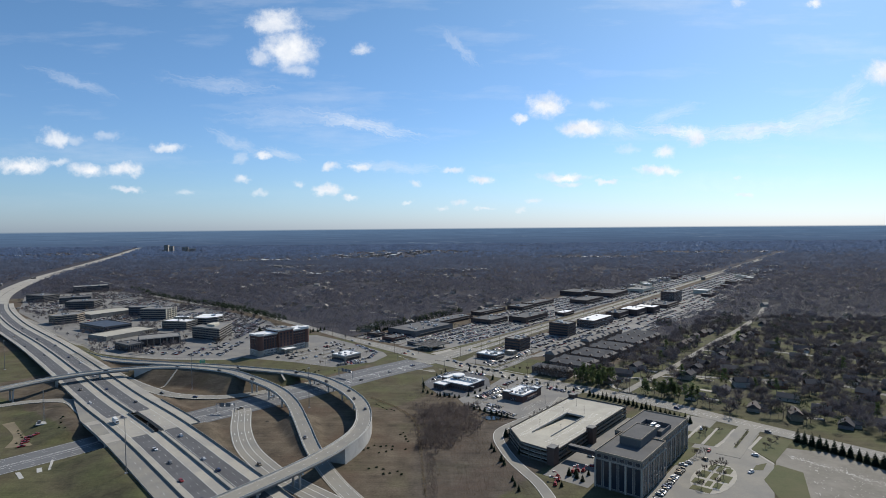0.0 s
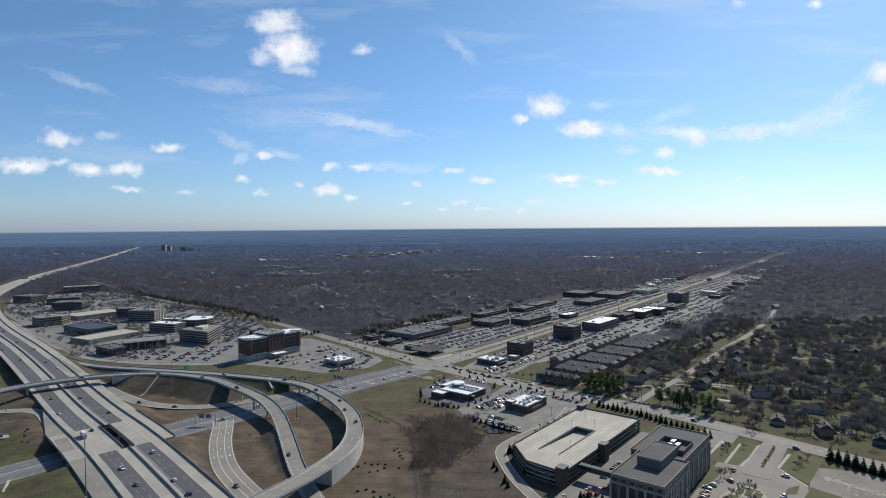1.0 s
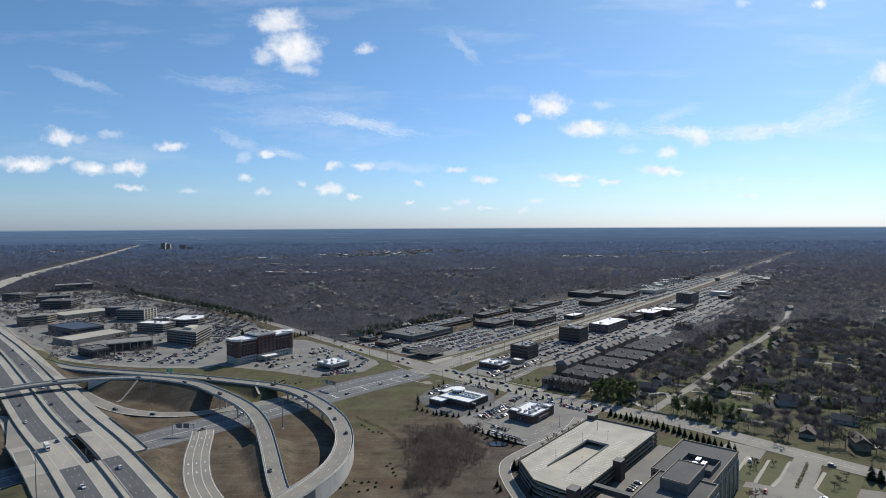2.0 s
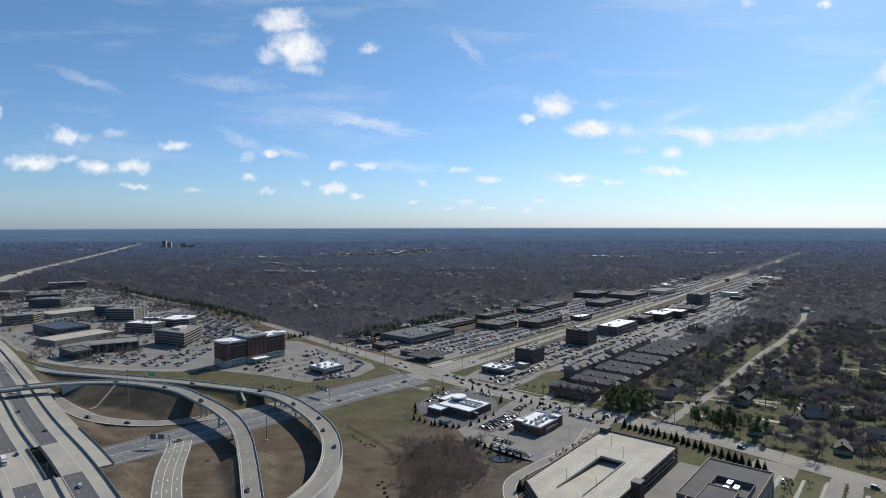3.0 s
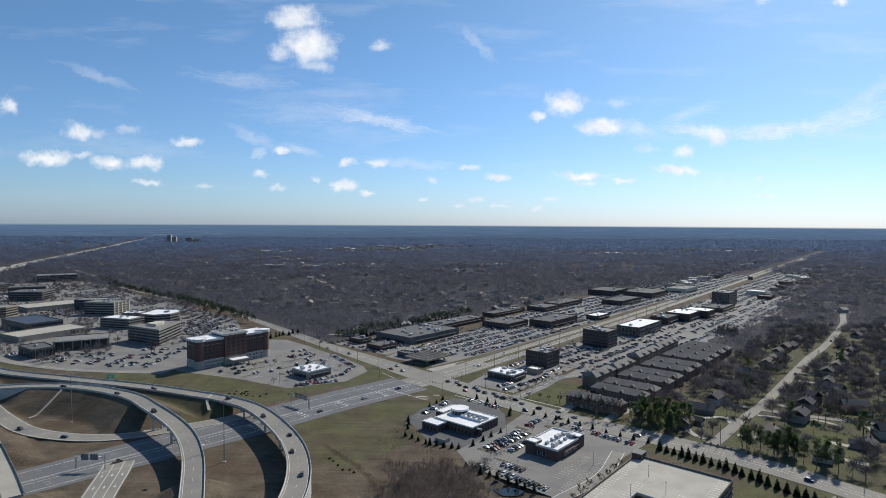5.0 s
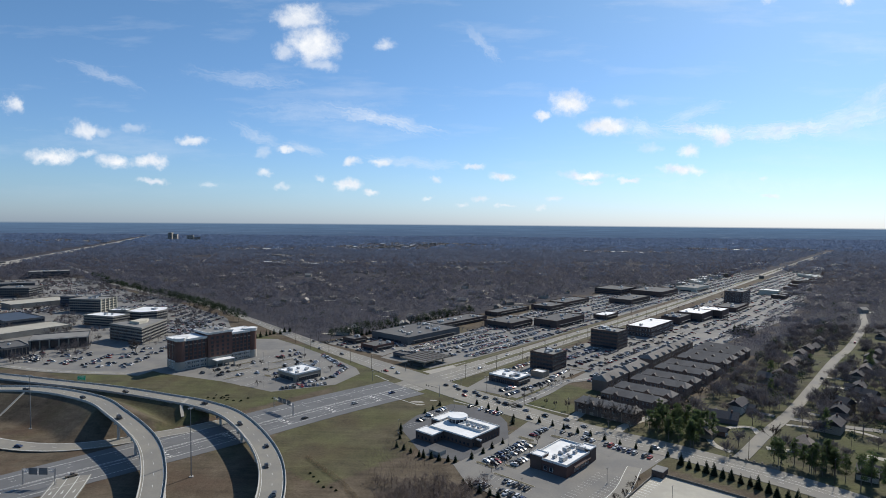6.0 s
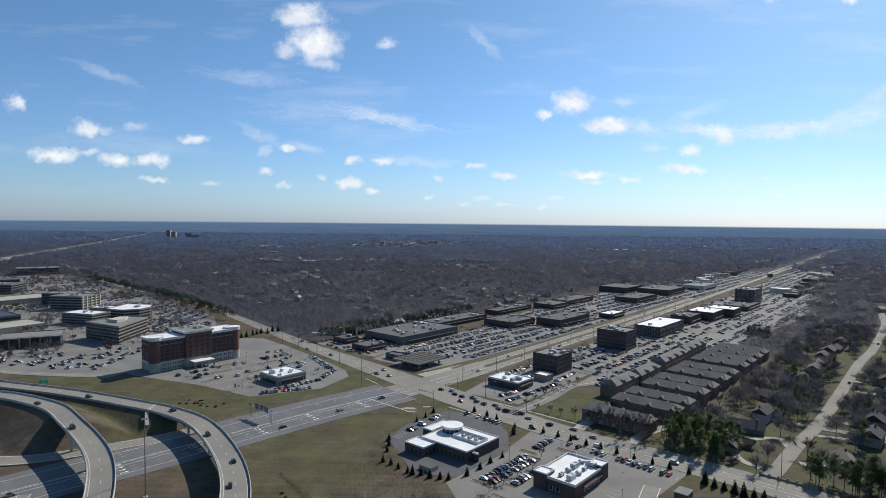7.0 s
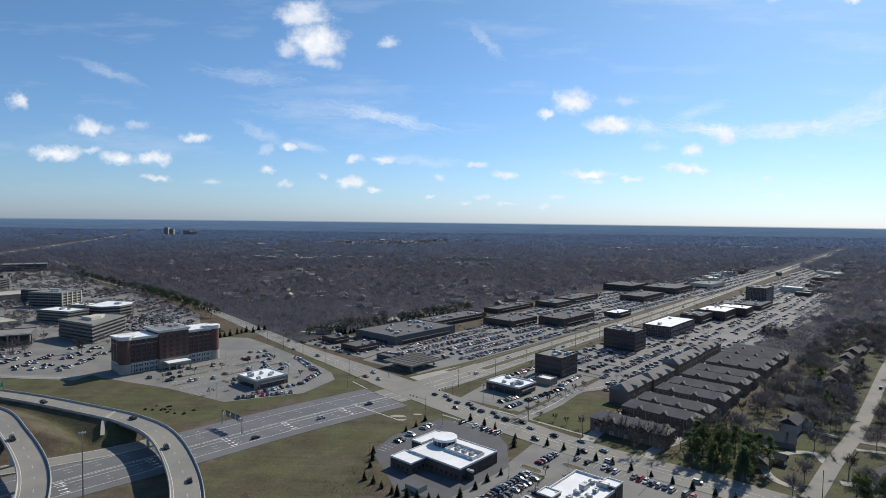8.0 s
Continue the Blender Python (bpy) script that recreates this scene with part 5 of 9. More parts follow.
    for t in (-6.6, 0.0, 6.6):
        for z in (8.6, 11.9, 15.2, 18.5, 21.8):
            part("window", win, None, b).matrix_basis = pose(-L / 2, t, z, 0, 0, -90)
            part("window", win, None, b).matrix_basis = pose(L / 2, t, z, 0, 0, 90)
        for z in (0.8, 4.3):
            part("base_window", lower, None, b).matrix_basis = pose(-L / 2 - 0.15, t, z, 0, 0, -90)
    for t in (-7.6, -2.6, 2.6, 7.6):
        for z in (8.6, 12.2, 15.8, 19.4, 23.4):
            part("window", win, None, b).matrix_basis = pose(t, -D / 2 - 2.2, z)
    # porte-cochere
    m = Mesh().box(-9, 9, -D / 2 - 12.5, -D / 2 - 2.3, 4.6, 5.6)
    can = part("canopy", m, M_LIME, b, "pale entrance canopy with a white roof")
    part("canopy_roof", Mesh().box(-8.6, 8.6, -D / 2 - 12.1, -D / 2 - 2.7, 5.6, 5.75), M_WHITE, can)
    for px_ in (-8.2, -2.6, 2.6, 8.2):
        part("column", Mesh().box(px_ - 0.45, px_ + 0.45, -D / 2 - 12.2, -D / 2 - 11.3, -0.1, 4.6), M_LIME, can)
    put_units(b, 20, D, th + 0.76, 5)


build_hotel()


# ---- the bank with a drum ----
def build_bank():
    x, y = W(-68, 76)
    OCCUPIED.append((x, y, 24, 24, AXIS))
    b = thing("bank", "low dark brick bank with white roofs and round drum", "bank", spin(x, y, 0, AXIS))

    def mass(u0, u1, v0, v1, h, name="wing"):
        x0, x1, y0, y1 = K * (u0 + 68), K * (u1 + 68), -K * (v1 - 76), -K * (v0 - 76)
        w = part(name, Mesh().box(x0, x1, y0, y1, -0.4, h), M_DKBRICK, b, "dark red brick wing")
        part("roof", Mesh().box(x0 + 0.3, x1 - 0.3, y0 + 0.3, y1 - 0.3, h + 0.004, h + 0.15), M_WHITE, w, "white membrane roof")
        m = parapet_mesh(x1 - x0, y1 - y0, h - 0.25, h + 0.55, 0.35, 0.06)
        m.v = [(a + (x0 + x1) / 2, c + (y0 + y1) / 2, z) for a, c, z in m.v]
        part("parapet", m, M_TRIM, w)
        me = window_mesh(1.5, 1.7, (M_DKBRICK, M_GLASS), 0.1, 0.08)
        for t in np.arange(x0 + 2.2, x1 - 1.4, 3.0):
            part("window", me, None, w).matrix_basis = pose(float(t), y0, 1.0)
        for t in np.arange(y0 + 2.2, y1 - 1.4, 3.0):
            part("window", me, None, w).matrix_basis = pose(x0, float(t), 1.0, 0, 0, -90)

    mass(-79, -50, 61, 94, 5.6)
    mass(-89, -79.1, 58, 72, 4.9)
    mass(-70, -51, 54, 60.9, 6.6)
    mass(-74.5, -73.1, 94.1, 97.5, 4.0)
    r = 6.2
    cx, cy = K * (-60 + 68), -K * (68 - 76)
    d = part("drum", Mesh().tube((cx, cy, 5.7), (cx, cy, 8.4), r - 0.5, r - 0.5, 28), M_GLASS, b, "round clerestory of dark glass")
    part("drum_roof", Mesh().tube((cx, cy, 8.4), (cx, cy, 9.6), r, r, 28), M_WHITE, d, "white circular roof disc")
    for i in range(14):
        w = 2 * math.pi * i / 14
        part("mullion", Mesh().tube((cx + (r - 0.4) * math.cos(w), cy + (r - 0.4) * math.sin(w), 5.7), (cx + (r - 0.4) * math.cos(w), cy + (r - 0.4) * math.sin(w), 8.4), 0.12, 0.12, 4), M_TRIM, d)
    # screened plant well on the long roof
    x0, x1, y0, y1 = K * 1, K * 10, -K * (92 - 76), -K * (74 - 76)
    m = parapet_mesh(x1 - x0, y1 - y0, 5.7, 7.2, 0.25, 0.0)
    m.v = [(a + (x0 + x1) / 2, c + (y0 + y1) / 2, z) for a, c, z in m.v]
    part("plant_screen", m, M_TRIM, b)
    for t in (0.25, 0.5, 0.75):
        part("rooftop_unit", UNIT, None, b, "galvanised air handling unit").matrix_basis = pose((x0 + x1) / 2, y0 + (y1 - y0) * t, 5.75)
    part("bin_enclosure", Mesh().box(K * (-101 + 68), K * (-95 + 68), -K * (88 - 76), -K * (80 - 76), 0.0, 2.3, 0, 1), (M_LIME, M_DKROOF), b, "pale walled bin enclosure")


build_bank()


# ---- the white-roofed restaurant ----
def build_cafe():
    x, y, L, D = lay(-78, -45, 135, 157)
    b = thing("restaurant", "red and dark brick restaurant with a white roof and grey parapets", "restaurant", spin(x, y, 0, AXIS))
    h = 6.0
    part("wall", Mesh().box(-L / 2, L / 2, -D / 2, D / 2, -0.4, h), M_BRICK, b, "red brick wall")
    part("roof", Mesh().box(-L / 2 + 0.3, L / 2 - 0.3, -D / 2 + 0.3, D / 2 - 0.3, h + 0.004, h + 0.12), M_WHITE, b, "white membrane roof")
    part("parapet", parapet_mesh(L, D, h - 0.2, h + 1.0, 0.4), M_TRIM, b, "pale grey parapet")
    for sx in (-1, 1):
        for sy in (-sx,):
            px_, py = sx * (L / 2 - 3.2), sy * (D / 2 - 3.2)
            t = part("corner_tower", Mesh().box(px_ - 3.5, px_ + 3.5, py - 3.5, py + 3.5, -0.4, 7.4), M_LIME if sx * sy > 0 else M_DKBRICK, b, "corner tower with stone cladding")
            m = parapet_mesh(7.0, 7.0, 7.4, 8.0, 0.35, 0.1)
            m.v = [(a + px_, c + py, z) for a, c, z in m.v]
            part("parapet", m, M_TRIM, t)
            part("tower_roof", Mesh().box(px_ - 3.2, px_ + 3.2, py - 3.2, py + 3.2, 7.404, 7.5), M_WHITE, t)
    me = window_mesh(2.0, 2.4, (M_TRIM, M_GLASS), 0.15)
    put_windows(b, L, D, me, [1.0], 3.4, 8.0)
    for s, (fx, fy, deg, run) in enumerate(faces(L, D)[:2]):
        m = Mesh()
        m.add([(-run / 2 + 7.4, -0.02, 4.2), (run / 2 - 7.4, -0.02, 4.2), (run / 2 - 7.4, -1.2, 3.6), (-run / 2 + 7.4, -1.2, 3.6), (-run / 2 + 7.4, -0.02, 3.5), (run / 2 - 7.4, -0.02, 3.5)], [(0, 1, 2, 3), (3, 2, 5, 4), (0, 3, 4), (1, 5, 2)])
        part("awning", m, M_DKBRICK, b, "dark fabric awning").matrix_basis = pose(fx, fy, 0, 0, 0, deg)
    for k in range(9):
        ob = part("rooftop_unit", BIG_UNIT if k % 3 == 0 else UNIT, None, b, "galvanised air handling unit")
        ob.matrix_basis = pose(-L * 0.3 + (k % 4) * L * 0.2, -D * 0.24 + (k // 4) * D * 0.24, h + 0.12, 0, 0, 90 * (k % 2))


build_cafe()


# ---- the parking garage ----
def build_garage():
    u0, u1, v0, v1 = -188, -61, 198, 249
    x, y, L, D = lay(u0, u1, v0, v1)
    z = 0.0
    b = thing("parking_garage", "open concrete parking garage with a pale sunlit roof deck", "parking garage", spin(x, y, z, AXIS))

    def q(u, v):
        return (K * (u - (u0 + u1) / 2), -K * (v - (v0 + v1) / 2))

    hole = [q(-163, 217), q(-163, 232.5), q(-107, 232.5), q(-107, 217)]
    outline = [q(-186, 221), q(-166, 199), q(-61, 198), q(-61, 249), q(-188, 249)]
    hx0, hx1 = hole[0][0], hole[2][0]
    hy0, hy1 = hole[1][1], hole[0][1]
    top = 9.0
    for k, zt in enumerate((3.0, 6.0, top)):
        m = Mesh()
        ox0, ox1, oy0, oy1 = -L / 2, L / 2, -D / 2, D / 2
        m.box(ox0, ox1, oy0, hy0, zt - 0.5, zt)
        m.prism([q(-182.4, 217), (ox1, hy1), (ox1, oy1), q(-166, 199)], zt - 0.5, zt)
        m.prism([q(-188, 232.5), (hx0, hy0), (hx0, hy1), q(-182.4, 217), q(-186, 221)], zt - 0.5, zt)
        m.box(hx1, ox1, hy0, hy1, zt - 0.5, zt)
        part("deck", m, M_DECKTOP, b, "pale concrete parking deck")
    # sloping ramp in the well
    m = Mesh().add([(hx0, hy0 + 0.3, top - 0.02), (hx1, hy0 + 0.3, top - 3.2), (hx1, hy1 - 0.3, top - 3.2), (hx0, hy1 - 0.3, top - 0.02), (hx0, hy0 + 0.3, top - 0.45), (hx1, hy0 + 0.3, top - 3.6), (hx1, hy1 - 0.3, top - 3.6), (hx0, hy1 - 0.3, top - 0.45)],
                   [(0, 1, 2, 3), (7, 6, 5, 4), (0, 4, 5, 1), (2, 6, 7, 3), (1, 5, 6, 2)])
    part("ramp", m, M_DECKTOP, b, "sloping concrete ramp")
    # spandrels on each level, leaving open bands
    for zt in (0.0, 3.0, 6.0, top):
        hgt = 1.0 if zt == top else 1.15
        segs = [(q(-188, 249), q(-61, 249)), (q(-61, 249), q(-61, 198)), (q(-61, 198), q(-166, 199)), (q(-166, 199), q(-186, 221)), (q(-186, 221), q(-188, 249))]
        for a, c in segs:
            d = Vector((c[0] - a[0], c[1] - a[1])).normalized()
            n2 = Vector((d.y, -d.x)) * 0.22
            m = Mesh().prism([(a[0] - n2.x, a[1] - n2.y), (c[0] - n2.x, c[1] - n2.y), (c[0] + n2.x, c[1] + n2.y), (a[0] + n2.x, a[1] + n2.y)], zt - (0.5 if zt else 0.4), zt + hgt)
            part("spandrel", m, M_GARAGE, b, "brown precast spandrel panel with facade shade put into its colour")
    for a, c in (((hx0, hy0), (hx1, hy0)), ((hx0, hy1), (hx1, hy1)), ((hx1, hy0), (hx1, hy1))):
        m = Mesh().box(min(a[0], c[0]) - 0.15, max(a[0], c[0]) + 0.15, min(a[1], c[1]) - 0.15, max(a[1], c[1]) + 0.15, top + 0.004, top + 1.0)
        part("well_wall", m, M_WALL, b)
    col = Mesh().box(-0.3, 0.3, -0.3, 0.3, -0.4, top - 0.5).data("column", M_GARAGE)
    for i in range(15):
        t = -L / 2 + 0.6 + i * (L - 1.2) / 14
        for yy in (-D / 2 + 0.5, D / 2 - 0.5):
            if not (yy > 0 and i < 3):
                part("column", col, None, b).matrix_basis = pose(t, yy, 0)
    for i in range(6):
        for xx in (-L / 2 + 0.5, L / 2 - 0.5):
            if not (i > 2 and xx < 0):
                part("column", col, None, b).matrix_basis = pose(xx, -D / 2 + 1 + i * (D - 2) / 5, 0)
    # stair towers
    for u, v, w in ((-186.0, 246.5, 3.4), (-133, 250.5, 3.2), (-62, 200, 3.4)):
        px_, py = q(u, v)
        t = part("stair_tower", Mesh().box(px_ - w, px_ + w, py - w * 0.8, py + w * 0.8, -0.4, top + 3.0), M_DKBRICK, b, "dark brick stair tower")
        part("tower_roof", Mesh().box(px_ - w - 0.2, px_ + w + 0.2, py - w * 0.8 - 0.2, py + w * 0.8 + 0.2, top + 3.0, top + 3.3), M_GREYROOF, t)
    # painted bays
    m = Mesh()
    for i in range(44):
        t = -L / 2 + 3 + i * 2.75
        for yy, s in ((-D / 2 + 0.6, 1), (D / 2 - 0.6, -1), (hy0 - 0.6, -1), (hy1 + 0.6, 1)):
            if yy > 0 and t < -L / 2 + 22 and s < 0:
                continue
            if abs(yy) < D / 2 - 2 and not hx0 - 12 < t < hx1 + 14:
                continue
            m.box(t - 0.1, t + 0.1, min(yy, yy + 5.2 * s), max(yy, yy + 5.2 * s), top + 0.004, top + 0.012)
    part("bay_lines", m, M_BRIGHT, b, kind="stuff")
    for u, v in ((-150, 216), (-112, 216), (-150, 234), (-98, 228), (-84, 214)):
        px_, py = q(u, v)
        pole = part("lamp_post", Mesh().tube((px_, py, top), (px_, py, top + 6), 0.12, 0.08, 6), M_POLE, b)
        part("lamp_head", Mesh().box(px_ - 0.6, px_ + 0.6, py - 0.2, py + 0.2, top + 5.9, top + 6.1), M_POLE, pole)


build_garage()


# ---- the big office beside the garage ----
def build_office():
    x, y, L, D = lay(-201, -100, 281, 314)
    b = thing("office_building", "dark stone office building with tall window bays and stepped roof", "office", spin(x, y, 0, AXIS))
    um, vm = -150.5, 297.5

    def q(u, v):
        return (K * (u - um), -K * (v - vm))

    def mass(u0, u1, v0, v1, h, floors, roof=M_DKROOF, big=False):
        (x0, y1), (x1, y0) = q(u0, v0), q(u1, v1)
        w = part("wing", Mesh().box(x0, x1, y0, y1, -0.4, h), M_GREYWALL, b, "grey stone wing")
        part("roof", Mesh().box(x0 + 0.4, x1 - 0.4, y0 + 0.4, y1 - 0.4, h + 0.004, h + 0.15), roof, w, "dark ballast roof")
        m = parapet_mesh(x1 - x0, y1 - y0, h - 0.4, h + 0.9, 0.45, 0.12)
        m.v = [(a + (x0 + x1) / 2, c + (y0 + y1) / 2, zz) for a, c, zz in m.v]
        part("parapet", m, M_TAN, w)
        fh = h / floors
        for cx, cy, deg, run in (((x0 + x1) / 2, y0, 0, x1 - x0), (x0, (y0 + y1) / 2, -90, y1 - y0), (x1, (y0 + y1) / 2, 90, y1 - y0)):
            n = max(1, int(run / 4.2))
            gap = run / n
            tall = window_mesh(gap * 0.74, h - fh - 1.8, (M_LIME, M_GLASS), 0.16, 0.14)
            top = window_mesh(gap * 0.66, fh * 0.62, (M_LIME, M_GLASS), 0.14, 0.14)
            c, sn = math.cos(radians(deg)), math.sin(radians(deg))
            for i in range(n):
                t = (i - (n - 1) / 2) * gap
                part("window_bay", tall, None, w).matrix_basis = pose(cx + c * t, cy + sn * t, 1.0, 0, 0, deg)
                part("window", top, None, w).matrix_basis = pose(cx + c * t, cy + sn * t, h - fh + 0.5, 0, 0, deg)
            part("cornice", Mesh().box(-run / 2, run / 2, -0.3, -0.02, h - fh - 0.5, h - fh + 0.1), M_LIME, w).matrix_basis = pose(cx, cy, 0, 0, 0, deg)
            for i in range(0, n + 1, 2):
                t = (i - n / 2) * gap * 0.985
                part("pilaster", Mesh().box(-0.5, 0.5, -0.45, -0.02, 0, h - fh - 0.55), M_LIME, w).matrix_basis = pose(cx + c * t, cy + sn * t, 0, 0, 0, deg)

    mass(-200, -157.1, 284, 314, 21.5, 6)
    mass(-157, -101, 279, 311, 21.5, 6)
    (x0, y1), (x1, y0) = q(-178, 291), q(-148, 305)
    pent = part("penthouse", Mesh().box(x0, x1, y0, y1, 21.66, 26.6), M_GREYWALL, b, "grey plant penthouse")
    part("penthouse_roof", Mesh().box(x0 + 0.4, x1 - 0.4, y0 + 0.4, y1 - 0.4, 26.604, 26.75), M_DKROOF, pent)
    m = parapet_mesh(x1 - x0, y1 - y0, 26.3, 27.2, 0.35, 0.08)
    m.v = [(a + (x0 + x1) / 2, c + (y0 + y1) / 2, zz) for a, c, zz in m.v]
    part("parapet", m, M_TAN, pent)
    (x0, y1), (x1, y0) = q(-147.5, 290), q(-128, 308)
    m = parapet_mesh(x1 - x0, y1 - y0, 21.66, 24.4, 0.35, 0.0)
    m.v = [(a + (x0 + x1) / 2, c + (y0 + y1) / 2, zz) for a, c, zz in m.v]
    part("plant_screen", m, M_GREYWALL, b)
    for k in range(4):
        part("rooftop_unit", BIG_UNIT, None, b, "white air handling unit").matrix_basis = pose(x0 + 3.5 + 4 * k, (y0 + y1) / 2 + (k % 2) * 4 - 2, 21.66)
    # covered bridge to the garage
    xx, y0 = q(-168, 283)
    _, y1 = q(-168, 250)
    br = part("skybridge", Mesh().box(xx - 2, xx + 2, y0, y1, 5.8, 9.2), M_GREYWALL, b, "enclosed bridge to the garage")
    for s in (-1, 1):
        part("bridge_window", Mesh().box(xx + s * 2.0 - 0.04, xx + s * 2.0 + 0.04, y0 + 0.5, y1 - 0.5, 6.9, 8.5), M_GLASS, br)


build_office()


# ---- shops, offices and stores along the avenue ----
def shop(u0, u1, v0, v1, h, label, wall, roof, style="store", floors=1, units=4, cap=None, name="store", category="store", group=""):
    return block(name, label, category, lay(u0, u1, v0, v1), h, wall, roof, style, floors, units, cap, group=group)


shop(-64, -38, -129, -104, 6.0, "tan stone restaurant with a white flat roof", M_TAN, M_WHITE, cap=M_TRIM, name="restaurant", category="restaurant", units=5)
shop(57, 68, -112, -94, 3.8, "low blue-trimmed filling station shop", M_GREYWALL, M_DKROOF, cap=M_BLUEGLASS, units=1, name="kiosk", category="shop")
shop(70, 88, -206, -186, 4.8, "dark brick restaurant with a low roof", M_DKBRICK, M_DKROOF, name="restaurant", category="restaurant", units=2)
shop(60, 88, -164, -142, 4.8, "red brick restaurant with a dark roof", M_BRICK, M_DKROOF, name="restaurant", category="restaurant", units=3)
shop(106, 195, -197, -139, 7.6, "large flat-roofed store with dark grey walls", M_GREYWALL, M_STOREROOF, units=22)
shop(198, 300, -206, -176, 5.5, "long low strip of shops with a grey roof", M_DKBRICK, M_STOREROOF, units=9)
shop(262, 312, -152, -110, 7.0, "dark flat-roofed shop block", M_DKBRICK, M_DKROOF, units=6)
shop(309, 384, -106, -72, 8.5, "dark brick store with a flat roof", M_DKBRICK, M_DKROOF, units=6)
shop(432, 478, -188, -154, 6.5, "low dark shop with a grey roof", M_DKBRICK, M_STOREROOF, units=5)
shop(488, 570, -190, -160, 6.5, "long low shop row with a grey roof", M_DKBRICK, M_STOREROOF, units=7)
shop(415, 454, -74, -55, 5.5, "small shop with a bright white roof", M_DKBRICK, M_WHITE, units=2)
shop(335, 420, -206, -184, 5.0, "low shop row at the wood's edge", M_DKBRICK, M_DKROOF, units=4)
shop(585, 668, -130, -92, 7.5, "dark flat-roofed store behind parked cars", M_DKBRICK, M_DKROOF, units=6)
shop(700, 770, -214, -160, 9.5, "dark office block near the wood", M_DKBRICK, M_DKROOF, "bands", 3, 4, name="office_building", category="office")
shop(722, 806, -150, -92, 9.0, "broad dark store with a flat roof", M_DKBRICK, M_STOREROOF, units=6)
shop(850, 930, -112, -72, 8.0, "pale low store beside the avenue", M_CREAM, M_GREYROOF, units=5)
shop(50, 71, 12, 40, 5.6, "dark glazed shop with a white roof", M_DKBRICK, M_WHITE, units=5, cap=M_TRIM)
shop(88, 98, 30, 42, 4.0, "little kiosk with a white roof", M_TAN, M_WHITE, units=0, name="kiosk", category="shop", style="plain")
shop(113, 138, 13, 37, 14.5, "dark glazed four storey office block", M_DKBRICK, M_GREYROOF, "bands", 4, 7, name="office_building", category="office")
shop(240, 266, 10, 41, 18.0, "dark five storey office block with a busy roof", M_DKBRICK, M_GREYROOF, "bands", 5, 9, name="office_building", category="office")
shop(331, 406, 11, 41, 11.0, "dark brick warehouse store with a bright white roof", M_DKBRICK, M_WHITE, units=2, cap=M_DKBRICK, style="windows", floors=2)
shop(444, 488, 11, 36, 9.0, "dark low store with plant on its roof", M_DKBRICK, M_DKROOF, units=6)
shop(491, 540, 16, 50, 10.5, "dark brick store with a bright white roof", M_DKBRICK, M_WHITE, units=3)
shop(540.5, 575, 26, 62, 10.5, "dark brick store wing with a bright white roof", M_DKBRICK, M_WHITE, units=3)
shop(696, 746, 22, 50, 23.0, "dark seven storey office tower with upright bands", M_DKBRICK, M_GREYROOF, "windows", 7, 5, name="office_building", category="office")
shop(620, 694, 30, 60, 6.0, "low dark podium beside the office tower", M_DKBRICK, M_DKROOF, units=4)
for k in range(44):
    u = 790 + 34 * k * 0.8 + rnd.uniform(-6, 6)
    side = rnd.choice((-1, 1))
    v0 = (34 + rnd.uniform(0, 60)) if side > 0 else (-150 + rnd.uniform(0, 40))
    v0 -= (u - 700) * 0.045
    w, d = rnd.uniform(18, 26), rnd.uniform(14, 34)
    pale = rnd.random() < 0.45
    shop(u, u + w, v0, v0 + d, rnd.uniform(5, 9), "low far shop with a %s flat roof" % ("white" if pale else "dark"), M_CREAM if pale else M_DKBRICK, M_WHITE if pale else M_GREYROOF, "plain", units=1, group="far shops along the avenue")


def build_canopy():
    x, y, L, D = lay(43, 80, -88, -56)
    b = thing("filling_station_canopy", "dark square filling station canopy on columns", "canopy", spin(x, y, 0, AXIS))
    part("roof", Mesh().box(-L / 2, L / 2, -D / 2, D / 2, 4.8, 5.5), M_DKROOF, b)
    m = parapet_mesh(L, D, 4.6, 5.9, 0.4, 0.05)
    part("fascia", m, M_TAN, b)
    m = Mesh()
    for i in range(1, 6):
        m.box(-L / 2 + 0.4, L / 2 - 0.4, -D / 2 + i * D / 6 - 0.12, -D / 2 + i * D / 6 + 0.12, 5.5, 5.75)
        m.box(-L / 2 + i * L / 6 - 0.12, -L / 2 + i * L / 6 + 0.12, -D / 2 + 0.4, D / 2 - 0.4, 5.76, 5.95)
    part("roof_ribs", m, M_DKBRICK, b)
    for i in (-1, 0, 1):
        for j in (-1, 1):
            part("column", Mesh().box(i * L * 0.36 - 0.35, i * L * 0.36 + 0.35, j * D * 0.32 - 0.35, j * D * 0.32 + 0.35, -0.1, 4.8), M_TAN, b)
            part("pump", Mesh().bevel_box(i * L * 0.36 + 1.2, i * L * 0.36 + 2.2, j * D * 0.32 - 0.4, j * D * 0.32 + 0.4, 0, 1.9), M_METAL, b)


build_canopy()


# ---- the office campus ----
def campus(x, y, L, D, deg, h, label, wall, roof, style="bands", floors=4, units=4, cap=None, name="office_building", category="office"):
    OCCUPIED.append((K * x, K * y, L / 2 + 1.5, D / 2 + 1.5, deg))
    return block(name, label, category, (K * x, K * y, L, D), h, wall, roof, style, floors, units, cap, deg)


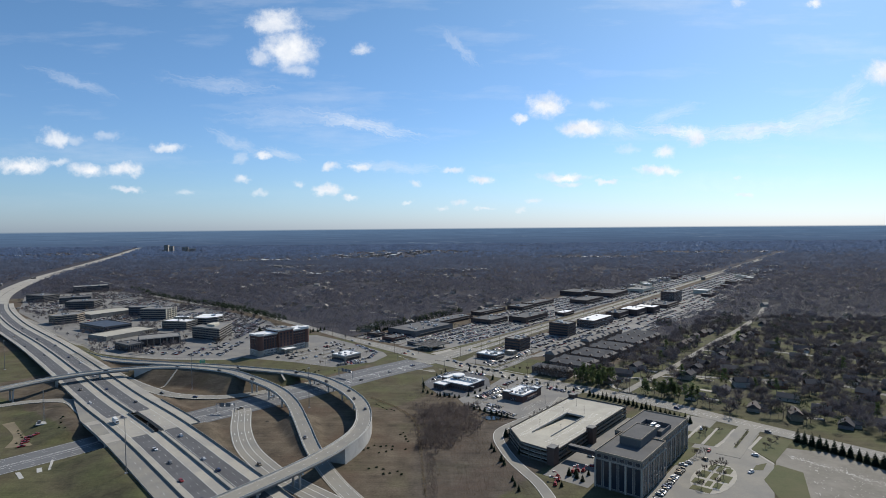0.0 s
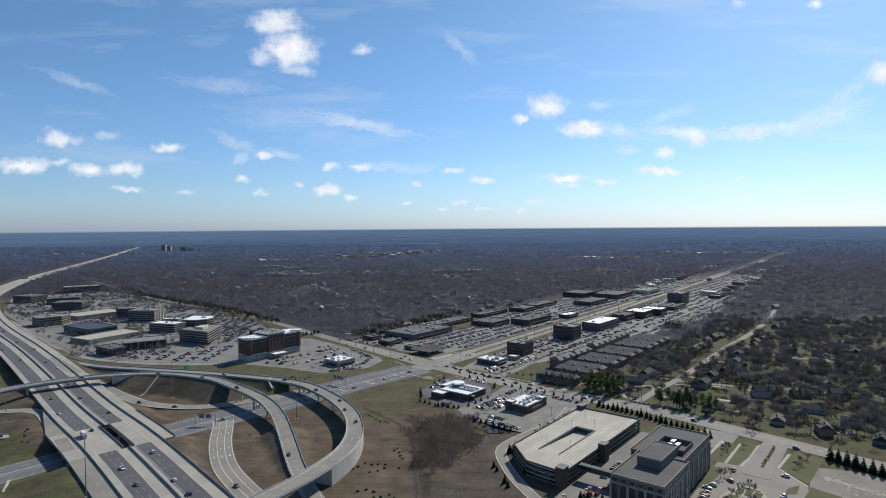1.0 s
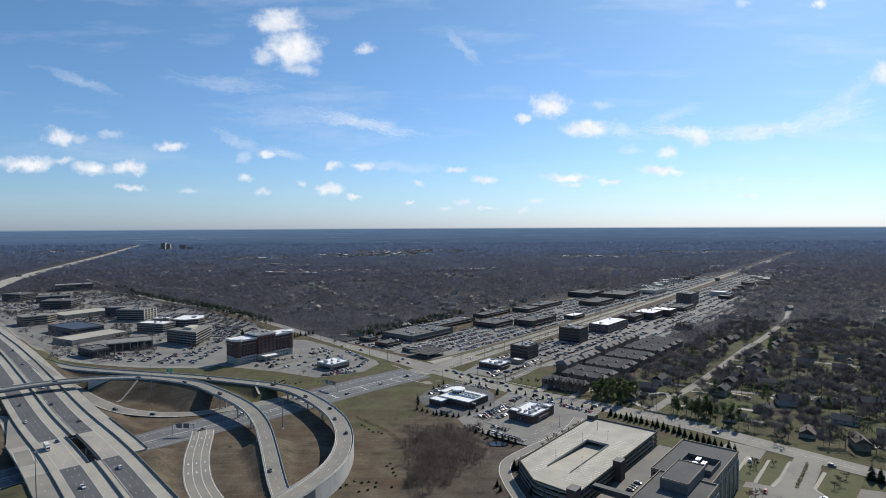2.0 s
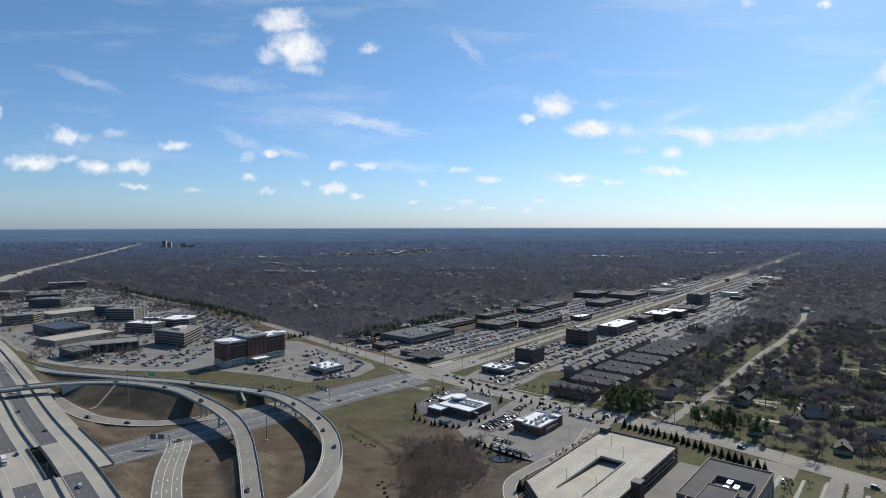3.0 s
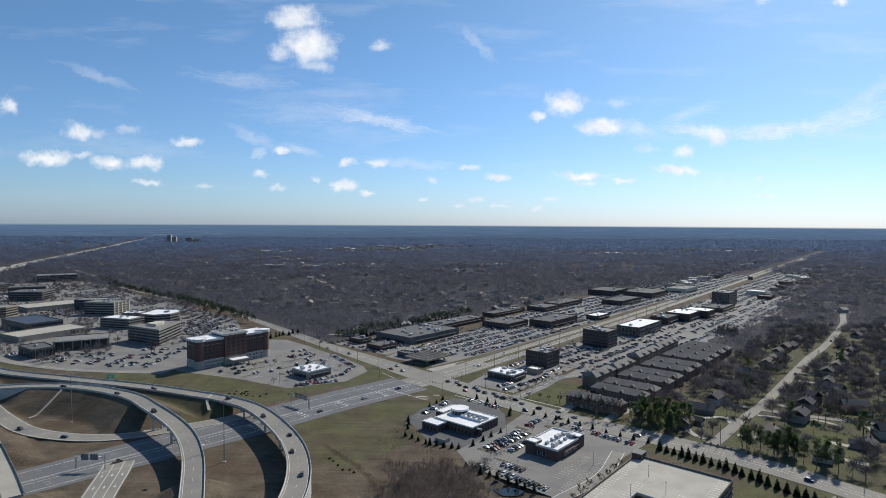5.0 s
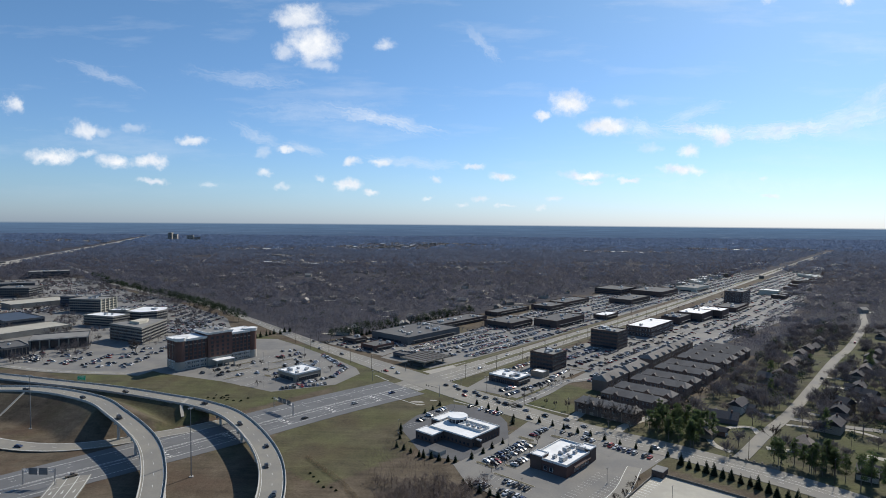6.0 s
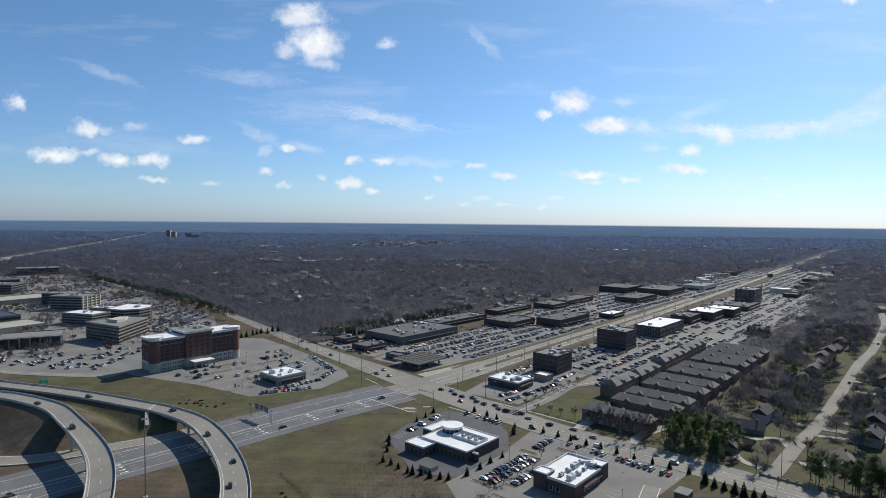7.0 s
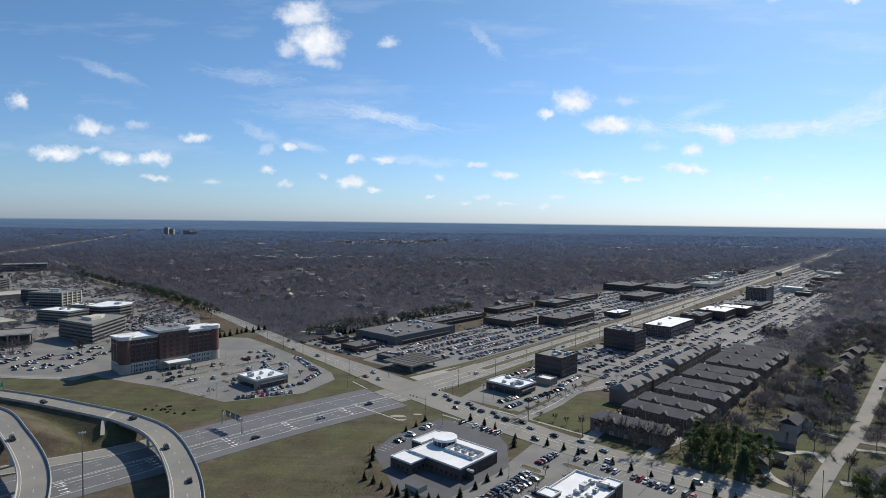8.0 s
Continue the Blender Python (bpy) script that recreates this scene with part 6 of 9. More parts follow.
def shrink(poly, d):
    """The outline moved inward by d; the corners run counter-clockwise."""
    n, out = len(poly), []
    for i in range(n):
        p, q, r = Vector(poly[i - 1]), Vector(poly[i]), Vector(poly[(i + 1) % n])
        a, b = (q - p).normalized(), (r - q).normalized()
        na, nb = Vector((-a.y, a.x)), Vector((-b.y, b.x))
        m = (na + nb) / max(0.3, 1 + na.dot(nb))
        out.append((q.x + m.x * d, q.y + m.y * d))
    return out


def banded_office(label, pts, h, floors, wall, roof, units=4, end_wall=None):
    """An office of any outline: dark glass body set back behind pale floor bands, window posts, roof and plant."""
    cx, cy = sum(p[0] for p in pts) / len(pts), sum(p[1] for p in pts) / len(pts)
    poly = [(K * (x - cx), K * (y - cy)) for x, y in pts]
    if sum(poly[i - 1][0] * poly[i][1] - poly[i][0] * poly[i - 1][1] for i in range(len(poly))) < 0:
        poly = poly[::-1]
    xs, ys = [p[0] for p in poly], [p[1] for p in poly]
    OCCUPIED.append((K * cx + (min(xs) + max(xs)) / 2, K * cy + (min(ys) + max(ys)) / 2, (max(xs) - min(xs)) / 2 + 1, (max(ys) - min(ys)) / 2 + 1, 0))
    b = thing("office_building", label, "office", spin(K * cx, K * cy, float(land_height(np.array([K * cx]), np.array([K * cy]))[0]), 0))
    part("glazing", Mesh().prism(shrink(poly, 0.45), -0.3, h - 0.2), M_GLASS, b, "dark ribbon glazing")
    fh = h / floors
    part("plinth", Mesh().prism(poly, -0.6, 0.9), wall, b)
    for k in range(1, floors):
        part("floor_band", Mesh().prism(poly, k * fh - 0.6, k * fh + 0.8), wall, b)
    part("top_band", Mesh().prism(poly, h - 1.0, h + 0.15), wall, b)
    part("roof", Mesh().prism(shrink(poly, 0.5), h + 0.154, h + 0.25), roof, b)
    rim = Mesh()
    posts = Mesh()
    inner = shrink(poly, 0.4)
    for i in range(len(poly)):
        p, q, r0, r1 = poly[i - 1], poly[i], inner[i - 1], inner[i]
        rim.prism([p, q, r1, r0], h + 0.15, h + 0.95)
        run = math.hypot(q[0] - p[0], q[1] - p[1])
        for t in range(1, int(run / 3.2) + 1):
            f = t / (int(run / 3.2) + 1)
            x, y = p[0] + (q[0] - p[0]) * f, p[1] + (q[1] - p[1]) * f
            posts.tube((x, y, 0.5), (x, y, h - 0.5), 0.2, 0.2, 4)
    part("parapet", rim, wall, b)
    part("window_posts", posts, M_GREYWALL, b)
    if end_wall is not None:
        p, q = poly[end_wall - 1], poly[end_wall]
        d = Vector((q[1] - p[1], p[0] - q[0])).normalized() * 0.35
        m = Mesh()
        for k in range(floors):
            m.prism([p, q, (q[0] + d.x, q[1] + d.y), (p[0] + d.x, p[1] + d.y)], k * fh - 0.2, k * fh + 1.1)
        for t in np.linspace(0, 1, 5):
            x, y = p[0] + (q[0] - p[0]) * t + d.x, p[1] + (q[1] - p[1]) * t + d.y
            m.box(x - 0.7, x + 0.7, y - 0.7, y + 0.7, 0, h + 0.9)
        part("end_wall", m, M_CREAM, b, "cream end wall with square windows")
    mx, my = sum(p[0] for p in inner) / len(inner), sum(p[1] for p in inner) / len(inner)
    for k in range(units):
        part("rooftop_unit", BIG_UNIT if k % 2 else UNIT, None, b, "galvanised air handling unit").matrix_basis = pose(mx + rnd.uniform(-7, 7), my + rnd.uniform(-5, 5), h + 0.25, 0, 0, 90 * (k % 2))
    return b


a = banded_office("five storey chevron office with dark ribbon windows and pale bands", [(-378, 877), (-327, 852), (-331, 914), (-354, 916), (-350, 886), (-370, 897)], 17.0, 5, M_CAMPUS, M_GREYROOF, 3)
part("roof_screen", Mesh().prism([(-6, -8), (8, -14), (10, -2), (6, 10), (-2, 8)], 17.26, 20.0), M_CREAM, a, "pale plant screen on the roof")
banded_office("pale office with a bright white roof", [(-464, 962), (-418, 950), (-410, 974), (-456, 986)], 12.5, 4, M_CAMPUS, M_WHITE, 2)
banded_office("stepped office with a white rounded roof", [(-422, 984), (-398, 978), (-382, 988), (-378, 1006), (-388, 1028), (-422, 1030)], 14.0, 4, M_CAMPUS, M_WHITE, 4)
c = campus(-412, 846, 52, 32, 30, 9.5, "dark hall with a row of pale columns", M_GREYWALL, M_GREYROOF, "plain", 1, 0)
for k in range(7):
    part("column", Mesh().box(-24.6 + k * 8.2 - 0.6, -24.6 + k * 8.2 + 0.6, -19.5, -16.1, -0.3, 9.3), M_CAMPUS, c)
part("glazing", Mesh().box(-24, 24, -16.1, -16.01, 0.4, 8.6), M_GLASS, c)
part("eave_board", Mesh().box(-26.2, 26.2, -19.6, -16.02, 9.3, 10.2), M_GREYROOF, c)
banded_office("dark glass pavilion with pale fins", [(-452, 800), (-422, 780), (-410, 798), (-438, 820)], 9.0, 1, M_GREYWALL, M_DKROOF, 1)
campus(-497, 906, 80, 44, 62, 5.8, "low pale parking deck of the campus", M_CAMPUS, M_DECKTOP, "plain", 1, 0, name="parking_deck", category="parking garage")
campus(-556, 962, 42, 74, 58, 9.5, "broad hall with a dark blue roof", M_GREYWALL, M_BLUEGLASS, "bands", 2, 0)
campus(-650, 1130, 84, 54, 57, 6.5, "long parking deck with a pale top", M_CAMPUS, M_DECKTOP, "plain", 1, 0, name="parking_deck", category="parking garage")
banded_office("brown four storey office with clipped corners and ribbon windows", [(-692, 1024), (-672, 1012), (-648, 1034), (-648, 1058), (-672, 1068), (-694, 1050)], 14.0, 4, M_TAN, M_GREYROOF)
banded_office("dark four storey office block", [(-780, 1206), (-726, 1216), (-734, 1262), (-788, 1252)], 15.0, 4, M_GREYWALL, M_STOREROOF)
banded_office("dark low office block", [(-960, 1346), (-908, 1330), (-898, 1372), (-950, 1390)], 14.0, 4, M_GREYWALL, M_STOREROOF)
campus(-835, 1330, 60, 36, 30, 12, "long dark office block", M_GREYWALL, M_STOREROOF, floors=3)
campus(-945, 1572, 78, 48, 35, 13.5, "long dark office with a grey roof", M_GREYWALL, M_GREYROOF)
banded_office("five storey office with a cream end wall", [(-553, 1066), (-504, 1062), (-500, 1094), (-549, 1099)], 18.0, 5, M_CAMPUS, M_GREYROOF, 5, 2)
campus(-578, 1130, 44, 30, 6, 15, "office wing with a blue side and grey roof", M_BLUEGLASS, M_GREYROOF, floors=4)
campus(-470, 1055, 26, 18, 6, 6, "small pale office annex", M_CAMPUS, M_WHITE, floors=1)
for k, (x, y) in enumerate(((-1880, 4000), (-1840, 3985), (-1780, 4060), (-1720, 4030), (-1930, 4090))):
    campus(x, y, 26 if k < 2 else 40, 22, 10 * k, 52 - 9 * k, "pale far tower block over the woods", M_LIME, M_GREYROOF, "bands", 12 - 2 * k, 1, name="tower_block", category="tower")


# ---- townhouses ----
def gable(L, D, z0, z1, over=0.5, hip=0.0, t=0.25):
    """A pitched roof with its ridge along x: two slopes with thickness, hipped ends where hip is more than none."""
    m, a, b, h = Mesh(), L / 2 + over, D / 2 + over, L / 2 + over - hip
    for dz in (0, -t):
        m.v += [(-a, -b, z0 + dz), (a, -b, z0 + dz), (a, b, z0 + dz), (-a, b, z0 + dz), (-h, 0, z1 + dz), (h, 0, z1 + dz)]
    f = [(0, 1, 5, 4), (2, 3, 4, 5), (1, 2, 5), (3, 0, 4), (7, 6, 10, 11), (9, 8, 11, 10), (0, 6, 7, 1), (1, 7, 8, 2), (2, 8, 9, 3), (3, 9, 6, 0), (8, 7, 11), (6, 9, 10)]
    m.f += f
    m.m += [0] * len(f)
    return m


TOWN_WIN = window_mesh(1.1, 1.5, (M_TRIM, M_GLASS), 0.1, 0.08)
DOORM = window_mesh(2.4, 2.1, (M_TRIM, M_TAN), 0.08, 0.06)


def townhouse_row(u0, u1, v0, v1, eaves, ridge, along_v, label):
    x, y, L, D = lay(u0, u1, v0, v1)
    deg = AXIS
    if along_v:
        L, D, deg = D, L, AXIS - 90
    b = thing("townhouse_row", label, "townhouses", spin(x, y, 0, deg), "rows of townhouses")
    part("wall", Mesh().box(-L / 2, L / 2, -D / 2, D / 2, -0.5, eaves), M_TOWNBRICK, b, "brown brick walls")
    part("roof", gable(L, D, eaves, ridge, 0.5, 4.0), M_TOWNROOF, b, "brown shingle hipped roof")
    n = max(2, int(L / 7.2))
    g = L / n
    for i in range(n):
        t = (i - (n - 1) / 2) * g
        for s, (yy, dg) in enumerate(((-D / 2, 0), (D / 2, 180))):
            for z in (4.4,):
                if z + 1.7 < eaves:
                    for o in (-1.6, 1.6):
                        part("window", TOWN_WIN, None, b).matrix_basis = pose(t + o, yy, z, 0, 0, dg)
            if s == 0:
                part("garage_door", DOORM, None, b).matrix_basis = pose(t, yy, 0.1, 0, 0, dg)
        # a cross gable, a vent and a party wall for each house
        dormer = Mesh().add([(-1.7, -0.6, eaves - 0.4), (1.7, -0.6, eaves - 0.4), (1.7, -0.6, eaves + 0.5), (0, -0.6, eaves + 2.0), (-1.7, -0.6, eaves + 0.5), (-1.9, -0.9, eaves + 0.35), (0, -0.9, eaves + 2.1), (1.9, -0.9, eaves + 0.35),
                            (-1.9, 2.6, eaves + 0.35), (0, 3.6, eaves + 2.1), (1.9, 2.6, eaves + 0.35)], [(0, 1, 2, 3, 4)], 1).add([(-1.9, -0.9, eaves + 0.35), (0, -0.9, eaves + 2.1), (1.9, -0.9, eaves + 0.35), (-1.9, 2.6, eaves + 0.35), (0, 3.6, eaves + 2.1), (1.9, 2.6, eaves + 0.35)],
                            [(0, 1, 4, 3), (1, 2, 5, 4)], 0)
        part("dormer", dormer, (M_TOWNROOF, M_TOWNBRICK), b, "brick-faced cross gable").matrix_basis = pose(t, -D / 2 if i % 2 else D / 2, 0, 0, 0, 0 if i % 2 else 180)
        if i % 3 == 0:
            part("vent", Mesh().tube((t + g * 0.3, D * 0.16, ridge - 1.8), (t + g * 0.3, D * 0.16, ridge - 0.4), 0.18, 0.18, 6), M_METAL, b)
        if i:
            part("party_wall", Mesh().box(t - g / 2 - 0.18, t - g / 2 + 0.18, -D / 2 - 0.25, D / 2 + 0.25, 0, eaves + 0.2), M_TAN, b)


for k, uc in enumerate((32, 66, 88, 119, 141, 171, 194, 227, 250, 275, 297)):
    townhouse_row(uc - 6.5, uc + 6.5, 110 if k else 106, 155 if k else 150, 7.2, 10.6, True, "long brown brick townhouse row with a hipped shingle roof")
for u0, u1, v0 in ((84, 124, 90), (126, 166, 91), (184, 240, 88), (242, 298, 87)):
    townhouse_row(u0, u1, v0, v0 + 13, 8.8, 12.4, False, "tall brown townhouse row beside the car park")


# ---- family houses ----
HOUSE_WIN = window_mesh(1.3, 1.4, (M_TRIM, M_GLASS), 0.1, 0.07)


def house(x, y, deg, seed):
    r = random.Random(seed)
    L, D, e = r.uniform(13, 18), r.uniform(8.5, 11), r.choice((3.2, 5.6))
    ridge = e + D * 0.36
    z = float(land_height(np.array([x]), np.array([y]))[0])
    b = thing("house", r.choice(("family house with a grey shingle roof among bare trees", "brick house with a dark gabled roof on a lawn", "pale sided house with a shingle roof and garage")), "house", spin(x, y, z, deg), "family houses")
    OCCUPIED.append((x, y, L / 2 + 2, D / 2 + 2, deg))
    m = Mesh().box(-L / 2, L / 2, -D / 2, D / 2, -0.5, e)
    for s in (-1, 1):
        m.add([(s * L / 2, -D / 2, e), (s * L / 2, D / 2, e), (s * L / 2, 0, ridge - 0.3)], [(0, 1, 2)])
    part("wall", m, M_SIDING, b)
    part("roof", gable(L, D, e, ridge), M_SHINGLE, b)
    gx, gw = L / 2 - 3.2, 6.4
    if y > 740:
        return b
    part("garage_wing", Mesh().box(gx - gw / 2, gx + gw / 2, -D / 2 - 4.5, -D / 2 - 0.01, -0.5, 3.0), M_SIDING, b)
    w = part("wing_roof", gable(D / 2 + 5.2, gw, 3.0, 5.2, 0.4), M_SHINGLE, b)
    w.matrix_basis = pose(gx, -D / 4 - 2.4, 0, 0, 0, 90)
    if y < 800:
        part("garage_door", Mesh().box(gx - 2.4, gx + 2.4, -D / 2 - 4.56, -D / 2 - 4.5, 0, 2.3), M_TRIM, b)
    if y < 900:
        part("chimney", Mesh().box(-L * 0.28 - 0.5, -L * 0.28 + 0.5, 0.4, 1.3, e, ridge + 1.1), M_BRICK, b)
    if y < 560:
        for k in range(3):
            part("window", HOUSE_WIN, None, b).matrix_basis = pose(-L / 2 + 2 + k * (L - 8) / 2, -D / 2, 1.0 if e < 4 or k == 1 else 3.7)
            part("window", HOUSE_WIN, None, b).matrix_basis = pose(-L / 2 + 3 + k * (L - 6) / 2, D / 2, 1.0, 0, 0, 180)
    if seed % 2:
        part("driveway", Mesh().box(gx - 2.6, gx + 2.6, -D / 2 - 17, -D / 2 - 4.7, -0.2, 0.10), M_CONC, b, "pale concrete driveway")
    return b


hs = 100
for u, v, turn in ((28, 330, 5), (23, 362, 20), (24, 398, 0), (78, 349, 90), (76, 192, 100), (54, 245, 200), (156, 189, 60), (205, 192, 80), (162, 249, 240), (211, 260, 250)):
    house(*W(u, v), AXIS + turn, hs)
    hs += 1
for line, gap in ((HOME_STREET[:72], 5), (HOME_SIDE, 5), (HOME_BACK, 5)):
    sd = across(line)
    for i in range(6, len(line) - 1, gap):
        for s in (-1, 1):
            p = line[i] + sd[i] * (s * 27 + rnd.uniform(-2, 3))
            d = line[i] - p
            if any(math.hypot(p.x - o[0], p.y - o[1]) < 22 for o in OCCUPIED):
                continue
            house(p.x, p.y, math.degrees(math.atan2(d.y, d.x)) + 90, hs)
            hs += 1
placed = 0
for _ in range(900):
    u, v = rnd.uniform(14, 720), rnd.uniform(178, 760)
    x, y = W(u, v)
    if any(math.hypot(x - o[0], y - o[1]) < 33 for o in OCCUPIED) or min(math.hypot(x - p.x, y - p.y) for p in HOME_STREET + HOME_SIDE + HOME_BACK) < 18 or y < 430:
        continue
    house(x, y, AXIS + rnd.choice((0, 90, 180, 270)) + rnd.uniform(-12, 12), hs)
    hs += 1
    placed += 1
    if placed > 80:
        break


# ---- cars ----
def car_meshes(kind):
    """Body, glasshouse, wheel for a kind of car that points along +x, standing on z = 0."""
    L, wd, h, hood, deck, cab0, cab1 = {"sedan": (4.7, 1.82, 1.45, 0.92, 1.0, -1.9, 1.1), "suv": (4.8, 1.95, 1.78, 1.08, 1.25, -2.25, 1.0), "van": (5.3, 2.0, 2.0, 1.1, 1.4, -2.5, 1.5), "pickup": (5.6, 2.0, 1.85, 1.1, 1.05, -0.7, 1.2)}[kind]
    a, w = L / 2, wd / 2
    m = Mesh()
    prof = [(-a, 0.35), (-a - 0.0, 0.75), (-a + 0.12, deck), (cab0, deck + 0.02), (cab1 + 0.45, hood + 0.05), (a - 0.35, hood - 0.12), (a, hood - 0.35), (a, 0.35)]
    n = len(prof)
    v = []
    for yy, k in ((-w, 0.0), (-w + 0.1, 0.06), (w - 0.1, 0.06), (w, 0.0)):
        v += [(x, yy, z - (0.06 if k == 0.0 and z > 0.5 else 0.0)) for x, z in prof]
    f = []
    for s in range(3):
        f += [(s * n + i, s * n + (i + 1) % n, (s + 1) * n + (i + 1) % n, (s + 1) * n + i) for i in range(n)]
    f += [tuple(range(n))[::-1], tuple(range(3 * n, 4 * n))]
    m.add(v, f)
    # roof panel
    t = w - 0.32
    m.add([(cab0 + 0.5, -t, h), (cab1 - 0.55, -t, h), (cab1 - 0.55, t, h), (cab0 + 0.5, t, h), (cab0 + 0.46, -t - 0.04, h - 0.07), (cab1 - 0.5, -t - 0.04, h - 0.07), (cab1 - 0.5, t + 0.04, h - 0.07), (cab0 + 0.46, t + 0.04, h - 0.07)],
          [(0, 1, 2, 3), (0, 4, 5, 1), (1, 5, 6, 2), (2, 6, 7, 3), (3, 7, 4, 0)])
    g = Mesh()
    z0 = min(hood, deck) - 0.05
    b = w - 0.1
    g.add([(cab0, -b, z0), (cab1 + 0.4, -b, z0), (cab1 + 0.4, b, z0), (cab0, b, z0), (cab0 + 0.47, -t - 0.03, h - 0.06), (cab1 - 0.52, -t - 0.03, h - 0.06), (cab1 - 0.52, t + 0.03, h - 0.06), (cab0 + 0.47, t + 0.03, h - 0.06)],
          [(0, 1, 5, 4), (1, 2, 6, 5), (2, 3, 7, 6), (3, 0, 4, 7), (4, 5, 6, 7)])
    wh = Mesh().tube((0, -0.11, 0), (0, 0.11, 0), 0.34, 0.34, 10)
    return m, g.data("cabin_glass", M_CARGLASS), wh.data("wheel", M_TYRE), (a, w)


KINDS = {k: car_meshes(k) for k in ("sedan", "suv", "van", "pickup")}
CAR_LABEL = {"sedan": "sedan car", "suv": "sport utility car", "van": "passenger van", "pickup": "pickup truck"}
COLOURS = ["white", "silver", "grey", "black", "black", "grey", "navy blue", "red", "tan", "white", "silver", "black"]
protos, CARS, FAR_CARS = {}, [], []
BAYS = Mesh()
PARKED_AT = []


def car(x, y, z, deg, where_label, kind=None, colour=None):
    kind = kind or rnd.choice(("sedan", "sedan", "suv", "suv", "suv", "van", "pickup"))
    colour = colour or rnd.choice(COLOURS)
    m = spin(x, y, z, deg)
    key = (kind, colour, where_label)
    PARKED_AT.append((x, y))
    if key in protos:
        CARS.append(copy_thing(protos[key], m))
        return
    body, glass_me, wheel, (a, w) = KINDS[kind]
    c = thing("car", "%s %s %s" % (colour, CAR_LABEL[kind], where_label), "car", m, "cars " + where_label)
    part("body", body, PAINTS[colour], c, colour + " painted body")
    part("cabin_glass", glass_me, None, c)
    for sx in (-0.62, 0.62):
        for sy in (-1, 1):
            part("wheel", wheel, None, c).matrix_basis = pose(sx * a, sy * (w - 0.1), 0.34)
    protos[key] = c
    CARS.append(c)


def blocked(x, y, pad=0.0):
    for ox, oy, a, b, deg in OCCUPIED:
        dx, dy = x - ox, y - oy
        if abs(dx) + abs(dy) > 1.5 * (a + b + pad):
            continue
        c, s = math.cos(radians(deg)), math.sin(radians(deg))
        if abs(dx * c + dy * s) < a + pad and abs(-dx * s + dy * c) < b + pad:
            return True
    return False


def inside(px_, py, poly):
    n, odd = len(poly), False
    for i in range(n):
        (x0, y0), (x1, y1) = poly[i], poly[(i + 1) % n]
        if (y0 > py) != (y1 > py) and px_ < (x1 - x0) * (py - y0) / (y1 - y0) + x0:
            odd = not odd
    return odd


def bay_row(u0, v0, u1, v1, fill, nose, label="parked in a marked bay", z=0.08, far=False, step=2.85):
    """Cars side by side from one plan place to another; nose: their heading against the row."""
    a, b = Vector(W(u0, v0)), Vector(W(u1, v1))
    d = b - a
    n = int(d.length / step)
    deg = math.degrees(math.atan2(d.y, d.x)) + nose
    side = Vector((-d.y, d.x)).normalized()
    for i in range(n + 1):
        p = a + d * (i / n)
        e, t = side * 2.6, d.normalized() * 0.07
        BAYS.add([(p.x - e.x - t.x, p.y - e.y - t.y, z + 0.012), (p.x + e.x - t.x, p.y + e.y - t.y, z + 0.012), (p.x + e.x + t.x, p.y + e.y + t.y, z + 0.012), (p.x - e.x + t.x, p.y - e.y + t.y, z + 0.012)], [(0, 1, 2, 3)])
    for i in range(n):
        p = a + d * ((i + 0.5) / n)
        if rnd.random() < fill and not blocked(p.x, p.y, 0.6):
            if far:
                FAR_CARS.append((p.x, p.y, z, deg + rnd.choice((0, 180))))
            else:
                car(p.x, p.y, z, deg + rnd.choice((0, 180)) + rnd.uniform(-1.5, 1.5), label)


def fill_lot(poly, fill, far=True, along="u", pitch=17.5, z=0.08):
    us, vs = [p[0] for p in poly], [p[1] for p in poly]
    lo, hi = (min(vs), max(vs)) if along == "u" else (min(us), max(us))
    t = lo + 4
    while t < hi - 3:
        for o in (0, 5.4):
            q = t + o
            rng = np.arange(min(us), max(us), 2.95) if along == "u" else np.arange(min(vs), max(vs), 2.95)
            for s in rng:
                u, v = (float(s), q) if along == "u" else (q, float(s))
                if inside(u, v, poly) and rnd.random() < fill * (0.55 + 0.9 * noise.noise((u * 0.02, v * 0.02, 3.0)) + 0.25):
                    x, y = W(u, v)
                    if blocked(x, y, 1.5):
                        continue
                    deg = AXIS + (90 if along == "u" else 0) + rnd.choice((0, 180))
                    if far:
                        FAR_CARS.append((x, y, z, deg))
                    else:
                        car(x, y, z, deg, "parked in a marked bay")
        t += pitch


# restaurant lot
bay_row(-90, 112.5, -50, 112.5, 0.92, 90)
bay_row(-90, 118, -52, 118, 0.85, 90)
bay_row(-84, 127, -64, 127, 0.85, 90)
bay_row(-38, 110, -20, 110, 0.9, 90)
bay_row(-19, 120, -22, 184, 0.6, 90)
bay_row(-114, 124, -114, 172, 0.85, 90)
bay_row(-103, 128, -103, 150, 0.7, 90)
# bank lot
bay_row(-78, 40, -30, 33, 0.4, 90)
bay_row(-17, 40, -17, 72, 0.5, 90)
# lot by the cross street
bay_row(24, 48, 88, 52, 0.8, 90)
bay_row(30, 38, 48, 40, 0.7, 90)
bay_row(60, 5, 128, 5, 0.75, 90)
bay_row(76, 24, 110, 22, 0.7, 90)
bay_row(90, 48, 128, 44, 0.75, 90)
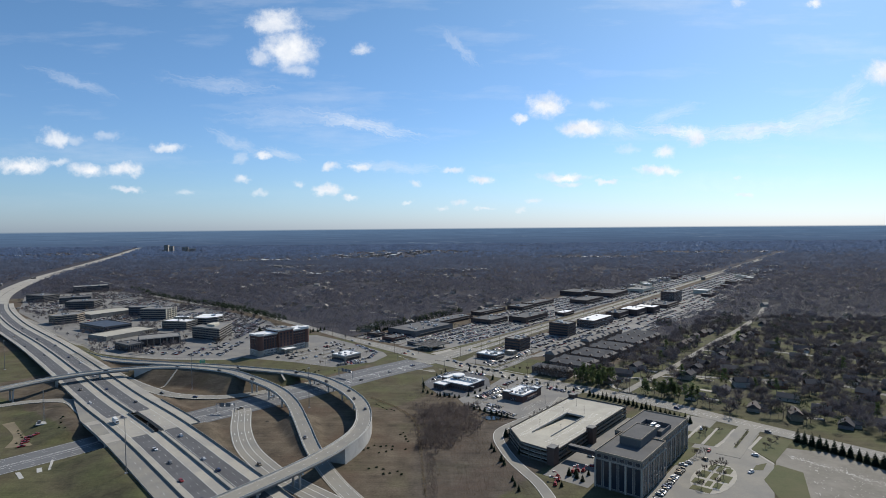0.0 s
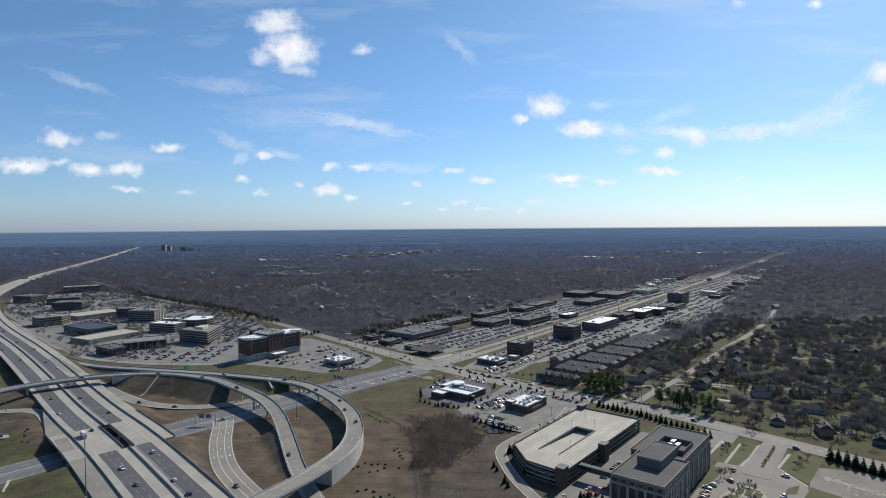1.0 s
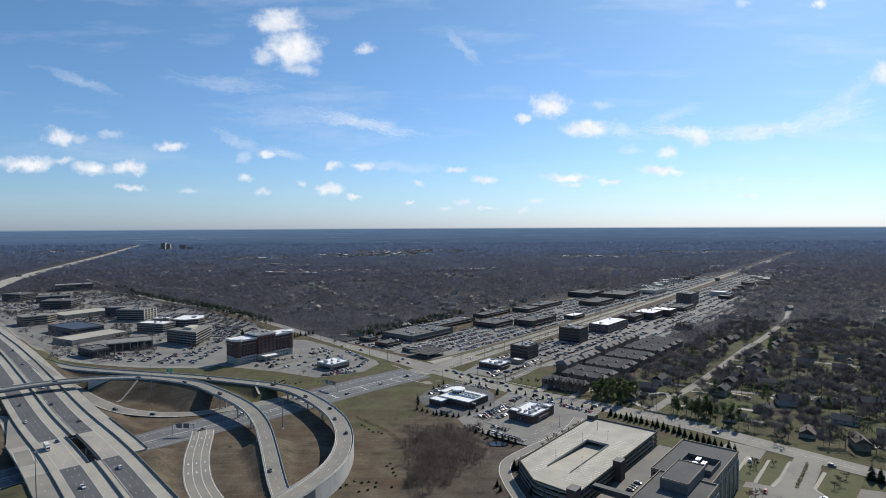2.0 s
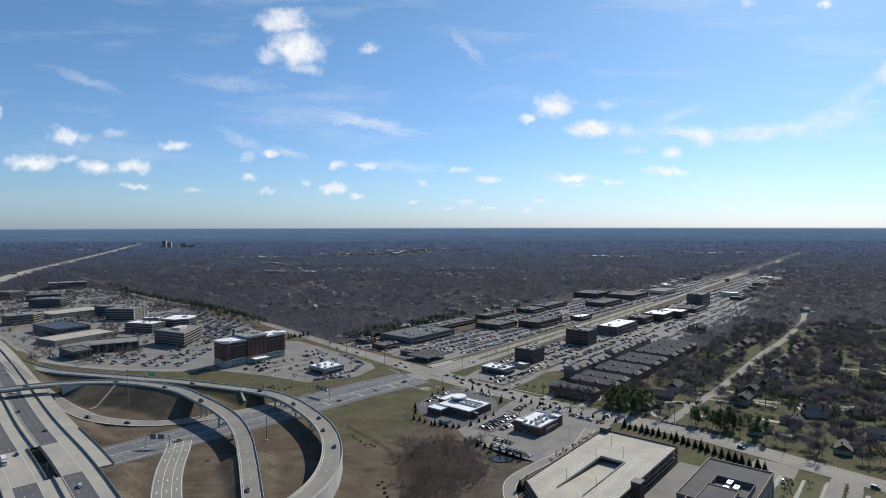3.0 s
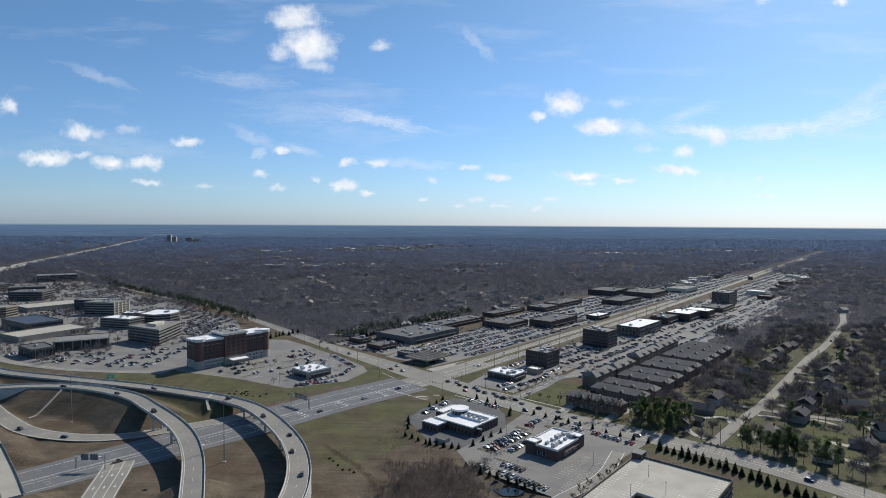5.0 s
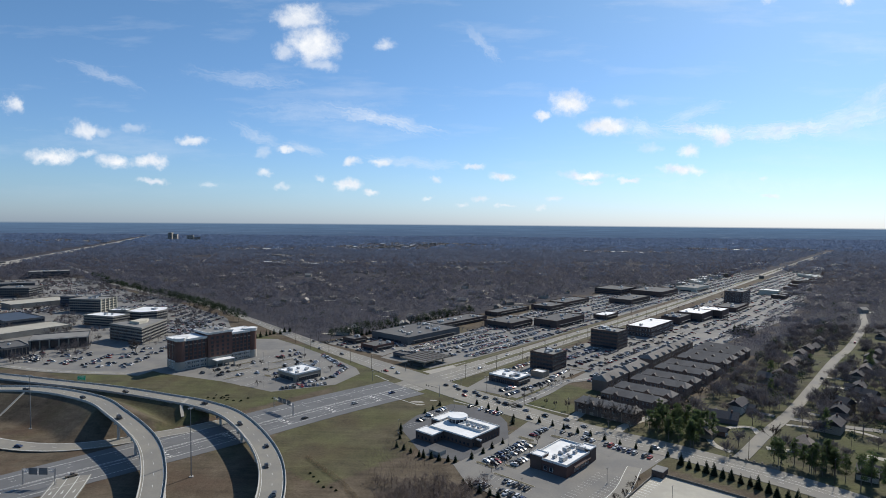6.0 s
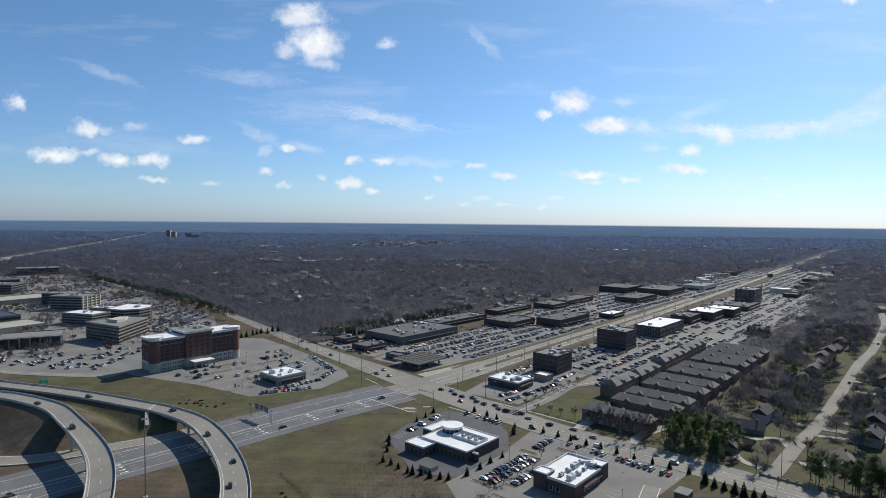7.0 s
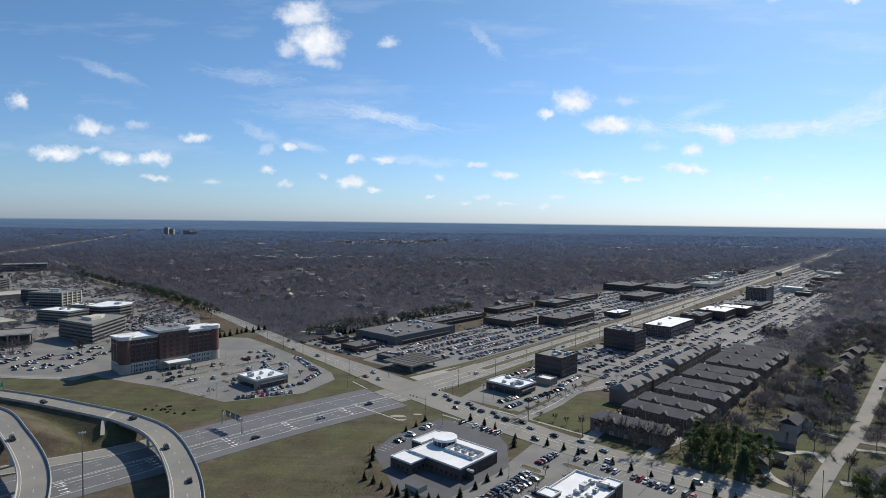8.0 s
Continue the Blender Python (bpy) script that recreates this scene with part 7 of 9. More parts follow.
# hotel and stone restaurant
bay_row(-72, -96, -30, -94, 0.75, 90)
bay_row(-30, -96, -4, -110, 0.75, 90)
bay_row(-34, -128, -8, -150, 0.6, 90)
bay_row(-66, -138, -40, -138, 0.5, 90)
bay_row(-4, -116, 14, -170, 0.8, 90)
bay_row(-84, -96, -50, -80, 0.75, 90)
fill_lot([(-108, -200), (-96, -140), (-75, -140), (-10, -142), (14, -215), (-30, -206)], 0.22, far=False)
for v in (-126, -146, -164, -182, -200):
    bay_row(-100 - (v + 126) * 0.1, v, -2, v, 0.0, 90)
bay_row(-58, 178, -110, 178, 0.0, 90)
bay_row(-60, 168, -98, 168, 0.0, 90)
# garage yard and office
bay_row(-175, 271, -110, 271, 0.6, 90, z=0.09)
bay_row(-160, 262, -130, 262, 0.4, 90, z=0.09)
bay_row(-205, 321, -140, 319.5, 0.75, 90)
car(*W(-52, 307.5), 0.1, AXIS + 10, "parked by the office", "van", "white")
for u, v, d in ((-115, 327, 60), (-119, 357, 160), (-134, 318, 90), (-128, 320, 80), (-86, 353, 90), (-97, 325, 180)):
    car(*W(u, v), 0.1, AXIS + d, "parked by the office")
# farther lots
fill_lot(LOTS[3][1], 0.52)
fill_lot(LOTS[4][1], 0.38)
fill_lot([(60, -112), (110, -128), (300, -150), (300, -52), (112, -52)], 0.85)
fill_lot(LOTS[7][1], 0.55)
fill_lot(LOTS[8][1], 0.55)
fill_lot(LOTS[-2][1], 0.6)
fill_lot(LOTS[-1][1], 0.6)
for cx, cy, w, d, fill in ((-300, 800, 60, 90, 0.5), (-330, 960, 60, 90, 0.85), (-430, 800, 90, 40, 0.45), (-450, 1090, 110, 70, 0.8), (-600, 1080, 90, 50, 0.6), (-700, 1170, 60, 60, 0.6), (-850, 1250, 90, 60, 0.6), (-360, 790, 60, 60, 0.4), (-560, 1180, 120, 40, 0.7), (-345, 1030, 80, 80, 0.9), (-440, 1120, 100, 60, 0.9), (-545, 1215, 110, 70, 0.8), (-670, 1310, 120, 90, 0.7), (-800, 1430, 130, 100, 0.6), (-300, 930, 60, 110, 0.85)):
    for i in range(int(w / 8.75)):
        for j in range(int(d / 2.95)):
            if rnd.random() < fill * 0.8 and i % 2 == 0 or rnd.random() < fill * 0.6 and i % 2 == 1:
                x, y = K * cx - w / 2 + (i // 2) * 17.5 + (i % 2) * 5.4, K * cy - d / 2 + j * 2.95
                pu, pv = plan(np.array([x]), np.array([y]))
                if not blocked(x, y, 1.5) and min(math.hypot(x - p.x, y - p.y) for p in CAMPUS_ROAD[::2]) > 9 and pu[0] < wood_edge(pv[0]) - 18:
                    FAR_CARS.append((x, y, 0.08, rnd.choice((0, 180))))


def traffic(line, offs, places, flip=False, where_label="on the road", lift=0.1):
    """Cars on a road at shares of its length, offset to the side."""
    sd = across(line)
    for k, s in enumerate(places):
        f_ = s * (len(line) - 2)
        i = int(f_)
        o = offs[k % len(offs)]
        p = line[i].lerp(line[i + 1], f_ - i) + sd[i] * o
        d = line[i + 1] - line[i]
        car(p.x, p.y, p.z + lift, math.degrees(math.atan2(d.y, d.x)) + (180 if (o < 0) != flip else 0), where_label)


def near(line, x, y):
    return min(range(len(line)), key=lambda i: (line[i].x - K * x) ** 2 + (line[i].y - K * y) ** 2) / (len(line) - 2)


q0, q1 = near(CROSS, 0, 712), near(CROSS, 150, 577)
traffic(CROSS, (-4.2, -8.0, -4.2), [q0 + (q1 - q0) * t for t in (0.02, 0.055, 0.09, 0.125, 0.16, 0.195, 0.23, 0.265, 0.30, 0.335, 0.38, 0.42, 0.50, 0.58, 0.66)], where_label="waiting in traffic")
traffic(CROSS, (3.6, 7.2), [q0 + (q1 - q0) * t for t in (0.16, 0.48, 0.62, 0.7, 0.9)])
traffic(CROSS, (3.6, 7.4, -3.6), [near(CROSS, x, y) for x, y in ((-35, 752), (-42, 760), (-48, 766), (-100, 820), (-125, 850), (-150, 878), (210, 520), (262, 462))])
traffic(BOULEVARD, (6, 10, -9, -6, 13), [near(BOULEVARD, x, y) for x, y in ((-40, 695), (-70, 664), (-125, 604), (-165, 560), (-100, 634), (-190, 533))])
traffic(AVENUE, (5.4, -5.4, 9, -9), [near(AVENUE, x, y) for x, y in ((30, 775), (70, 828), (110, 880), (170, 955), (210, 1005), (280, 1095), (330, 1165), (420, 1290), (520, 1420), (600, 1530))])
traffic(HIGHWAY, (-17.5, 5, -13.7, 8.6, -9.8, 12.2), [near(HIGHWAY, x, y) for x, y in ((-150, 372), (-166, 390), (-172, 396), (-205, 432), (-262, 492), (-288, 520), (-310, 541), (-335, 568), (-345, 580), (-380, 618), (-400, 640), (-440, 682), (-130, 349), (-150, 371), (-195, 421),
        (-470, 715), (-500, 747), (-540, 790), (-560, 812), (-600, 852), (-640, 893), (-690, 945))], where_label="on the highway")
traffic(RAMP_A, (2.0,), [near(RAMP_A, x, y) for x, y in ((-360, 620), (-290, 638), (-240, 622), (-190, 584), (-104, 445))], where_label="on the flyover")
traffic(RAMP_B, (2.2, -1.6), [near(RAMP_B, x, y) for x, y in ((-230, 658), (-160, 627), (-118, 590), (-92, 550), (-80, 525), (-70, 492))], where_label="on the flyover")
traffic(SLIP_ROAD, (1.6,), [near(SLIP_ROAD, x, y) for x, y in ((-330, 616), (-280, 577), (-240, 568))], where_label="on the slip road")
traffic(LOOP_ROAD, (2.4,), [near(LOOP_ROAD, x, y) for x, y in ((-128, 406),)])
traffic(HOME_STREET, (1.8,), [0.32, 0.6], where_label="on the street")


def far_car_mesh():
    body, glz = Mesh(), Mesh()
    for x, y, z, deg in FAR_CARS:
        c, s = math.cos(radians(deg)), math.sin(radians(deg))
        tall = rnd.uniform(1.4, 1.85)

        def t(pts):
            return [(x + a * c - b * s, y + a * s + b * c, z + e) for a, b, e in pts]

        body.add(t([(-2.3, -0.9, 0.25), (2.3, -0.9, 0.25), (2.3, 0.9, 0.25), (-2.3, 0.9, 0.25), (-2.25, -0.85, 1.0), (2.2, -0.82, 0.85), (2.2, 0.82, 0.85), (-2.25, 0.85, 1.0),
                    (-1.7, -0.66, tall), (0.6, -0.66, tall), (0.6, 0.66, tall), (-1.7, 0.66, tall), (-2.1, -0.8, 1.0), (1.2, -0.8, 0.95), (1.2, 0.8, 0.95), (-2.1, 0.8, 1.0)]),
                 [(0, 1, 5, 4), (1, 2, 6, 5), (2, 3, 7, 6), (3, 0, 4, 7), (4, 5, 6, 7), (8, 9, 10, 11), (4, 5, 9, 8)][:6])
        glz.add(t([(-1.7, -0.68, tall - 0.05), (0.6, -0.68, tall - 0.05), (0.6, 0.68, tall - 0.05), (-1.7, 0.68, tall - 0.05), (-2.1, -0.82, 0.96), (1.2, -0.82, 0.9), (1.2, 0.82, 0.9), (-2.1, 0.82, 0.96)]),
                [(4, 5, 1, 0), (5, 6, 2, 1), (6, 7, 3, 2), (7, 4, 0, 3)])
    b = part("parked_cars", body, island_paint(), None, kind="stuff")
    tagged(b, "crowded rows of parked cars in many colours", "parked cars", kind="stuff")
    part("car_windows", glz, M_CARGLASS, b, kind="stuff")


def island_paint():
    m, n, b = material("mixed_car_paint", 0.42, 0.1, 0.4)
    r = n("ShaderNodeNewGeometry").outputs["Random Per Island"]
    paint(n, b, n.ramp(r, (0.0, (0.55, 0.55, 0.55)), (0.17, (0.30, 0.31, 0.32)), (0.36, (0.10, 0.10, 0.11)), (0.55, (0.016, 0.016, 0.018)), (0.76, (0.025, 0.04, 0.10)), (0.85, (0.24, 0.02, 0.02)), (0.92, (0.20, 0.17, 0.13)), mode="CONSTANT"))
    b.inputs["Coat Weight"].default_value = 0.2
    b.inputs["Coat Roughness"].default_value = 0.2
    return m



far_car_mesh()
tagged(part("bay_lines", BAYS, M_LINE), "thin white lines of parking bays", "road markings", kind="stuff")


def island_bed(u0, u1, v0, v1):
    """A kerbed planting bed in a car park."""
    x, y = W((u0 + u1) / 2, (v0 + v1) / 2)
    L, D = K * (u1 - u0), K * (v1 - v0)
    b = thing("planting_bed", "kerbed bed of dry grass in a car park", "planting bed", spin(x, y, 0.04, AXIS), "car park beds")
    r_ = min(L, D) / 2
    pts = [(sx * (L / 2 - r_) + r_ * math.cos(a), sy * (D / 2 - r_) + r_ * math.sin(a)) for sx, sy, a0 in ((1, 1, 0), (-1, 1, 1.571), (-1, -1, 3.142), (1, -1, 4.712)) for a in (a0, a0 + 0.52, a0 + 1.05, a0 + 1.571)]
    part("kerb", Mesh().prism(pts, -0.1, 0.16), M_CONC, b)
    part("soil", Mesh().prism([(a * (1 - 0.35 / (L / 2)), c * (1 - 0.35 / (D / 2))) for a, c in pts], 0.05, 0.2), M_BED, b)


M_BED = worn("dry_bed", (0.10, 0.088, 0.052), 0.9, 0.1, 0.3, 0.95, 0.4, 0.05)
for q in ((-94, -91, 108, 121), (-50, -47, 110, 121), (-46, -42, 104, 116), (-62, -60, 122, 130), (-86, -84, 122, 130), (-99, -97, 124, 150), (-30, -26, 118, 131), (20, 23, 44, 54), (88, 91, 42, 56), (56, 59, 2, 9),
          (-76, -72, -100, -92), (-30, -26, -130, -122), (-70, -66, -144, -134), (-100, -82, -157, -154), (-60, -40, -157, -154), (-20, -4, -160, -157), (-84, -62, -176, -173), (-40, -16, -178, -175), (-70, -50, -195, -192),
          (140, 143, 40, 60), (178, 181, 40, 60), (215, 218, 46, 66), (110, 113, -110, -100), (160, 163, -118, -100), (210, 213, -130, -110), (110, 140, -62, -59), (180, 240, -62, -58)):
    island_bed(*q)


# ---- trees ----
def tri_soup(name, verts, mat, tone=None):
    """A mesh of loose triangles from an array of corners, three to a face; tone: a value for each corner."""
    v = np.asarray(verts, np.float32).reshape(-1, 3)
    n = len(v) // 3
    me = bpy.data.meshes.new(name)
    me.vertices.add(3 * n)
    me.vertices.foreach_set("co", v.ravel())
    me.loops.add(3 * n)
    me.loops.foreach_set("vertex_index", np.arange(3 * n, dtype=np.int32))
    me.polygons.add(n)
    me.polygons.foreach_set("loop_start", np.arange(0, 3 * n, 3, dtype=np.int32))
    me.update(calc_edges=True)
    if tone is not None:
        me.attributes.new("tone", "FLOAT", "POINT").data.foreach_set("value", np.asarray(tone, np.float32))
    me.materials.append(mat)
    return me


def tufts(rng, centre, radius, tall, n, size, fat=0.09):
    """Rounded crowns: n small loose triangles each, thick towards the crown's skin, turned every way."""
    k = len(centre)
    d = rng.normal(size=(k, n, 3))
    d /= np.linalg.norm(d, axis=-1, keepdims=True)
    d[..., 2] = np.where(d[..., 2] < -0.35, -d[..., 2], d[..., 2])
    r = rng.uniform(0.35, 1.0, (k, n)) ** 0.6 * rng.uniform(0.82, 1.12, (k, 1))
    c = centre[:, None, :] + d * r[..., None] * np.stack([radius, radius, tall], -1)[:, None, :]
    a, b = rng.normal(size=(k, n, 3)), rng.normal(size=(k, n, 3))
    a /= np.linalg.norm(a, axis=-1, keepdims=True)
    b /= np.linalg.norm(b, axis=-1, keepdims=True)
    # twigs lie mostly along the crown's skin, so that it takes light and shade as a whole
    a -= 0.75 * (a * d).sum(-1, keepdims=True) * d
    b -= 0.75 * (b * d).sum(-1, keepdims=True) * d
    s = size[:, None, None] * rng.uniform(0.6, 1.4, (k, n, 1))
    return np.stack([c - a * s * 0.5 - b * s * fat, c - a * s * 0.5 + b * s * fat, c + a * s * 0.6], 2).reshape(-1, 3)


def trunk_tris(base, top, r):
    """Three-sided tapering stems, as loose triangles."""
    k = len(base)
    ang = np.array([0, 2.1, 4.2])
    ring = np.stack([np.cos(ang), np.sin(ang), np.zeros(3)], -1)
    lo = base[:, None, :] + ring[None] * r[:, None, None]
    hi = top[:, None, :] + ring[None] * (r * 0.4)[:, None, None]
    out = []
    for i in range(3):
        j = (i + 1) % 3
        out += [np.stack([lo[:, i], lo[:, j], hi[:, j]], 1), np.stack([lo[:, i], hi[:, j], hi[:, i]], 1)]
    return np.concatenate(out).reshape(-1, 3)


def bare_tree(seed, h):
    """Trunk with limbs as one mesh, and a crown of fine twigs as another."""
    r = random.Random(seed)
    wood, tips = Mesh(), []
    z1 = h * 0.34
    wood.tube((0, 0, -0.3), (r.uniform(-0.2, 0.2), r.uniform(-0.2, 0.2), z1), h * 0.022, h * 0.015, 7)
    for i in range(9):
        az, el = 2.4 * i + r.uniform(-0.4, 0.4), r.uniform(0.45, 1.25)
        s = (0, 0, z1 * r.uniform(0.75, 1.0))
        ln = h * r.uniform(0.28, 0.46)
        e = Vector((math.cos(az) * math.cos(el), math.sin(az) * math.cos(el), math.sin(el))) * ln + Vector(s)
        wood.tube(s, e, h * 0.0075, h * 0.003, 5)
        for j in range(3):
            az2, el2 = az + r.uniform(-0.9, 0.9), el + r.uniform(-0.5, 0.5)
            b0 = Vector(s).lerp(e, r.uniform(0.45, 1.0))
            b1 = b0 + Vector((math.cos(az2) * math.cos(el2), math.sin(az2) * math.cos(el2), math.sin(el2))) * h * r.uniform(0.14, 0.24)
            wood.tube(b0, b1, h * 0.003, h * 0.0012, 3)
            tips.append((b0, b1))
    tw = []
    for b0, b1 in tips:
        for _ in range(36):
            p = b0.lerp(b1, r.uniform(0.2, 1.0))
            q = p + ((b1 - b0).normalized() + Vector((r.gauss(0, 0.7), r.gauss(0, 0.7), r.gauss(0.15, 0.6)))) * h * r.uniform(0.05, 0.13)
            w = Vector((r.gauss(0, 1), r.gauss(0, 1), r.gauss(0, 1))).normalized() * h * 0.0052
            tw += [p - w, p + w, q]
    return wood.data("trunk", M_BARK), tri_soup("crown", [tuple(p) for p in tw], M_TWIG)


def conifer(seed, h, r0, mat):
    """A stem with whorls of drooping needle sprays, ragged towards the tip."""
    r = random.Random(seed)
    stem = Mesh().tube((0, 0, -0.3), (0, 0, h * 0.96), h * 0.022, 0.02, 6)
    tw = []
    n = 15
    for k in range(n):
        z = h * (0.08 + 0.9 * k / n)
        rad = r0 * (1 - k / n) ** 0.85 + 0.12
        for i in range(int(9 + 9 * (1 - k / n))):
            az = r.uniform(0, 6.283)
            ln = rad * r.uniform(0.7, 1.15)
            c, s = math.cos(az), math.sin(az)
            a, w = Vector((c * 0.1, s * 0.1, z + 0.15 * ln)), Vector((-s, c, 0)) * ln * 0.30
            q = Vector((c * ln, s * ln, z - 0.22 * ln + r.uniform(-0.2, 0.2)))
            mid = a.lerp(q, 0.55)
            tw += [a, mid - w, q, a, q, mid + w]
    return stem.data("trunk", M_BARK), tri_soup("crown", [tuple(p) for p in tw], mat)


def pine(seed, h):
    """A tall pine: long bare stem, irregular cloud-like tufts."""
    r = random.Random(seed)
    stem = Mesh().tube((0, 0, -0.3), (r.uniform(-0.4, 0.4), r.uniform(-0.4, 0.4), h * 0.95), h * 0.016, 0.05, 6)
    tw = []
    for k in range(40):
        z = h * r.uniform(0.28, 1.0)
        rad = h * 0.19 * (1.25 - z / h) + 0.6
        az = r.uniform(0, 6.283)
        c0 = Vector((math.cos(az) * rad * r.uniform(0.3, 1), math.sin(az) * rad * r.uniform(0.3, 1), z))
        stem.tube((0, 0, z - 0.6), c0, 0.07, 0.03, 4)
        for _ in range(26):
            d = Vector((r.gauss(0, 1), r.gauss(0, 1), r.gauss(0.2, 0.6))).normalized()
            p = c0 + d * r.uniform(0.1, 0.9)
            q = c0 + d * r.uniform(1.0, 2.0)
            w = Vector((r.gauss(0, 1), r.gauss(0, 1), r.gauss(0, 1))).normalized() * 0.28
            tw += [p - w, p + w, q]
    return stem.data("trunk", M_BARK), tri_soup("crown", [tuple(p) for p in tw], M_PINE)


def shrub(seed):
    r = random.Random(seed)
    tw = []
    for _ in range(110):
        d = Vector((r.gauss(0, 1), r.gauss(0, 1), abs(r.gauss(0.3, 0.8)))).normalized()
        p, q = d * r.uniform(0.1, 0.6), d * r.uniform(0.7, 1.15)
        w = Vector((r.gauss(0, 1), r.gauss(0, 1), r.gauss(0, 1))).normalized() * 0.16
        tw += [p - w, p + w, q]
    return Mesh().tube((0, 0, -0.2), (0, 0, 0.5), 0.08, 0.05, 5).data("trunk", M_BARK), tri_soup("crown", [tuple(p) for p in tw], M_NEEDLE)


TREES = {
    "bare": [bare_tree(s, 15.0) for s in range(6)], "conifer": [conifer(s, 7.0, 2.3, M_NEEDLE) for s in range(4)],
    "pine": [pine(s, 17.0) for s in range(5)], "shrub": [shrub(s) for s in range(3)], "sapling": [bare_tree(40 + s, 6.0) for s in range(3)]}
TREE_TEXT = {
    "bare": ("bare_tree", "leafless grey-brown broadleaf tree in winter", "tree", "bare trees"), "conifer": ("conifer", "dark green conical evergreen planted in a row", "tree", "evergreen row"),
    "pine": ("pine_tree", "tall dark pine with a long bare stem", "tree", "pines"), "shrub": ("shrub", "small dark evergreen shrub in dry grass", "shrub", "planted shrubs"),
    "sapling": ("young_tree", "slender leafless young tree in a car park bed", "tree", "young trees")}
grow = random.Random(5)


def plant(kind, x, y, size=1.0, z=None):
    name, label, cat, group = TREE_TEXT[kind]
    stem, crown = grow.choice(TREES[kind])
    z = float(land_height(np.array([x]), np.array([y]))[0]) if z is None else z
    t = thing(name, label, cat, spin(x, y, z - 0.05, grow.uniform(0, 360)) @ Matrix.Diagonal((size, size, size * grow.uniform(0.9, 1.12), 1)), group)
    part("trunk", stem, None, t)
    part("crown", crown, None, t)
    return t


def rowed(kind, u0, v0, u1, v1, step, size=1.0, jitter=0.4):
    a, b = Vector(W(u0, v0)), Vector(W(u1, v1))
    n = max(1, round((b - a).length / step))
    for i in range(n + 1):
        p = a.lerp(b, i / n)
        plant(kind, p.x + grow.uniform(-jitter, jitter), p.y + grow.uniform(-jitter, jitter), size * grow.uniform(0.85, 1.15), 0.0)


rowed("conifer", -19, 196, -22, 232, 4.6, 0.9)
rowed("conifer", -23, 236, -42, 296, 4.6, 0.95)
rowed("conifer", -36, 372, -62, 440, 5.0, 1.35)
for u0, v0, u1, v1, s in ((-107, 60, -108, 78, 7), (-108, 82, -100, 100, 5), (-90, 104, -60, 103, 9), (-96, 52, -84, 40, 8), (-26, 88, -16, 82, 7), (-12, 66, -10, 46, 10), (-12, 100, -13, 186, 9), (-120, 120, -121, 168, 6), (-50, 30, -30, 26, 12)):
    rowed("conifer", u0, v0, u1, v1, s, 0.62, 0.8)
for k in range(16):
    plant("conifer" if k % 3 else "bare", K * (-300 + 5 * k + grow.uniform(-3, 3)), K * (930 - 2 * k + grow.uniform(-6, 6)), grow.uniform(1.1, 1.6) if k % 3 else 0.8, 0.0)
rowed("conifer", 100, -218, 300, -226, 5.5, 1.1, 2.0)
rowed("conifer", -8, -290, 62, -300, 6, 1.0, 3.0)
for u0, v0, u1, v1, s in ((-118, 188, -60, 189, 10), (-98, 124, -62, 123, 14), (-46, 120, -46, 132, 8), (26, 62, 100, 62, 12), (22, 74, 26, 110, 8), (30, 114, 58, 111, 7), (60, 109, 60, 112, 9),
                          (-92, -118, -20, -112, 18), (-96, -180, -6, -170, 22), (140, 60, 300, 62, 32), (320, 60, 560, 80, 48)):
    rowed("sapling", u0, v0, u1, v1, s, 1.0, 1.0)
for k in range(30):
    plant("pine", *W(10 + grow.uniform(0, 32), 160 + grow.uniform(0, 40)), grow.uniform(0.75, 1.0), 0.0)
for k in range(20):
    plant("pine", *W(14 + grow.uniform(0, 16), 226 + grow.uniform(0, 62)), grow.uniform(0.7, 0.95), 0.0)
for k in range(10):
    plant("conifer", *W(420 + grow.uniform(0, 24), 106 + grow.uniform(0, 22)), grow.uniform(1.6, 2.1), 0.0)
# shrubs set out on the dry slope inside the tall ramp, in loose clumps
for x, y in ((-60, 536), (-56, 530), (-52, 524), (-48, 524), (-45, 521), (-63, 540), (-33, 464), (-31, 456), (-28, 445), (-29, 429), (-35, 460), (-30, 450), (-53, 437), (-48, 435), (-44, 436), (-39, 435), (-48, 423), (-43, 425), (-39, 429), (-57, 432), (-60, 428),
             (-47, 397), (-42, 394), (-37, 387), (-32, 390), (-41, 386), (-29, 385), (-52, 395), (-350, 476), (-336, 461), (-331, 448), (-323, 492), (-317, 480), (-306, 468), (-312, 470), (-323, 489), (-345, 470), (-340, 466)):
    plant("shrub", K * x, K * y, grow.uniform(0.9, 1.35))
for k in range(16):
    plant("shrub", K * (-165 + grow.uniform(-10, 40)), K * (668 + grow.uniform(-6, 8)), grow.uniform(0.8, 1.3))
# dark evergreens round the garage and its yard
for u, v, z in ((-161, 192, 1.1), (-155, 193, 1.2), (-158, 196, 1.0), (-165, 200, 1.1), (-162, 204, 0.9), (-184, 219, 0.9), (-181, 223, 1.0), (-178, 227, 0.8), (-188, 197, 0.7), (-192, 202, 0.6), (-204, 216, 0.8), (-208, 221, 0.7), (-226, 239, 0.6), (-231, 244, 0.6), (-236, 250, 0.6),
                (-196, 264, 0.9), (-192, 267, 0.8), (-197, 270, 0.8), (-199, 275, 0.7), (-188, 274, 0.6), (-214, 268, 0.6)):
    plant("conifer", *W(u, v), z, 0.0)
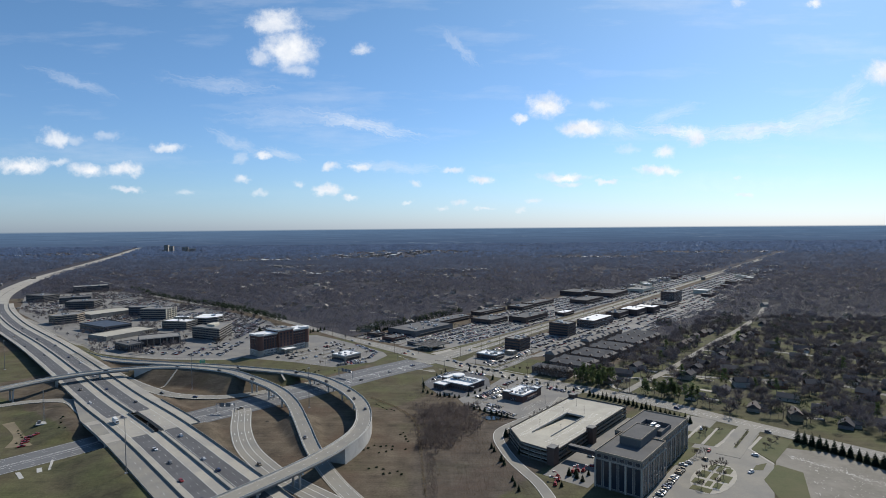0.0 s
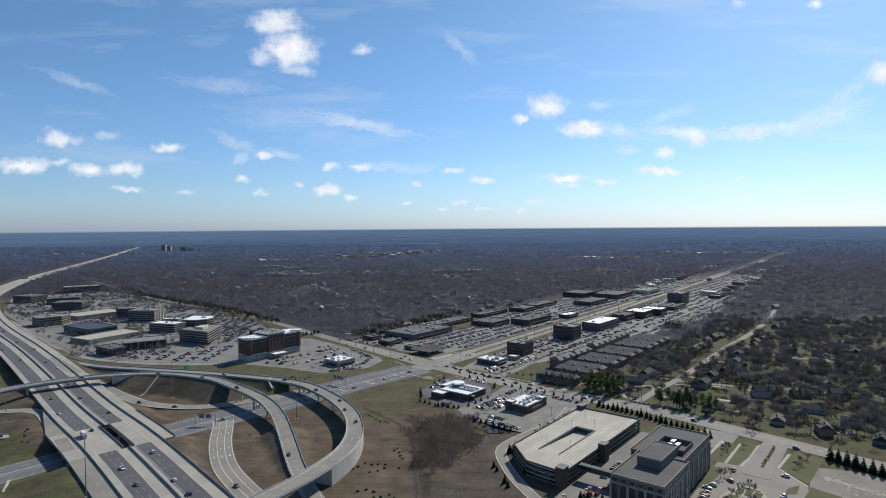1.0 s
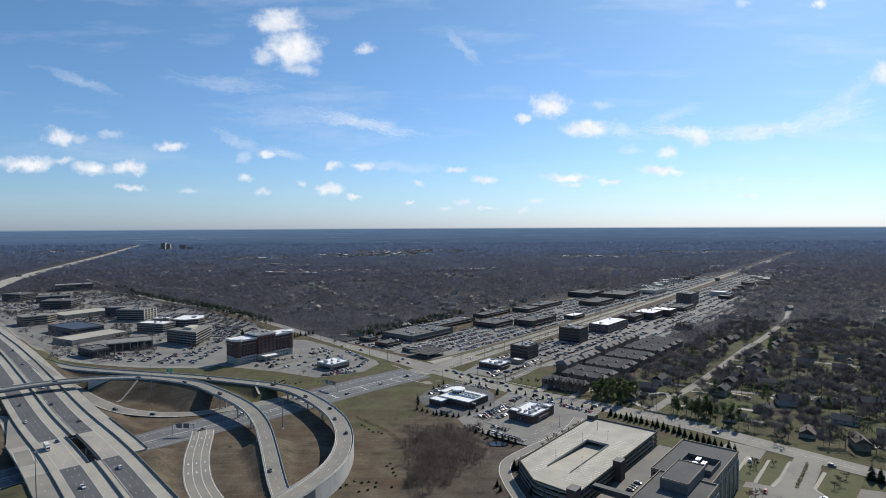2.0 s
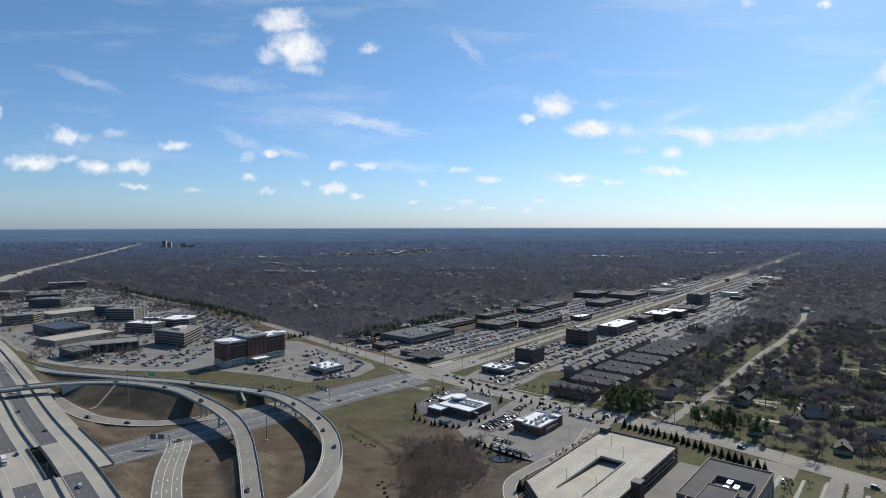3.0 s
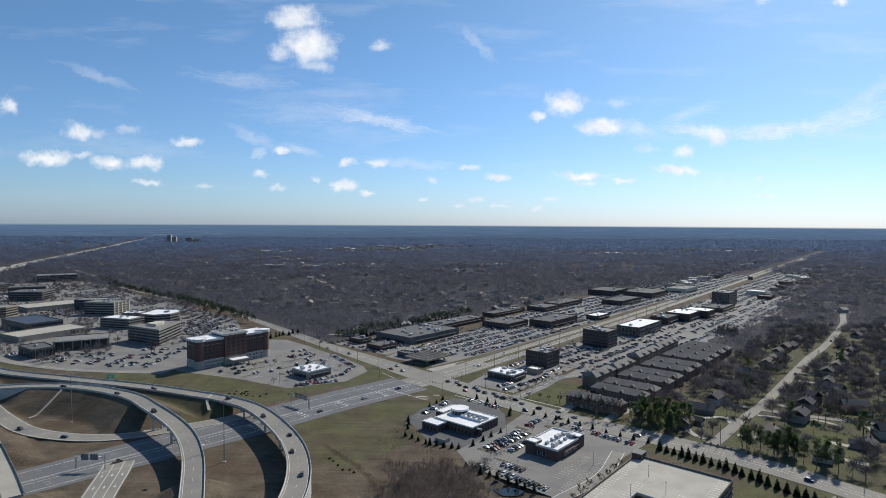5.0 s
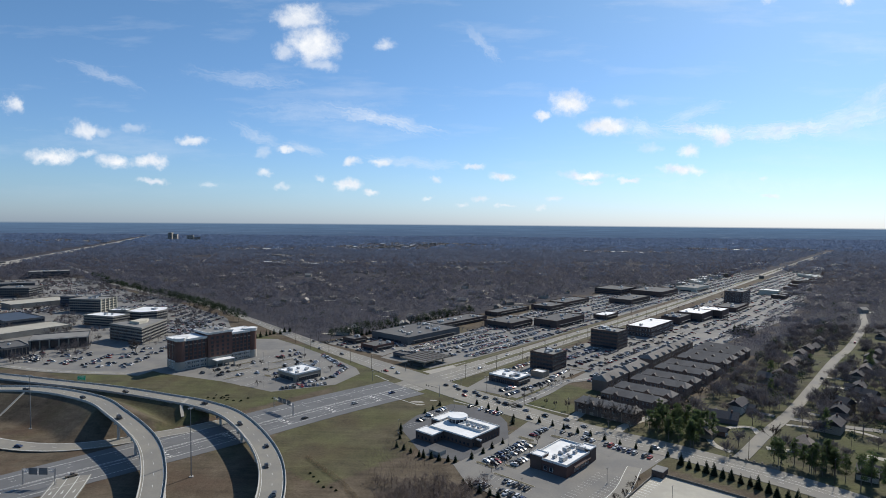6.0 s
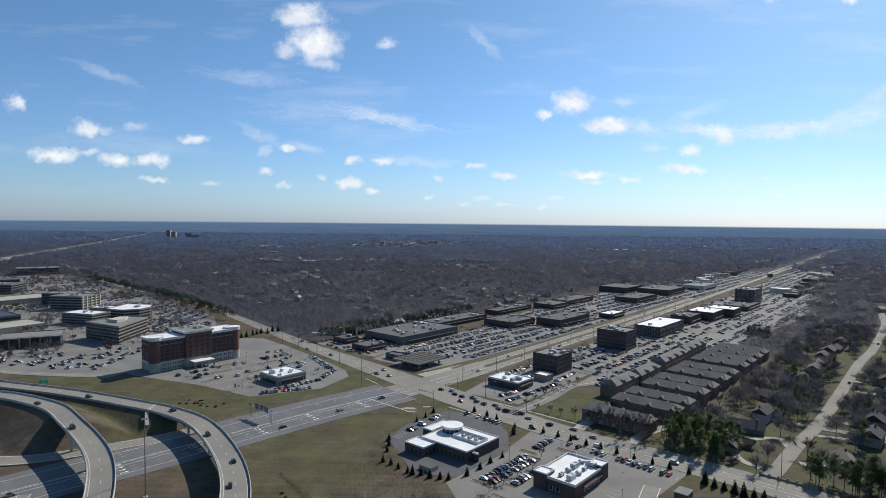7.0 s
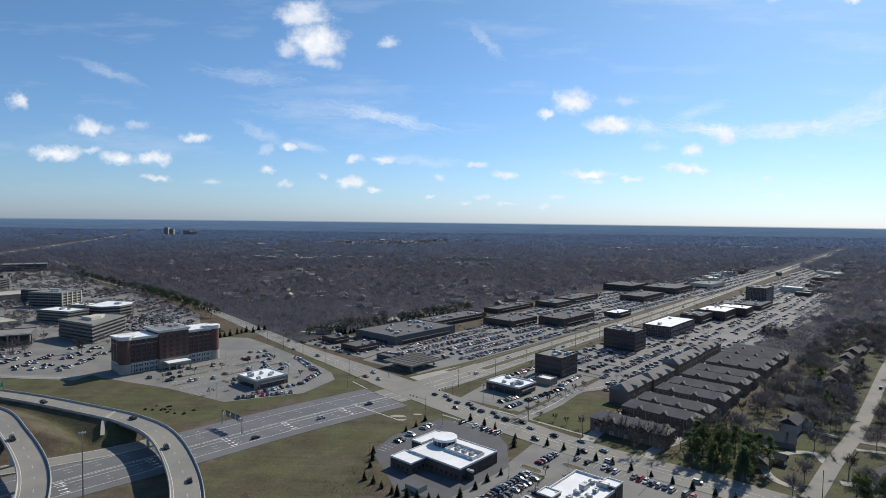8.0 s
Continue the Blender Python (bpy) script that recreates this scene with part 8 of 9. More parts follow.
# young trees on the round island and shrubs in the entrance strip
for u, v in ((-121, 336), (-124, 342), (-127, 335), (-138, 333), (-140, 345), (-152, 333), (-154, 345), (-163, 338), (-116, 338), (-108, 322), (-114, 321), (-106, 325)):
    plant("sapling", *W(u, v), grow.uniform(0.85, 1.15), 0.1)
for k in range(9):
    plant("sapling", *W(-76 + 4.8 * k, 338 + grow.uniform(-0.8, 0.8)), grow.uniform(0.35, 0.6), 0.1)
for u, v in ((-56, 311), (-62, 313), (-70, 311), (-50, 321), (-58, 358), (-52, 356), (-66, 356), (-46, 360)):
    plant("sapling", *W(u, v), grow.uniform(0.7, 1.0), 0.1)
# trees among the campus buildings and along its bank
count = 0
for _ in range(900):
    x, y = K * grow.uniform(-760, -300), K * grow.uniform(760, 1230)
    if blocked(x, y, 1.0) or min(math.hypot(x - p.x, y - p.y) for p in HIGHWAY[::2]) < 46 or min(math.hypot(x - p.x, y - p.y) for p in CAMPUS_ROAD + RAMP_B) < 8 or any(abs(x - c[0]) + abs(y - c[1]) < 5 for c in FAR_CARS):
        continue
    plant("bare" if grow.random() < 0.8 else "conifer", x, y, grow.uniform(0.6, 0.95), 0.0)
    count += 1
    if count > 25:
        break
# single trees among the houses
count = 0
for _ in range(1500):
    u, v = grow.uniform(12, 330), grow.uniform(172, 560)
    x, y = W(u, v)
    if blocked(x, y, 0.5) or y < 400 or min(math.hypot(x - p.x, y - p.y) for p in HOME_STREET + HOME_SIDE + HOME_BACK + CROSS[::2]) < 8 or (u < 46 and 160 < v < 208):
        continue
    plant(grow.choice(("bare", "bare", "bare", "pine")), x, y, grow.uniform(0.7, 1.1), 0.0)
    count += 1
    if count > 60:
        break
for u, v in ((22, 116), (27, 122), (22, 128), (28, 134), (23, 139), (29, 145), (24, 150), (30, 156), (33, 118), (8, 140), (14, 152), (60, 162), (66, 170), (84, 164), (110, 166), (130, 170), (-6, 318), (10, 320), (14, 345), (12, 372)):
    plant("bare", *W(u, v), 0.85, 0.0)


# ---- closed woods: no one could count them ----
GLADES = []
glade_rng = random.Random(31)
while len(GLADES) < 330:
    gy = 880 + 1250 * glade_rng.random() ** 0.9
    gx = glade_rng.uniform(-0.62, 0.75) * gy
    if in_woods(np.array([gx]), np.array([gy]))[0] > 0.5 and min((gx - p.x) ** 2 + (gy - p.y) ** 2 for p in AVENUE[::4] + HIGHWAY[::6] + CROSS[::4]) > 2500 and not blocked(gx, gy, 12):
        GLADES.append((gx, gy, glade_rng.uniform(0, 3.14)))


def glade_homes():
    """Houses half hidden in the woods, with a pale drive each."""
    m = Mesh()
    for x, y, a in GLADES:
        r = random.Random(int(x * 7 + y))
        L, D, e = r.uniform(12, 18), r.uniform(8, 11), r.uniform(3.0, 5.5)
        c, q = math.cos(a), math.sin(a)

        def t(pts):
            return [(x + u * c - w * q, y + u * q + w * c, z) for u, w, z in pts]

        b = [(-L / 2, -D / 2), (L / 2, -D / 2), (L / 2, D / 2), (-L / 2, D / 2)]
        m.add(t([(u, w, -0.3) for u, w in b] + [(u, w, e) for u, w in b]), [(i, (i + 1) % 4, 4 + (i + 1) % 4, 4 + i) for i in range(4)], r.choice((0, 1)))
        o = 0.5
        m.add(t([(-L / 2 - o, -D / 2 - o, e), (L / 2 + o, -D / 2 - o, e), (L / 2 + o, D / 2 + o, e), (-L / 2 - o, D / 2 + o, e), (-L / 2 - o, 0, e + D * 0.36), (L / 2 + o, 0, e + D * 0.36)]), [(0, 1, 5, 4), (2, 3, 4, 5), (1, 2, 5), (3, 0, 4)], 2 if r.random() < 0.75 else 0)
        m.add(t([(L / 2 + 1, -3, 0.15), (L / 2 + 20, -3, 0.15), (L / 2 + 20, 2.5, 0.15), (L / 2 + 1, 2.5, 0.15)]), [(0, 1, 2, 3)], 3)
    tagged(part("woodland_homes", m, [M_LIME, M_TAN, M_TOWNROOF, M_CONC]), "houses half hidden among bare trees", "far houses", kind="stuff")


glade_homes()


def wood(name, label, y0, y1, gap, n, seed, tall, mat, density=1.0, wide=0.3, where_=in_woods, stems=True, fat=0.17, soft=(0, 0)):
    rng = np.random.default_rng(seed)
    xs, ys = [], []
    y = y0 - soft[0]
    while y < y1 + soft[1]:
        half = 0.86 * y + 160
        m = int(2 * half / gap)
        px_ = -half + gap * (np.arange(m) + rng.uniform(-0.45, 0.45, m))
        xs.append(px_)
        ys.append(np.full(m, y) + rng.uniform(-0.45, 0.45, m) * gap)
        y += gap
    x, y = np.concatenate(xs), np.concatenate(ys)
    keep = rng.random(len(x)) < where_(x, y) * density * np.clip(np.minimum((y - y0 + soft[0]) / (2 * soft[0] + 1e-6), (y1 + soft[1] - y) / (2 * soft[1] + 1e-6)), 0, 1)
    # clearings
    nz = np.array([noise.noise((a * 0.004, b * 0.004, 0.5)) + 0.6 * noise.noise((a * 0.013, b * 0.013, 4.5)) for a, b in zip(x, y)])
    keep &= nz < 0.55
    for line, w in ((HIGHWAY[::3], 44), (AVENUE[::3], 17), (CROSS[::2], 8), (HOME_STREET, 8), (HOME_SIDE, 7), (HOME_BACK, 7)):
        keep[keep] = near_line(x[keep], y[keep], line)[0] > w
    x, y = x[keep], y[keep]
    ok = np.ones(len(x), bool)
    for ox, oy, a, b, deg in OCCUPIED:
        c, s = math.cos(radians(deg)), math.sin(radians(deg))
        dx, dy = x - ox, y - oy
        ok &= ~((np.abs(dx * c + dy * s) < a + 2.5) & (np.abs(-dx * s + dy * c) < b + 2.5))
    for hx, hy, _ in GLADES:
        ok &= (x - hx) ** 2 + (y - hy) ** 2 > 130
    x, y = x[ok], y[ok]
    k = len(x)
    h = rng.uniform(0.75, 1.2, k) * tall
    base = np.stack([x, y, np.full(k, -0.2)], -1)
    centre = base + np.stack([np.zeros(k), np.zeros(k), h * 0.5], -1)
    rad = gap * 0.62 * rng.uniform(0.7, 1.3, k)
    v = tufts(rng, centre, rad, h * 0.47, n, np.full(k, wide), fat)
    me = tri_soup(name, v, mat, np.repeat(rng.random(k), 3 * n))
    ob = tagged(new(name, me), label, "woods", kind="stuff")
    if not stems:
        return k
    st = tri_soup("stems", trunk_tris(base, base + (centre - base) * 0.8, np.full(k, 0.008 * tall)), M_STEM)
    part("stems", st, None, ob, kind="stuff")
    return k


# haze comes from the crown colours, in three steps of distance
wood("woodland", "leafless woodland behind the car parks, slight haze put into its colour", 430, 1150, 10.0, 110, 1, 16, M_FOREST, 0.96, 1.5, fat=0.23)
wood("woodland", "leafless woodland in the middle distance, slight haze put into its colour", 1150, 2000, 13.0, 52, 2, 17, M_FOREST, 0.96, 2.6, fat=0.29, soft=(0, 420))
wood("woodland", "far woodland with blue haze put into its colour", 2000, 3100, 19.0, 30, 3, 16, M_FARWOOD, 0.97, 5.0, stems=False, fat=0.34, soft=(420, 500))
wood("woodland", "far woodland towards the horizon, strong blue haze put into its colour", 3100, 5400, 34.0, 26, 4, 15, M_HAZEWOOD, 0.98, 10.0, stems=False, fat=0.38, soft=(500, 0))
wood("woodland_evergreens", "dark evergreens scattered through the bare woods", 560, 1700, 11.0, 60, 15, 15, M_NEEDLE, 0.045, 1.8, fat=0.3)

wood("garden_evergreens", "tall dark evergreens scattered among the gardens", 330, 980, 8.0, 150, 16, 15, M_NEEDLE, 0.055, 1.4, near_homes, fat=0.26)


def in_belt(xs, ys):
    """Rows of tall evergreens that screen the car parks from the woods."""
    u, v = plan(xs, ys)
    e = wood_edge(v)
    return np.where((v < -400) & (v > -1150) & (np.abs(u - e + 11) < 9) | (u > 58) & (u < 320) & (v < -214) & (v > -226), 1.0, 0.0)


wood("evergreen_belt", "dense belt of dark evergreens at the wood's edge", 640, 1500, 7.0, 130, 17, 16, M_NEEDLE, 1.0, 1.6, in_belt, fat=0.3)


# ---- garden and campus trees: bare crowns with limbs ----
def crown_shape(seed, n):
    """Corners of the twigs of one bare crown of height one: limbs that fork upward and out, fine twigs at their ends."""
    r = np.random.default_rng(seed)
    out = []
    limbs = 13
    az = np.arange(limbs) * 2.4 + r.uniform(-0.4, 0.4, limbs)
    el = r.uniform(0.25, 1.45, limbs)
    start = np.stack([np.zeros(limbs), np.zeros(limbs), r.uniform(0.2, 0.36, limbs)], -1)
    ends = start + np.stack([np.cos(az) * np.cos(el), np.sin(az) * np.cos(el), np.sin(el)], -1) * r.uniform(0.28, 0.44, limbs)[:, None]
    for p, q in zip(start, ends):
        w = r.normal(size=3)
        w = w / np.linalg.norm(w) * 0.0065
        out += [p - w, p + w, q]
    for w in (np.array([0.016, 0.0, 0.0]), np.array([0.0, 0.016, 0.0])):
        out += [-w, w, np.array([0.0, 0.0, 0.62])]
    k = r.integers(0, limbs, n)
    base = start[k] + (ends - start)[k] * r.uniform(0.35, 1.05, n)[:, None] + r.normal(size=(n, 3)) * 0.045
    way = (ends - start)[k] / np.linalg.norm((ends - start)[k], axis=-1, keepdims=True) + r.normal(size=(n, 3)) * 0.75 + np.array([0, 0, 0.15])
    tip = base + way * r.uniform(0.06, 0.14, n)[:, None]
    side = r.normal(size=(n, 3))
    side = side / np.linalg.norm(side, axis=-1, keepdims=True) * 0.0108
    tw = np.stack([base - side, base + side, tip], 1).reshape(-1, 3)
    return np.concatenate([np.array(out), tw])


def bare_grove(name, label, xs, ys, hs, seed, n, mat):
    """Many bare trees as one mesh, each turned and sized by itself."""
    r = np.random.default_rng(seed)
    kinds = [crown_shape(seed * 10 + q, n) for q in range(6)]
    which = r.integers(0, 6, len(xs))
    zs = land_height(xs, ys) - 0.1
    corners, tone = [], []
    for q, shape in enumerate(kinds):
        m = which == q
        k = int(m.sum())
        ang = r.uniform(0, 6.283, k)
        c, sn = np.cos(ang)[:, None], np.sin(ang)[:, None]
        h, wide = hs[m][:, None], (hs[m] * r.uniform(0.85, 1.2, k))[:, None]
        X, Y, Z = shape[None, :, 0] * wide, shape[None, :, 1] * wide, shape[None, :, 2] * h
        corners.append(np.stack([X * c - Y * sn + xs[m][:, None], X * sn + Y * c + ys[m][:, None], Z + zs[m][:, None]], -1).reshape(-1, 3))
        tone.append(np.repeat(r.random(k), len(shape)))
    tagged(new(name, tri_soup(name, np.concatenate(corners), mat, np.concatenate(tone))), label, "trees", kind="stuff")


def scatter(seed, x0, x1, y0, y1, gap, keep, roads, clear=1.0):
    """Jittered places where keep() holds, off the roads and out of the buildings."""
    r = np.random.default_rng(seed)
    gx, gy = np.meshgrid(np.arange(x0, x1, gap), np.arange(y0, y1, gap))
    x, y = gx.ravel() + r.uniform(-0.5, 0.5, gx.size) * gap, gy.ravel() + r.uniform(-0.5, 0.5, gx.size) * gap
    ok = r.random(len(x)) < keep(x, y)
    x, y = x[ok], y[ok]
    ok = np.ones(len(x), bool)
    for line, w in roads:
        ok &= near_line(x, y, line)[0] > w
    for ox, oy, a, b, deg in OCCUPIED:
        c, s = math.cos(radians(deg)), math.sin(radians(deg))
        dx, dy = x - ox, y - oy
        ok &= ~((np.abs(dx * c + dy * s) < a + clear) & (np.abs(-dx * s + dy * c) < b + clear))
    return x[ok], y[ok], r


def garden_keep(x, y):
    u, v = plan(x, y)
    open_lawn = np.array([noise.noise((a * 0.018, b * 0.018, 7.0)) for a, b in zip(x, y)])
    return near_homes(x, y) * np.where(open_lawn > 0.16, 0.14, 0.66) * np.where((u < 46) & (v < 208) | (u < 34) & (v > 224) & (v < 290), 0.0, 1.0)


HOME_ROADS = ((HOME_STREET, 6), (HOME_SIDE, 6), (HOME_BACK, 6), (CROSS[::2], 12))
gx, gy, gr = scatter(61, 60, 900, 300, 990, 8.6, garden_keep, HOME_ROADS)
bare_grove("garden_trees", "bare garden trees with fine purple-grey twigs", gx, gy, gr.uniform(9.5, 16.5, len(gx)), 3, 480, M_GARDEN)
def lot_keep(x, y):
    u, v = plan(x, y)
    row = (np.abs(v + 17) < 1.6) | (np.abs(v - 17) < 1.6) | (np.abs(v) < 1.5)
    return np.where((u > 60) & (u < 1300) & row, 0.24, np.where((u > 130) & (u < 800) & (v > 2) & (v < 110) | (u > 110) & (u < 700) & (v < -50) & (v > -200), 0.018, 0.0))


lx, ly, lr = scatter(81, 0, 1100, 700, 1900, 4.0, lot_keep, ((CROSS[::2], 12),), 1.0)
bare_grove("car_park_trees", "small bare trees along the avenue and its car parks", lx, ly, lr.uniform(4.5, 8.5, len(lx)), 9, 120, M_GARDEN)
CAR_CELLS = {(int(c[0] / 4), int(c[1] / 4)) for c in FAR_CARS}


def campus_keep(x, y):
    u, v = plan(x, y)
    clump = np.array([noise.noise((a * 0.022, b * 0.022, 2.0)) for a, b in zip(x, y)])
    free = np.array([(int(a / 4), int(b / 4)) not in CAR_CELLS for a, b in zip(x, y)])
    return np.where((u < wood_edge(v) - 12) & (v < -335) & (v > -1330), 1.0, 0.0) * free * np.clip(0.30 + 1.1 * clump, 0.05, 0.9)


cx_, cy_, cr = scatter(71, -960, -300, 740, 1560, 9.5, campus_keep, ((HIGHWAY[::2], 40), (CAMPUS_ROAD, 7), (RAMP_B, 8), (CROSS[::2], 9)), 2.5)
bare_grove("campus_trees", "bare trees crowding between the office buildings", cx_, cy_, cr.uniform(7.0, 13.0, len(cx_)), 5, 260, M_GARDEN)


def thicket(name, label, poly, gap, tall, n, mat, seed, wide=0.9):
    """Dense young growth inside a plan outline."""
    rng = np.random.default_rng(seed)
    xs, ys = [p[0] for p in poly], [p[1] for p in poly]
    gx, gy = np.meshgrid(np.arange(min(xs), max(xs), gap), np.arange(min(ys), max(ys), gap))
    x, y = gx.ravel() + rng.uniform(-0.5, 0.5, gx.size) * gap, gy.ravel() + rng.uniform(-0.5, 0.5, gx.size) * gap
    keep = np.array([inside(a, b, poly) and not blocked(K * a, K * b) for a, b in zip(x, y)])
    x, y = K * x[keep], K * y[keep]
    k = len(x)
    h = rng.uniform(0.6, 1.2, k) * tall
    base = np.stack([x, y, land_height(x, y) - 0.1], -1)
    v = tufts(rng, base + np.stack([np.zeros(k), np.zeros(k), h * 0.42], -1), gap * rng.uniform(0.5, 0.95, k), h * 0.5, n, np.full(k, wide))
    tagged(new(name, tri_soup(name, v, mat)), label, "thicket", kind="stuff")


def sapling_stand(name, label, poly, gap, h0, h1, seed, n, ragged=9.0):
    """Young bare trees standing close, thinning out unevenly towards the outline."""
    r = np.random.default_rng(seed)
    xs, ys = [p[0] for p in poly], [p[1] for p in poly]
    gx, gy = np.meshgrid(np.arange(min(xs) - 8, max(xs) + 8, gap), np.arange(min(ys) - 8, max(ys) + 8, gap))
    x, y = gx.ravel() + r.uniform(-0.6, 0.6, gx.size) * gap, gy.ravel() + r.uniform(-0.6, 0.6, gx.size) * gap
    keep = np.array([inside(a + ragged * noise.noise((a * 0.09, b * 0.09, 1.0)) + q, b + ragged * noise.noise((a * 0.09, b * 0.09, 9.0)) + w, poly) and not blocked(K * a, K * b) for a, b, q, w in zip(x, y, r.normal(0, 2.0, x.size), r.normal(0, 2.0, x.size))])
    x, y = K * x[keep], K * y[keep]
    bare_grove(name, label, x, y, r.uniform(h0, h1, len(x)), seed, n, M_THICKET)


sapling_stand("thicket", "dense dark thicket of bare saplings", [(-24, 512), (-6, 534), (13, 533), (22, 531), (29, 499), (31, 474), (9, 448), (-5, 430), (-10, 421), (-17, 432), (-21, 486)], 2.2, 4.0, 8.0, 7, 64, 16.0)
sapling_stand("brush", "low purple-brown brush on the slope", [(-38, 560), (-22, 596), (-6, 568), (13, 533), (-6, 534), (-24, 512)], 2.0, 1.2, 2.4, 12, 34, 12.0)
thicket("scrub", "rust-brown scrub and dead weeds", [(-12, 420), (9, 446), (30, 468), (36, 440), (42, 400), (52, 372), (62, 330), (80, 270), (-10, 250), (-14, 360)], 2.8, 1.3, 30, M_SCRUB, 8, 0.6)
thicket("scrub", "reedy brown growth round the pond", [(24, 536), (44, 522), (60, 508), (46, 486), (34, 478), (32, 500)], 2.2, 1.5, 30, M_SCRUB, 9, 0.6)
thicket("dry_weeds", "line of dry weeds along a ditch", [(-70, 563), (-56, 547), (-44, 533), (-32, 513), (-24, 496), (-20, 466), (-15, 403), (-11, 351), (-13, 351), (-17, 403), (-22.5, 466), (-26.5, 494), (-34, 510), (-46, 530), (-58, 544), (-71, 560)], 1.0, 1.6, 26, M_STRAW, 10, 0.6)
thicket("dark_weeds", "dark bramble beside the ditch", [(-17, 440), (-10, 421), (-6, 400), (-4, 351), (-10, 351), (-14, 403)], 1.6, 2.4, 30, M_THICKET, 14, 0.7)

# pond
px0, py0 = W(-127, 156)
m = Mesh().add([(px0 + 7.5 * math.cos(a) * (1 + 0.25 * math.sin(3 * a)), py0 + 5.5 * math.sin(a) * (1 + 0.2 * math.cos(2 * a)), -1.35) for a in np.linspace(0, 2 * math.pi, 25)[:-1]], [tuple(range(24))])
tagged(part("pond", m, M_WATER), "small dark pond in reedy scrub", "pond", kind="structure")


# concrete drains down the banks, pale drives, bare patches
def on_bank(name, label, pts, wide, mat, lift=0.08, category="path"):
    """A narrow strip laid on the lie of the land."""
    line = glide([(a, b, 0) for a, b in pts], 2.5)
    zs = land_height(np.array([p.x for p in line]), np.array([p.y for p in line]))
    line = [Vector((p.x, p.y, float(zz))) for p, zz in zip(line, zs)]
    return tagged(part(name, ribbon(Mesh(), line, -wide / 2, wide / 2, lift, 0.4), mat), label, category, kind="structure")


on_bank("drain", "pale concrete drain down the bank", [(-289, 632), (-291, 618), (-294, 603)], 1.6, M_CONC, 0.35, "drain")
on_bank("drain", "pale concrete drain down the bank", [(-178, 652), (-177, 640), (-175, 628), (-168, 615)], 2.2, M_CONC, 0.4, "drain")
on_bank("driveway", "pale curving driveway round a tree bed", [UV(20, 212), UV(24, 202), UV(36, 195), UV(55, 196), UV(67, 201), UV(74, 210), UV(63, 217)], 4.0, M_CONC, 0.12, "driveway")
on_bank("driveway", "pale driveway of a family house", [UV(64, 186), UV(76, 180), UV(90, 180)], 5.5, M_CONC, 0.10, "driveway")
on_bank("driveway", "pale driveway of a family house", [UV(96, 226), UV(102, 241), UV(112, 262), UV(108, 276)], 3.6, M_CONC, 0.10, "driveway")
on_bank("driveway", "pale entrance drive of the townhouses", [UV(0, 148), UV(20, 146), UV(48, 152), UV(52, 158)], 6.0, M_CONC, 0.14, "driveway")
on_bank("footpath", "pale concrete footpath along the street", [UV(16, 20), UV(16, 60), UV(15, 110)], 1.6, M_CONC, 0.12)
on_bank("footpath", "pale concrete footpath along the car park edge", [UV(-14, 26), UV(-14, 60), UV(-12, 92)], 1.5, M_CONC, 0.12)
for u, v, r_ in ((-34, 8, 4.5), (-38, 14, 3.0), (-24, 14, 2.6)):
    cx, cy = W(u, v)
    m = Mesh().add([(cx + r_ * math.cos(a) * (1 + 0.3 * math.sin(3 * a + u)), cy + 0.6 * r_ * math.sin(a) * (1 + 0.3 * math.cos(2 * a)), 0.05) for a in np.linspace(0, 6.283, 19)[:-1]], [tuple(range(18))])
    tagged(part("bare_patch", m, M_CONC), "bare pale patch worn into the grass", "bare patch", kind="structure")


# ---- poles, lamps and signs ----
def utility_pole(x, y, h=13.0, deg=0.0):
    t = thing("utility_pole", "weathered timber utility pole with a cross arm", "utility pole", spin(x, y, 0, deg), "poles along the street")
    part("pole", Mesh().tube((0, 0, -0.4), (0, 0, h), 0.19, 0.12, 7), M_WOODPOLE, t)
    part("cross_arm", Mesh().box(-1.3, 1.3, -0.08, 0.08, h - 1.0, h - 0.8), M_WOODPOLE, t)
    for o in (-1.2, 0.4, 1.2):
        part("insulator", Mesh().tube((o, 0, h - 0.8), (o, 0, h - 0.5), 0.07, 0.05, 6), M_TRIM, t)


def mast(x, y, h, label="tall steel lighting mast with a ring of lamps"):
    z = float(land_height(np.array([x]), np.array([y]))[0])
    t = thing("lighting_mast", label, "lighting mast", spin(x, y, z, 0), "highway masts")
    part("foot", Mesh().tube((0, 0, -0.4), (0, 0, 0.3), 1.1, 1.1, 10), M_WALL, t)
    part("pole", Mesh().tube((0, 0, 0.3), (0, 0, h), 0.32, 0.14, 8), M_POLE, t)
    ring = part("lamp_ring", Mesh().tube((0, 0, h - 0.6), (0, 0, h - 0.4), 0.8, 0.8, 10), M_POLE, t)
    for i in range(6):
        a = i * 1.047
        part("lamp", Mesh().box(math.cos(a) * 1.1 - 0.25, math.cos(a) * 1.1 + 0.25, math.sin(a) * 1.1 - 0.25, math.sin(a) * 1.1 + 0.25, h - 0.8, h - 0.4), M_METAL, ring)


def lot_lamp(u, v, h=8.5):
    x, y = W(u, v)
    if blocked(x, y):
        return
    t = thing("street_lamp", "slim dark car park lamp with two heads", "street lamp", spin(x, y, 0.05, AXIS), "car park lamps")
    part("base", Mesh().tube((0, 0, -0.2), (0, 0, 0.7), 0.3, 0.3, 8), M_WALL, t)
    part("pole", Mesh().tube((0, 0, 0.7), (0, 0, h), 0.11, 0.07, 6), M_POLE, t)
    part("lamp_head", Mesh().box(-0.9, 0.9, -0.18, 0.18, h - 0.15, h + 0.05), M_POLE, t)


